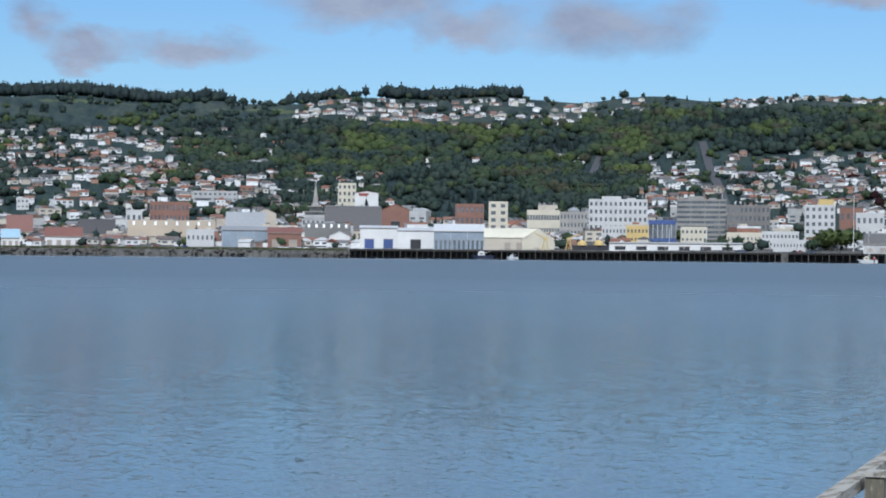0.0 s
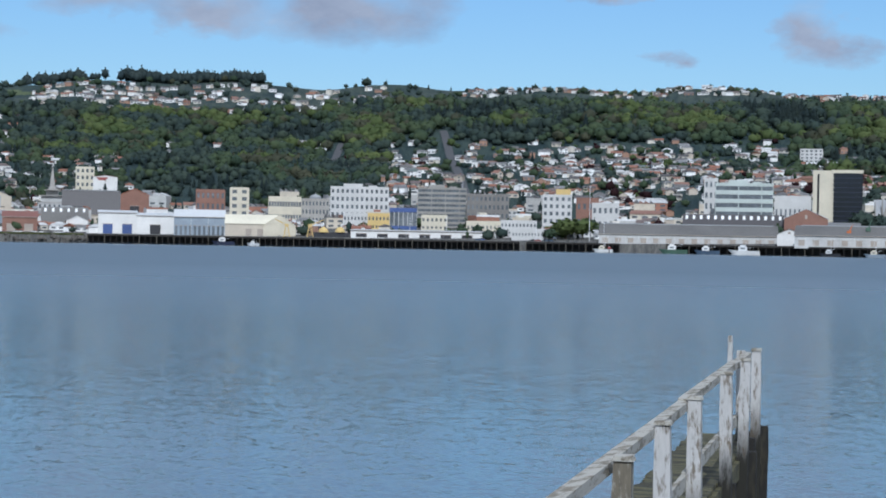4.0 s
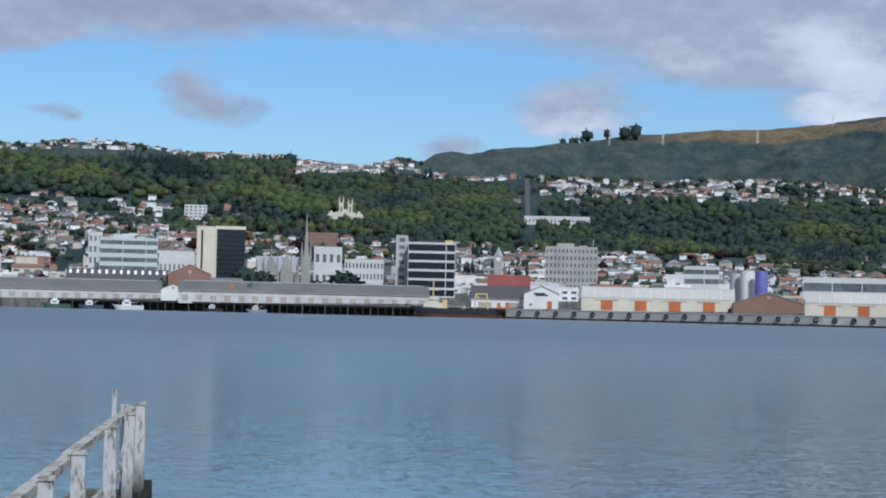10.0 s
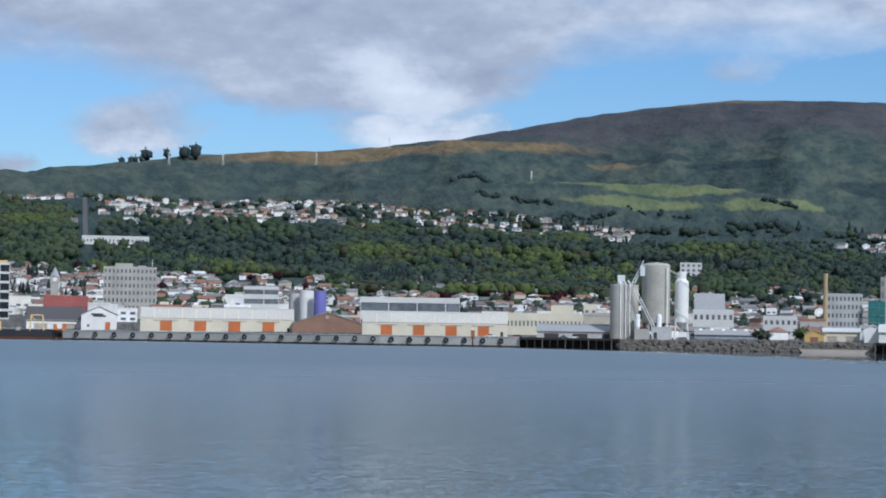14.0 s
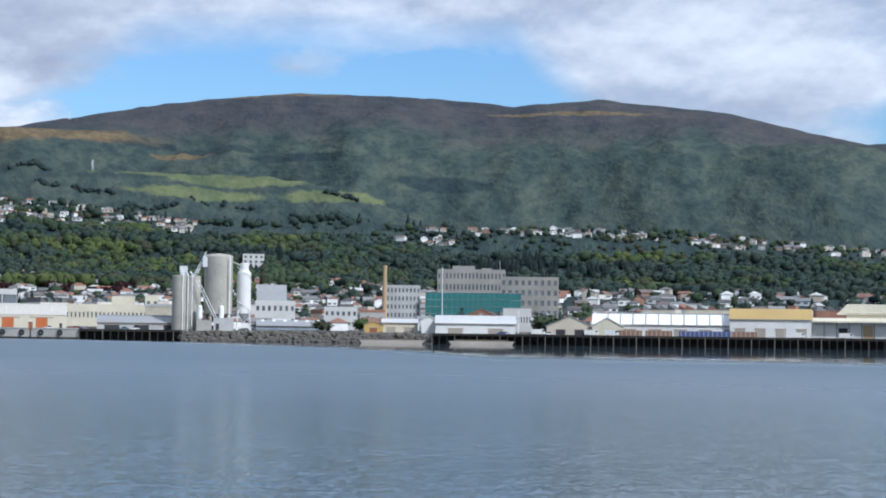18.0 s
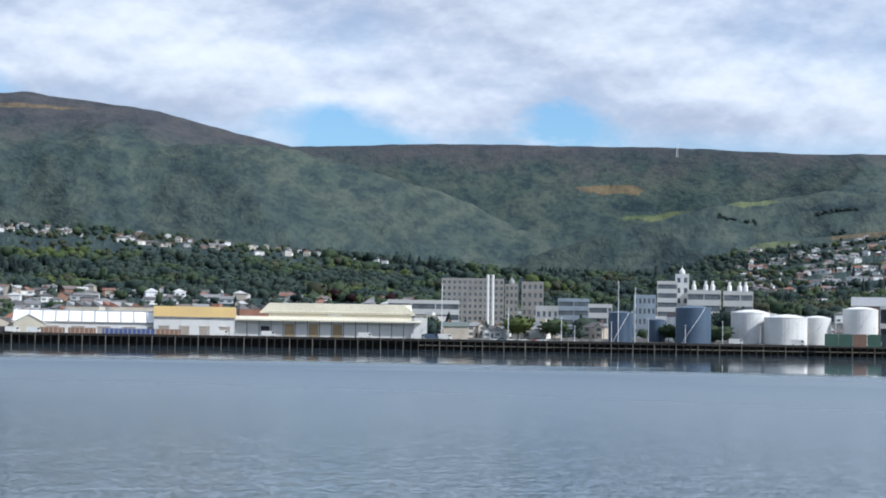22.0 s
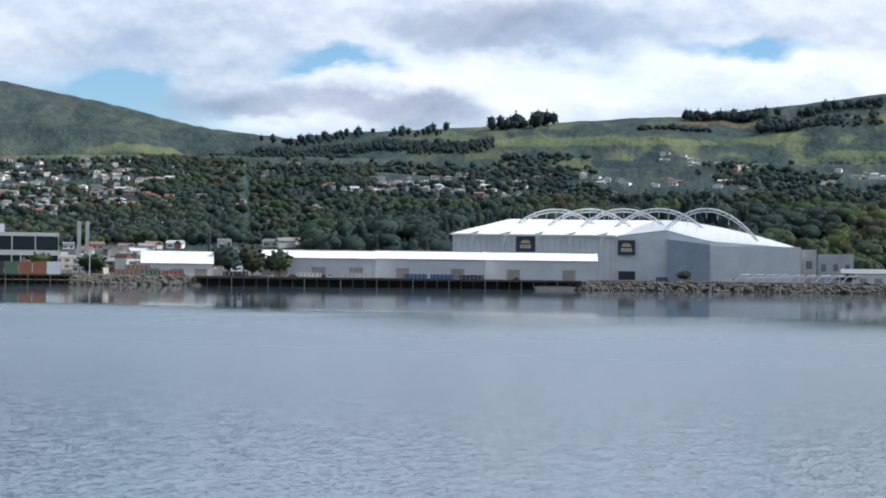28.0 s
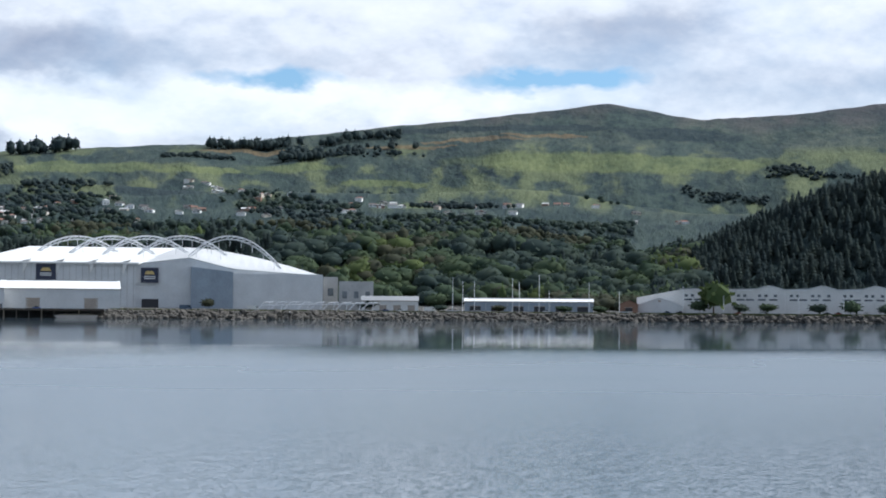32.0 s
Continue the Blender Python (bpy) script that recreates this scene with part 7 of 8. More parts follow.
def house_shapes(seed):
    """Wall, roof, trim and window shapes of one weatherboard or brick house, base at z = 0, front at y = 0."""
    q = random.Random(seed)
    w, dp, h = q.uniform(8, 12.5), q.uniform(7, 9.5), q.choice((3.2, 3.4, 3.6, 5.6))
    pitch = q.uniform(.45, .7)
    rise = dp / 2 * pitch
    hip = q.random() < .4
    wall, roof = Shape(), Shape()
    o = .5
    if hip:
        wall.box(-w / 2, w / 2, 0, dp, -3.5, h)
        roof.v += [(-w / 2 - o, -o, h), (w / 2 + o, -o, h), (w / 2 + o, dp + o, h), (-w / 2 - o, dp + o, h), (-w / 2 + dp / 2.2, dp / 2, h + rise), (w / 2 - dp / 2.2, dp / 2, h + rise)]
        roof.f += [(0, 1, 5, 4), (1, 2, 5), (2, 3, 4, 5), (3, 0, 4), (0, 3, 2, 1)]
    else:
        wall.prism_x([(0, -3.5), (dp, -3.5), (dp, h), (dp / 2, h + rise - .2), (0, h)], -w / 2, w / 2)
        roof.prism_x([(-o, h - o * pitch), (-o, h - o * pitch + .25), (dp / 2, h + rise), (dp + o, h - o * pitch + .25), (dp + o, h - o * pitch), (dp / 2, h + rise - .25)], -w / 2 - o, w / 2 + o)
    bay = None
    if q.random() < .6:
        bw = w * .38
        bx = q.choice((-1, 1)) * w * .27
        bay = (bx, bw)
        bh = min(rise * .8, bw * .45)
        wall.prism([(bx - bw / 2, -3.5), (bx + bw / 2, -3.5), (bx + bw / 2, h - .1), (bx, h - .1 + bh), (bx - bw / 2, h - .1)], -1.6, .5)
        roof.prism([(bx - bw / 2 - .4, h - .3), (bx, h + bh - .1), (bx + bw / 2 + .4, h - .3), (bx + bw / 2 + .4, h - .05), (bx, h + bh + .15), (bx - bw / 2 - .4, h - .05)], -2.0, dp / 2)
    wins = []
    for fl in range(1 if h < 5 else 2):
        for x in (-.3, .3):
            y = -.0
            if bay and abs(x * w - bay[0]) < bay[1] / 2:
                y = -1.6
            wins.append((x * w, y, .9 + fl * 2.9))
    return w, dp, h, rise, wall, roof, wins


def triangles(shape):
    v = np.array(shape.v, float)
    f = []
    for p in shape.f:
        f += [(p[0], p[i], p[i + 1]) for i in range(1, len(p) - 1)]
    return v, np.array(f)


def house_proto(seed):
    w, dp, h, rise, wall, roof, wins = house_shapes(seed)
    ob = new("house")
    tagged(ob, ("one" if h < 5 else "two") + "-storey suburban house with a pitched iron roof on the slope", "house", "houses on the hillsides")
    wl = part("wall", wall, "house_wall", ob)
    part("roof", roof, "house_roof", ob)
    part("chimney", Shape().box(w * .2, w * .2 + .9, dp * .5, dp * .5 + .7, h, h + rise + 1.1), "brick", ob)
    for x, y, z in wins:
        part("window", pane(2.2, 1.4), "", wl).location = (x, y, z)
    part("door", Shape().box(-.45, .45, -.06, .05, 0, 2.1), "dark", wl)
    return ob


HOUSE_COUNT = 0
PROTO = [house_proto(s) for s in range(10)]
PROTO_USED = [False] * 10
FAR = [house_shapes(s) for s in range(20, 32)]
FAR_TRI = [(triangles(s[4]), triangles(s[5]), triangles(Shape().box(-s[0] * .4, -s[0] * .12, -.08, .05, .9, 2.3).box(s[0] * .1, s[0] * .38, -.08, .05, .9, 2.3))) for s in FAR]
far_pieces = []


def put_house(a, r, single):
    global HOUSE_COUNT
    p = at(a, r)
    c = cell(p.x, p.y)
    if c in GRID:
        return
    GRID[c] = 1
    turn = rnd.choice((0, 0, 90, -90, 180)) + rnd.uniform(-25, 25) if rnd.random() < .5 else rnd.uniform(-22, 22)
    m = Matrix.Translation(p + Vector((0, 0, .2))) @ pose(0, 0, 0, 0, 0, -a + turn)
    if single:
        k = HOUSE_COUNT % 10
        HOUSE_COUNT += 1
        if not PROTO_USED[k]:
            PROTO_USED[k] = True
            PROTO[k].matrix_basis = m
        else:
            copy_thing(PROTO[k], m)
    else:
        k = rnd.randrange(len(FAR))
        R = np.array(m.to_3x3())
        s = rnd.uniform(.85, 1.1)
        for i, (v, f) in enumerate(FAR_TRI[k]):
            far_pieces.append(((v * s) @ R.T + np.array(m.translation), f, i))


def houses(a0, a1, r0, r1, n, singles=0, rows=9):
    """Houses in loose street rows across a slope."""
    for i in range(n):
        a = rnd.uniform(a0, a1)
        k = rnd.randrange(rows)
        r = r0 + (r1 - r0) * (k + .5 + .3 * math.sin(a * 1.7 + k * 2) + rnd.uniform(-.12, .12)) / rows
        put_house(a, r, i < singles)


houses(-45.5, -34, 1560, 1980, 230, 30)
houses(-45.5, -38, 1980, 2400, 130, 0)
houses(-45.5, -30, 1480, 1640, 130, 0, 4)
houses(-30, -12, 1500, 1640, 90, 0, 3)
houses(-36.5, -26, 2420, 2800, 190, 0)
houses(-33, -27.5, 2000, 2180, 50, 0, 4)
houses(-27.5, -14, 1640, 2120, 330, 30)
houses(-24, -4, 2650, 2790, 150, 0, 3)
houses(-14.5, -3, 1480, 1780, 210, 22)
houses(-12, -4, 2450, 2600, 40, 0, 3)
houses(-3, 9, 1400, 1720, 150, 16)
houses(-2.5, 10, 2250, 2480, 130, 0, 5)
houses(9, 20, 1180, 1420, 95, 14)
houses(4, 24, 1330, 1500, 130, 0, 6)
houses(20, 36, 1170, 1370, 120, 18)
houses(19, 36, 2190, 2310, 120, 0, 3)
houses(-4, 13, 2180, 2480, 300, 0, 7)
houses(21, 31, 1370, 1490, 75, 0, 4)
houses(36, 45, 1180, 1500, 85, 10)
houses(46, 61, 1900, 2900, 260, 0, 12)
houses(46, 60, 1180, 1400, 70, 8, 4)
houses(60, 70, 2300, 2800, 70, 0, 5)
houses(70, 86, 2500, 2800, 60, 0, 4)
houses(8, 22, 1080, 1560, 170, 0, 10)
houses(22, 46, 1090, 1430, 190, 0, 7)
houses(-20, 8, 1430, 1650, 160, 0, 6)
for a0, a1, f0, f1, n in ((-45.6, -34.6, 14, 70, 120), (-45.6, -34, 70, 330, 190), (-34, -27, 130, 330, 90), (-19, -3, 240, 420, 110), (-2, 10, 170, 420, 120), (12, 26, 60, 260, 90), (-29.2, -26, 40, 110, 10), (-22, -18.5, 60, 150, 14), (14.5, 20, 30, 110, 16), (22, 26, 30, 80, 8), (37, 43, 30, 140, 14), (50, 57, 40, 140, 14)):
    for i in range(n):
        a = rnd.uniform(a0, a1)
        put_house(a, float(shore(a)) + rnd.uniform(f0, f1), n < 20 and i % 8 > 0)
houses(-45.5, -33, 1500, 2050, 170, 0, 14)
houses(-28, -12, 1620, 2150, 230, 0, 14)
houses(-16, 0, 1480, 1830, 190, 0, 9)
houses(-14, -3, 2590, 2740, 150, 0, 4)
houses(-10.4, -3.8, 2380, 2640, 190, 0, 6)
houses(-45.5, -37, 1750, 2350, 260, 0, 14)
houses(46.5, 56, 1700, 2650, 420, 0, 16)
houses(60.5, 66.5, 2420, 2620, 110, 0, 4)
houses(70.5, 73, 3380, 3460, 40, 0, 2)
houses(81, 86, 1750, 2100, 25, 0, 4)


def island_mix(name, spread):
    """A paint picked house by house in a joined mesh."""
    m = surf(name, (.5, .5, .5), .7, spread=spread)
    t = m.node_tree
    geo = t.nodes.new("ShaderNodeNewGeometry")
    for n in t.nodes:
        if n.type == "VALTORGB":
            link(t, geo.outputs["Random Per Island"], n.inputs[0])


island_mix("far_wall", ((.80, .79, .77), (.62, .58, .50), (.84, .84, .83), (.50, .44, .36), (.32, .19, .13), (.72, .71, .68), (.82, .81, .78)))
island_mix("far_roof", ((.13, .125, .12), (.22, .22, .22), (.24, .11, .07), (.09, .085, .085), (.23, .125, .09), (.15, .12, .11), (.17, .17, .17), (.52, .52, .51)))
merged("distant_houses", far_pieces, ["far_wall", "far_roof", "glass"], "suburban houses in rows on the far hillsides", "houses")

# ---- low city buildings on the flats ----


def block_proto(seed):
    q = random.Random(seed)
    ob = new("city_building")
    kind = q.choice(("flat", "gable", "flat", "saw"))
    w, dp, h = q.uniform(12, 26), q.uniform(12, 18), q.uniform(6, 12.5)
    tagged(ob, {"flat": "flat-roofed low city building with plain windows", "gable": "low gabled workshop with an iron roof", "saw": "low works with a sawtooth roof"}[kind], "building", "low buildings on the flats")
    wl = part("wall", Shape().box(-w / 2, w / 2, 0, dp, -1.5, h), "block_wall", ob)
    if kind == "flat":
        part("parapet", Shape().box(-w / 2 - .15, w / 2 + .15, -.15, .4, h - .9, h + .5), "block_wall", ob)
        part("roof", Shape().box(-w / 2 + .3, w / 2 - .3, .4, dp - .2, h, h + .2), "house_roof", ob)
        part("plant_room", Shape().box(-w * .2, w * .1, dp * .4, dp * .7, h + .2, h + 2.2), "block_wall", ob)
    elif kind == "gable":
        part("roof", Shape().prism_x([(-.5, h - .2), (-.5, h + .1), (dp / 2, h + dp * .2), (dp + .5, h + .1), (dp + .5, h - .2)], -w / 2 - .4, w / 2 + .4), "house_roof", ob)
    else:
        for k in range(4):
            part("roof", Shape().prism([(-w / 2 + k * w / 4, h), (-w / 2 + (k + 1) * w / 4 - .1, h), (-w / 2 + (k + .1) * w / 4, h + 2.6)], -.2, dp), "house_roof", ob)
    n = 3
    for fl in range(1 if h < 7.5 else 2):
        for k in range(n):
            part("window", pane(round(w / n * .55, 1), 1.6), "", wl).location = (-w / 2 + (k + .5) * w / n, 0, 1.0 + fl * 3.5)
    return ob, w, dp


BLOCKS = [block_proto(s) for s in range(40, 52)]
used = [False] * 12
count = 0
for a0, a1, f0, f1, n in ((-45.5, -34, 70, 420, 50), (-34, -26, 110, 420, 36), (-27, -18, 120, 420, 40), (-18, -3, 110, 420, 40), (-3, 12, 90, 420, 36), (12, 36, 70, 300, 48), (36, 57, 80, 330, 36)):
    for _ in range(n):
        a = rnd.uniform(a0, a1)
        r = float(shore(a)) + rnd.uniform(f0, f1)
        p = at(a, r)
        if any((at(b, e, 0) - Vector((p.x, p.y, 0))).length < 27 for b, e, _o in TAKEN):
            continue
        k = count % 12
        m = Matrix.Translation(p) @ pose(0, 0, 0, 0, 0, -a + rnd.choice((-18, -10, 0, 8, 15, 25)))
        if used[k]:
            ob = copy_thing(BLOCKS[k][0], m)
        else:
            ob, used[k] = BLOCKS[k][0], True
            ob.matrix_basis = m
        TAKEN.append((a, r, ob))
        GRID[cell(p.x, p.y)] = 1
        count += 1

# ---- trees ----


def crown_mesh(seed, leaves, shape="round", fine=2):
    """A crown of unit height: lumpy inner mass and loose leafy clumps over it, with gaps and an uneven outline."""
    q = np.random.RandomState(seed)
    bm = bmesh.new()
    bmesh.ops.create_icosphere(bm, subdivisions=fine, radius=1)
    co = np.array([v.co[:] for v in bm.verts])
    fa = np.array([[v.index for v in f.verts] for f in bm.faces])
    bm.free()
    lobes = q.normal(size=(7, 3))
    lobes /= np.linalg.norm(lobes, axis=1)[:, None]
    bump = sum(np.clip(co @ l, 0, 1) ** 3 for l in lobes)
    co = co * (.55 + .2 * bump)[:, None] * (1 + q.uniform(-.10, .10, (len(co), 1)))
    vs, fs = [co], [fa]
    n = len(co)
    for _ in range(leaves):
        p = co[q.randint(len(co))] * q.uniform(.92, 1.18)
        s = q.uniform(.09, .18)
        t1 = q.normal(size=3)
        t1 /= np.linalg.norm(t1)
        t2 = np.cross(t1, q.normal(size=3))
        t2 /= np.linalg.norm(t2)
        c = np.array([p + s * t1, p + s * t2, p - s * .8 * t1, p - s * .9 * t2])
        vs.append(c)
        fs.append(np.array([[n, n + 1, n + 2], [n, n + 2, n + 3]]))
        n += 4
    v, f = np.concatenate(vs), np.concatenate(fs)
    v = v * np.array([.62, .62, .58]) + np.array([0, 0, .52])
    if shape == "tall":
        v = v * np.array([.5, .5, 1])
    return v, f


def conifer_mesh(seed):
    q = np.random.RandomState(seed)
    vs, fs, n = [], [], 0
    tiers = 7
    for k in range(tiers):
        z0, z1 = .06 + .84 * k / tiers, .06 + .84 * (k + 1.7) / tiers
        r = .27 * (1 - k / tiers) ** .8 + .03
        m = 9
        ring = [((r * q.uniform(.65, 1.15)) * math.cos(2 * math.pi * i / m), (r * q.uniform(.65, 1.15)) * math.sin(2 * math.pi * i / m), z0 + q.uniform(-.03, .03)) for i in range(m)]
        vs.append(np.array(ring + [(q.uniform(-.02, .02), q.uniform(-.02, .02), min(1.0, z1))]))
        fs.append(np.array([[n + i, n + (i + 1) % m, n + m] for i in range(m)]))
        n += m + 1
    return np.concatenate(vs), np.concatenate(fs)


ROUND = [crown_mesh(k, 42, fine=1) for k in range(7)]
NEAR = [crown_mesh(k + 40, 40) for k in range(5)]
TALL = [crown_mesh(k + 20, 46, shape="tall", fine=1) for k in range(3)]
CONE = [conifer_mesh(k) for k in range(4)]
LITE = [crown_mesh(60 + k, 28, fine=1) for k in range(8)]
FOREST = {}
trnd = np.random.RandomState(8)


def plant(where, a0, a1, r0, r1, n, mix, size=(8, 14), clump=0.0, keep=True, scale=90.0):
    """Trees over a stretch of slope; mix: kind -> share; clump: how strongly they gather into groves."""
    kinds = list(mix)
    w = np.array([mix[k] for k in kinds], float)
    w /= w.sum()
    for _ in range(n):
        a = trnd.uniform(a0, a1)
        r = math.sqrt(trnd.uniform(r0 * r0, r1 * r1))
        x, y = r * math.sin(radians(a)), r * math.cos(radians(a))
        if r < float(shore(a)) + 24:
            continue
        g = noise.noise((x / scale, y / scale, 7.7))
        if clump and g < clump - .5:
            continue
        if cell(x, y) in KERB or (keep and cell(x, y) in GRID):
            continue
        if where == "bush" and trnd.uniform() < .22:
            continue
        g2 = noise.noise((x / 95, y / 95, 1.7)) * 1.25 + trnd.uniform(-.16, .16)
        k = kinds[min(len(kinds) - 1, int(np.searchsorted(np.cumsum(w), min(.999, max(0, .5 + g2)))))]
        h = size[0] + (size[1] - size[0]) * trnd.uniform() ** 1.5 * (1.35 if trnd.uniform() < .12 else 1)
        h *= 1.2 if where == "bush" else 1
        FOREST.setdefault((where, k), []).append((x, y, a, h, trnd.uniform(0, 6.28), r))


def groves(a0, a1, r0, r1, n, trees, mix, size, spread):
    """Gullies and hedges of trees, drawn out along the slope."""
    for _ in range(n):
        a, r = trnd.uniform(a0, a1), trnd.uniform(r0, r1)
        da, dr = math.degrees(spread * trnd.uniform(.6, 2.2) / r), spread * trnd.uniform(.2, .7)
        plant("bush", a - da, a + da, r - dr, r + dr, int(trees * trnd.uniform(.5, 1.6)), mix, size)


def grow():
    names = {"leaf_dark": "dark green bush and broadleaf trees", "leaf_mid": "green broadleaf trees", "leaf_light": "fresh yellow-green spring trees", "leaf_olive": "olive and bronze scrub and trees",
             "leaf_copper": "dark copper-leaved beech trees", "leaf_pine": "dark pine trees", "leaf_far": "haze-tinted bush in gullies and hedges"}
    for (where, k), rows in FOREST.items():
        out = []
        zs = height([q[2] for q in rows], [q[5] for q in rows]) - .6
        for i, (x, y, a, h, t, r) in enumerate(rows):
            z = zs[i]
            if k == "leaf_pine":
                v, f = CONE[i % 4]
                s = np.array([h, h, h])
            elif r > 2000:
                v, f = LITE[i % 8]
                s = np.array([h * .75, h * .75, h * 1.05]) if where == "shelter_belt" else np.array([h, h, h * .9])
            else:
                v, f = ((NEAR[i % 5] if r < 1620 and a > 58 else ROUND[i % 7]) if i % 6 else TALL[i % 3])
                s = np.array([h * 1.1, h * 1.1, h * .85]) if i % 6 else np.array([h, h, h])
            c, q = math.cos(t), math.sin(t)
            out.append((np.stack([(v[:, 0] * c - v[:, 1] * q) * s[0] + x, (v[:, 0] * q + v[:, 1] * c) * s[1] + y, v[:, 2] * s[2] + z], 1), f, 0))
        merged(where, out, [k], names[k] + " covering the slopes" if where != "plantation" else "dense dark pine plantation on the hill", "trees", smooth=True)


BUSH = {"leaf_pine": .7, "leaf_dark": 6, "leaf_mid": 4.2, "leaf_olive": 1.2, "leaf_light": .7}
DARK = {"leaf_pine": .7, "leaf_dark": 6, "leaf_mid": 3.5, "leaf_olive": 1}
LUSH = {"leaf_pine": .5, "leaf_dark": 3.4, "leaf_mid": 5.5, "leaf_olive": 1.6, "leaf_light": 1.5}
GARDEN = {"leaf_pine": .5, "leaf_dark": 6, "leaf_mid": 3.5, "leaf_light": .5}
# city side, left of the view
plant("hillside_trees", -46, -34, 1700, 2500, 1500, GARDEN, (7, 13), .28)
plant("bush", -40, -26, 1950, 2430, 1900, BUSH, (9, 15))
plant("bush", -30, -26, 1700, 2000, 420, DARK, (8, 13))
plant("bush", -37, -27, 1600, 2000, 700, DARK, (7, 12))
plant("bush", -14, -3.6, 1900, 2200, 620, LUSH, (8, 14))
plant("hillside_trees", -27.5, -14, 1640, 2150, 600, GARDEN, (6, 11), .42)
plant("bush", -28, -14, 2140, 2480, 1500, LUSH, (8, 17))
plant("bush", 40.5, 46.5, 1950, 2950, 1100, DARK, (8, 13))
plant("bush", -14, -10.5, 2100, 2540, 560, LUSH, (8, 19))
plant("bush", -10.5, -4, 2080, 2340, 700, LUSH, (8, 15))
plant("hillside_trees", -28, -5, 2150, 2450, 90, {"leaf_pine": 1}, (12, 22), .3)
plant("hillside_trees", -46, -26, 2500, 2900, 420, DARK, (8, 14), .45)
plant("hillside_trees", -26, -4, 2640, 2800, 300, DARK, (7, 12), .4)
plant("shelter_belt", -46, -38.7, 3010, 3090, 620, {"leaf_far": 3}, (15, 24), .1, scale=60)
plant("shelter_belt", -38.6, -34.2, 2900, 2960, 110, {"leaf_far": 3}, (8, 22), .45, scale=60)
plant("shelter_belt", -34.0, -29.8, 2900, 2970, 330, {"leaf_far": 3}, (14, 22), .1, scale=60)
plant("hillside_trees", -14, -2, 1500, 1900, 480, GARDEN, (6, 12), .35)
plant("bush", -9, -3.8, 1900, 2300, 700, LUSH, (8, 14))
plant("bush", -3, 6, 1740, 2200, 1500, BUSH, (8, 13))
plant("bush", 4, 12, 1500, 2220, 1500, BUSH, (8, 13))
plant("bush", 12, 20, 1450, 2150, 1500, BUSH, (8, 13))
plant("hillside_trees", 10, 20, 2300, 2420, 80, {"leaf_pine": 1, "leaf_dark": 4}, (7, 17))
plant("hillside_trees", -3, 12, 2260, 2500, 320, DARK, (8, 14), .35)
plant("bush", 19, 37, 1400, 2060, 3300, {"leaf_pine": .3, "leaf_dark": 7, "leaf_mid": 3.5, "leaf_olive": 1, "leaf_light": .2}, (8, 13))
plant("hillside_trees", 18, 38, 2060, 2290, 420, DARK, (5, 9))
plant("hillside_trees", -4, 13, 2190, 2480, 520, DARK, (5, 10))
plant("hillside_trees", 18, 38, 2200, 2330, 260, DARK, (7, 13), .3)
plant("hillside_trees", 9, 46, 1150, 1450, 620, GARDEN, (6, 11), .4)
plant("bush", 34, 46, 1400, 2250, 1300, BUSH, (8, 14), .15)
plant("bush", 43, 63, 1420, 2000, 2200, DARK, (8, 14))
plant("hillside_trees", 44, 57, 1800, 2780, 2000, DARK, (7, 12), .35)
plant("bush", 55, 62, 1900, 2800, 1700, DARK, (7, 13))
plant("bush", 60, 86, 1330, 1600, 2400, {"leaf_pine": .8, "leaf_dark": 6, "leaf_mid": 3.5, "leaf_olive": 1.2, "leaf_light": .8}, (9, 17))
plant("bush", 61, 84, 1600, 2350, 3000, DARK, (8, 14))
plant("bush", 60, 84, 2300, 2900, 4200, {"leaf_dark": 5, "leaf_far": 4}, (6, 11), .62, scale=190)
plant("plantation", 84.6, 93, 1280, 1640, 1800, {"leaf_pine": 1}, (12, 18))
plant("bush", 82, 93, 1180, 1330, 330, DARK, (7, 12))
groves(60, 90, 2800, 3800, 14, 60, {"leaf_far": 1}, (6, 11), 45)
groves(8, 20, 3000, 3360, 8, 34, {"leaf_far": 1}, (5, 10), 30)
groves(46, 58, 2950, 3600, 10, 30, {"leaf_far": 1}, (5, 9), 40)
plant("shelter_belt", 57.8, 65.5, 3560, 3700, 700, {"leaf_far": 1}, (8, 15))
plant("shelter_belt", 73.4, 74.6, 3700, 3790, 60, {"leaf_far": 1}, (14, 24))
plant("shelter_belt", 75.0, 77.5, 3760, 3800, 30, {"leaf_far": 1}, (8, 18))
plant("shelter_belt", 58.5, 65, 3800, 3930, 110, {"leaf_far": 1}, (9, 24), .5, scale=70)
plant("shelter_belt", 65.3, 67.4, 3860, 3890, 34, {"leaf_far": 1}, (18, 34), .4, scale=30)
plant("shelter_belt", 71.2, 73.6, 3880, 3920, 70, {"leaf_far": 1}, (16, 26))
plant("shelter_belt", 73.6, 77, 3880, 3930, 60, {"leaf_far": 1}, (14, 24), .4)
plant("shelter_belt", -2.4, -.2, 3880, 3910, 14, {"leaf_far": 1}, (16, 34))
# garden trees close among the houses
for a0, a1, r0, r1, n in ((-46, -33, 1500, 2200, 420), (-28, -3, 1500, 2150, 800), (-3, 22, 1150, 1700, 420), (22, 46, 1090, 1450, 330), (46, 61, 1900, 2900, 420), (-45, 20, 1180, 1500, 430), (20, 46, 920, 1100, 110)):
    plant("garden_trees", a0, a1, r0, r1, n, {"leaf_pine": .6, "leaf_dark": 6, "leaf_mid": 4, "leaf_light": .6, "leaf_copper": .5}, (5, 12), keep=False)
grow()


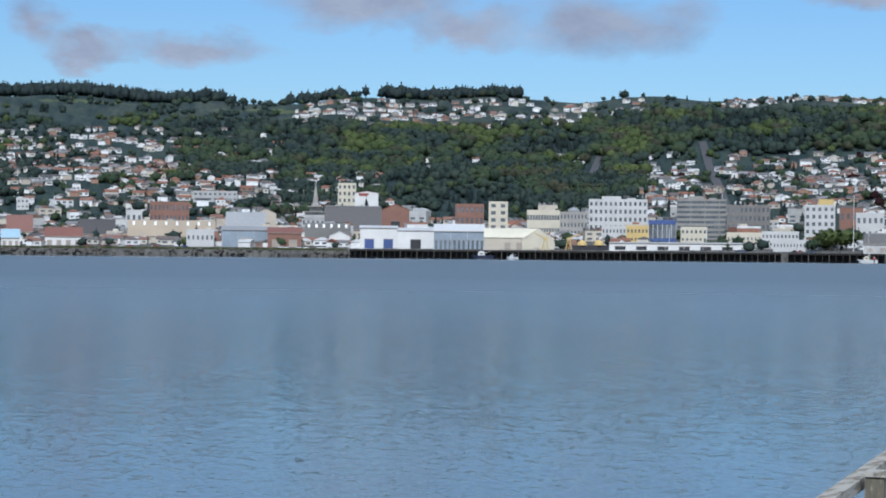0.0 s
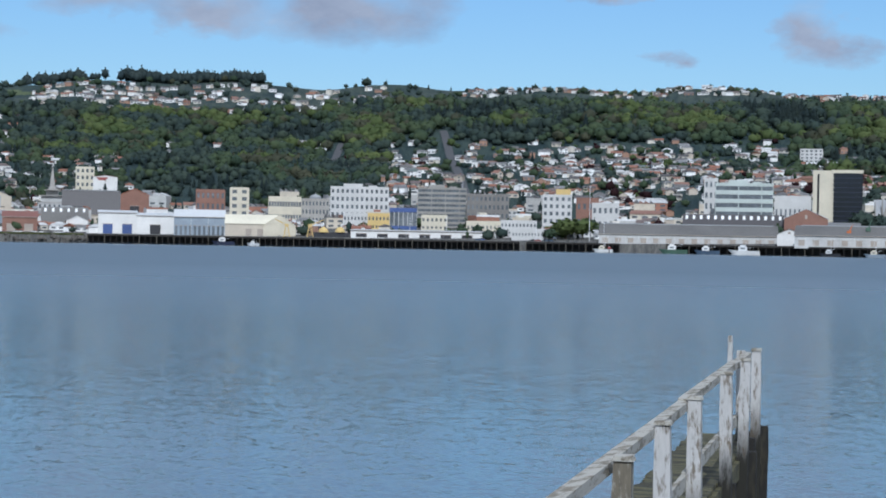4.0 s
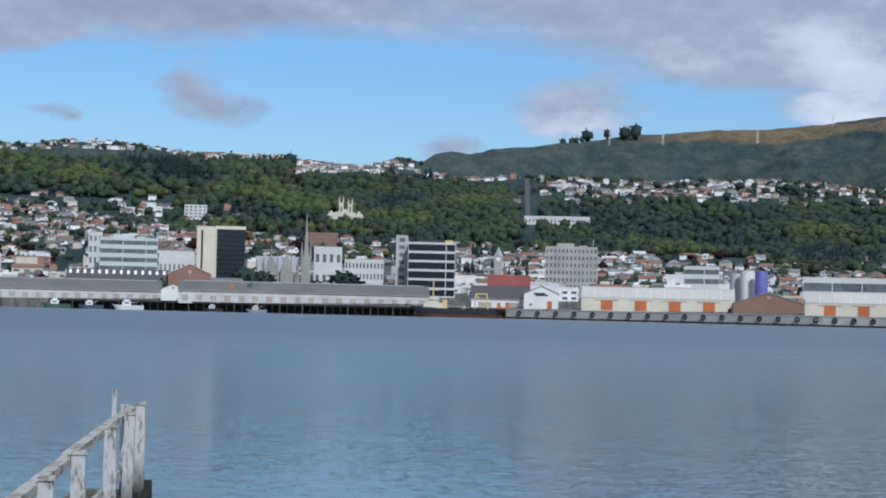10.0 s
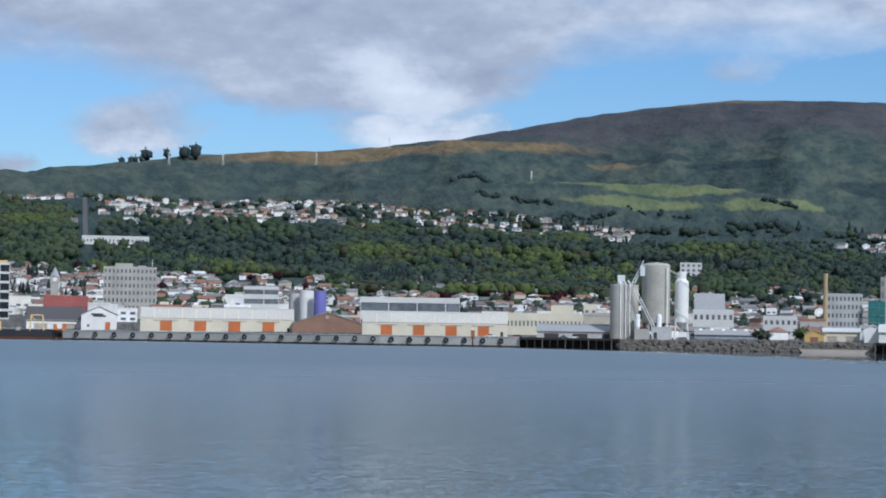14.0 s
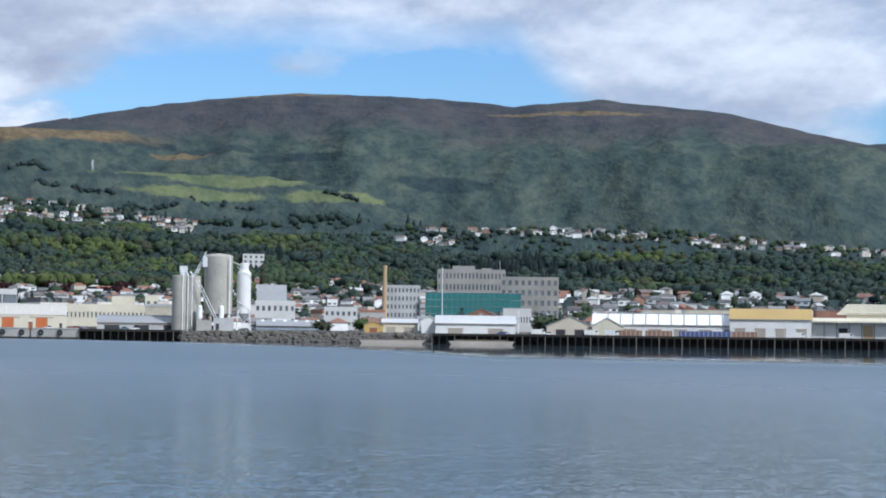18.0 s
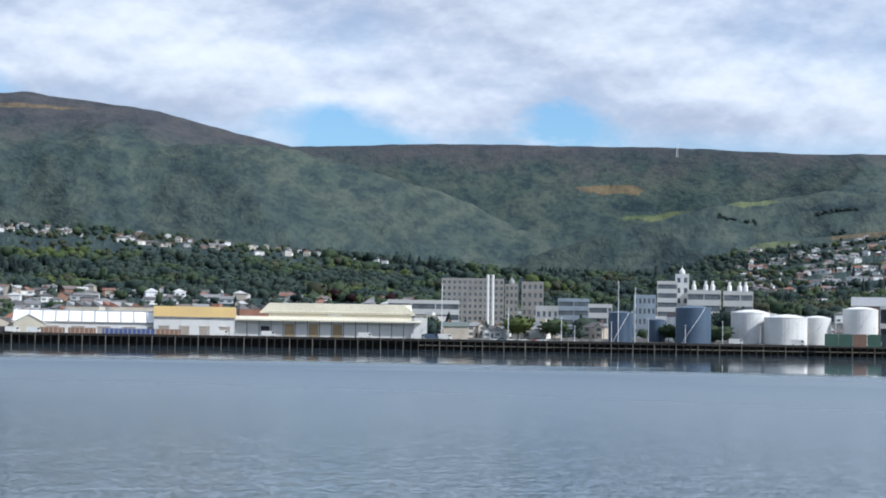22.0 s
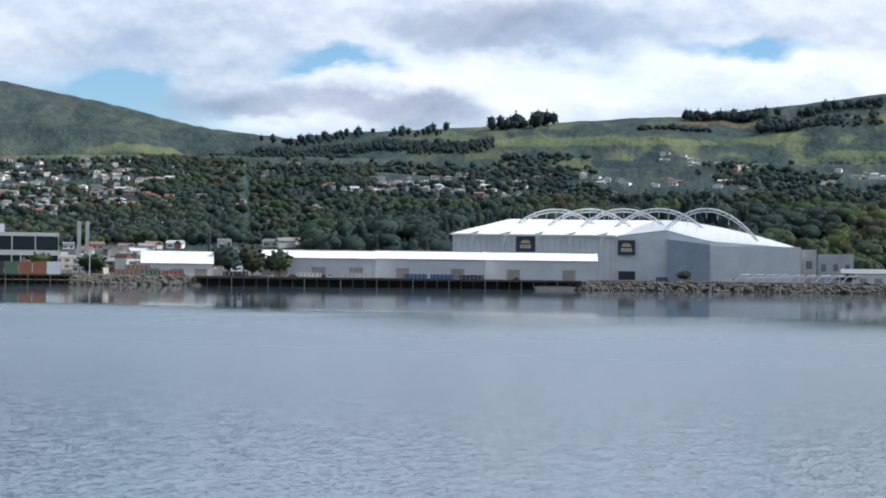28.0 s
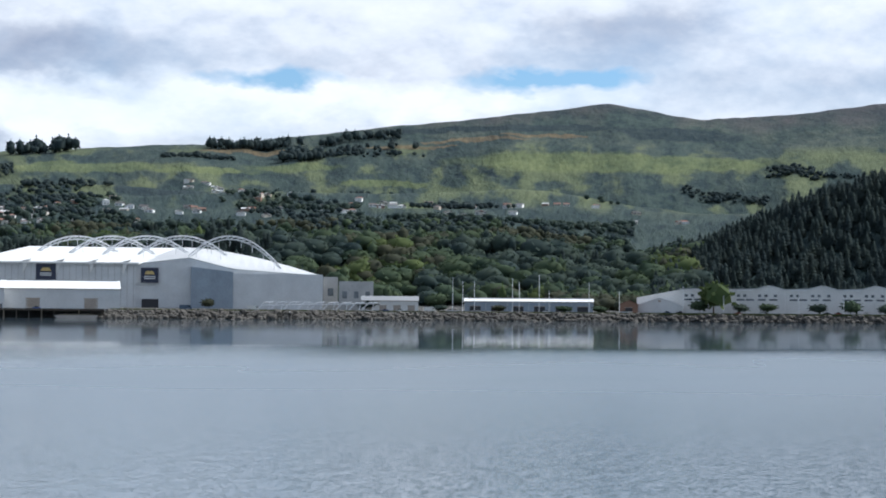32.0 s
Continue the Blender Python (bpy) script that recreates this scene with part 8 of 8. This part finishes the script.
def tree(az, d, h, mat, label, wide=1.0, seed=0, shape="round"):
    ob = thing("tree", label, "tree", az, d, group="trees along the waterfront")
    q = random.Random(seed)
    sh = Shape().lathe([(h * .03, -.4), (h * .022, h * .2), (h * .014, h * .55)], 0, 0, 7)
    for k in range(5):
        t = k * 1.3 + seed
        sh.bar((0, 0, h * (.2 + .05 * k)), (h * .22 * wide * math.cos(t), h * .22 * wide * math.sin(t), h * (.45 + .06 * k)), h * .008, 4)
    part("trunk", sh, "trunk", ob)
    v, f = crown_mesh(seed + 200, 230, shape=shape)
    # small clumps make the crown
    out = [(v * np.array([h * wide, h * wide, h * .84]) + np.array([0, 0, h * .16]), f, 0)]
    c = merged("crown", out, [mat], "leafy crown", "", kind="")
    c.parent = ob
    if "category" in c:
        del c["category"]


for i, (az, d, h, mat, wide, label) in enumerate((
        (-20.6, 1215, 13, "leaf_light", 1.5, "broad yellow-green willow beside the dock"), (-20.1, 1218, 12, "leaf_light", 1.4, "yellow-green willow beside the dock"), (-21.1, 1200, 8, "leaf_mid", 1.2, "low green tree by the terminal"),
        (-11.9, 1240, 16, "leaf_dark", 1.3, "dark evergreen beside the glass tower"), (-11.4, 1245, 15, "leaf_dark", 1.4, "dark evergreen beside the church"), (-8.8, 1215, 15, "leaf_pine", 1.5, "large dark evergreen near the hotel"),
        (-9.7, 1225, 9, "leaf_copper", 1.2, "dark copper beech near the church"), (-10.2, 1640, 14, "leaf_copper", 1.1, "round copper beech on the slope"), (86.4, 1108, 19, "leaf_light", 1.0, "slender yellow-green tree beside the factory"),
        (86.0, 1106, 8, "leaf_mid", 1.4, "rounded shrub before the factory"), (87.2, 1106, 6, "leaf_dark", 1.6, "dark rounded shrub before the factory"), (88.0, 1108, 6, "leaf_mid", 1.8, "rounded shrub before the factory"),
        (89.5, 1108, 6, "leaf_dark", 1.7, "dark rounded shrub before the factory"), (90.4, 1108, 8, "leaf_mid", 1.5, "green shrub beside the factory road"), (91.4, 1108, 6, "leaf_dark", 1.6, "dark shrub beside the factory road"),
        (57.6, 960, 15, "leaf_dark", 1.0, "dark tree between the low shed and the cold store"), (58.3, 962, 14, "leaf_olive", 1.1, "bronze leaved tree beside the cold store"), (59.1, 966, 13, "leaf_mid", 1.1, "green tree beside the cold store"),
        (52.1, 940, 9, "leaf_light", 1.2, "fresh green tree before the office"), (44.4, 905, 9, "leaf_mid", 1.2, "green tree between two tanks"), (46.0, 915, 8, "leaf_mid", 1.2, "green tree behind the tank"),
        (53.6, 950, 9, "leaf_mid", 1.6, "low green trees near the pylons"), (36.6, 925, 8, "leaf_light", 1.3, "light green tree behind the wharf"), (39.9, 930, 11, "leaf_light", 1.4, "light green tree below the towers"), (41.0, 930, 10, "leaf_mid", 1.5, "green tree below the towers"),
        (37.3, 960, 9, "leaf_mid", 1.4, "green tree below the office"), (23.6, 930, 9, "leaf_mid", 1.5, "green trees behind the low store"), (16.8, 905, 5, "leaf_olive", 2.2, "low scrub on the rubble bank"), (18.0, 910, 7, "leaf_light", 1.4, "light green shrub near the hut"),
        (-43.2, 1375, 9, "leaf_olive", 1.3, "scrubby tree on the foreshore"), (76.0, 1085, 6, "leaf_dark", 1.8, "dark shrub by the sea wall"), (80.0, 1075, 4, "leaf_olive", 2.4, "low scrub along the sea wall"), (82.0, 1078, 4, "leaf_mid", 2.4, "low scrub along the sea wall"),
        (83.0, 1080, 4, "leaf_mid", 2.2, "low scrub along the sea wall"), (78.2, 1072, 4, "leaf_dark", 2.4, "dark low shrub along the sea wall"), (71.3, 1080, 6, "leaf_olive", 1.3, "small bush before the stadium"))):
    tree(az, d, h, mat, label, wide, i)
for i in range(9):
    tree(45.0 + i * .2, 905 + (i % 3) * 4 + 120, 15 + i % 3, "leaf_dark", "narrow dark poplar in a row before the white blocks", .9, 80 + i, "tall")
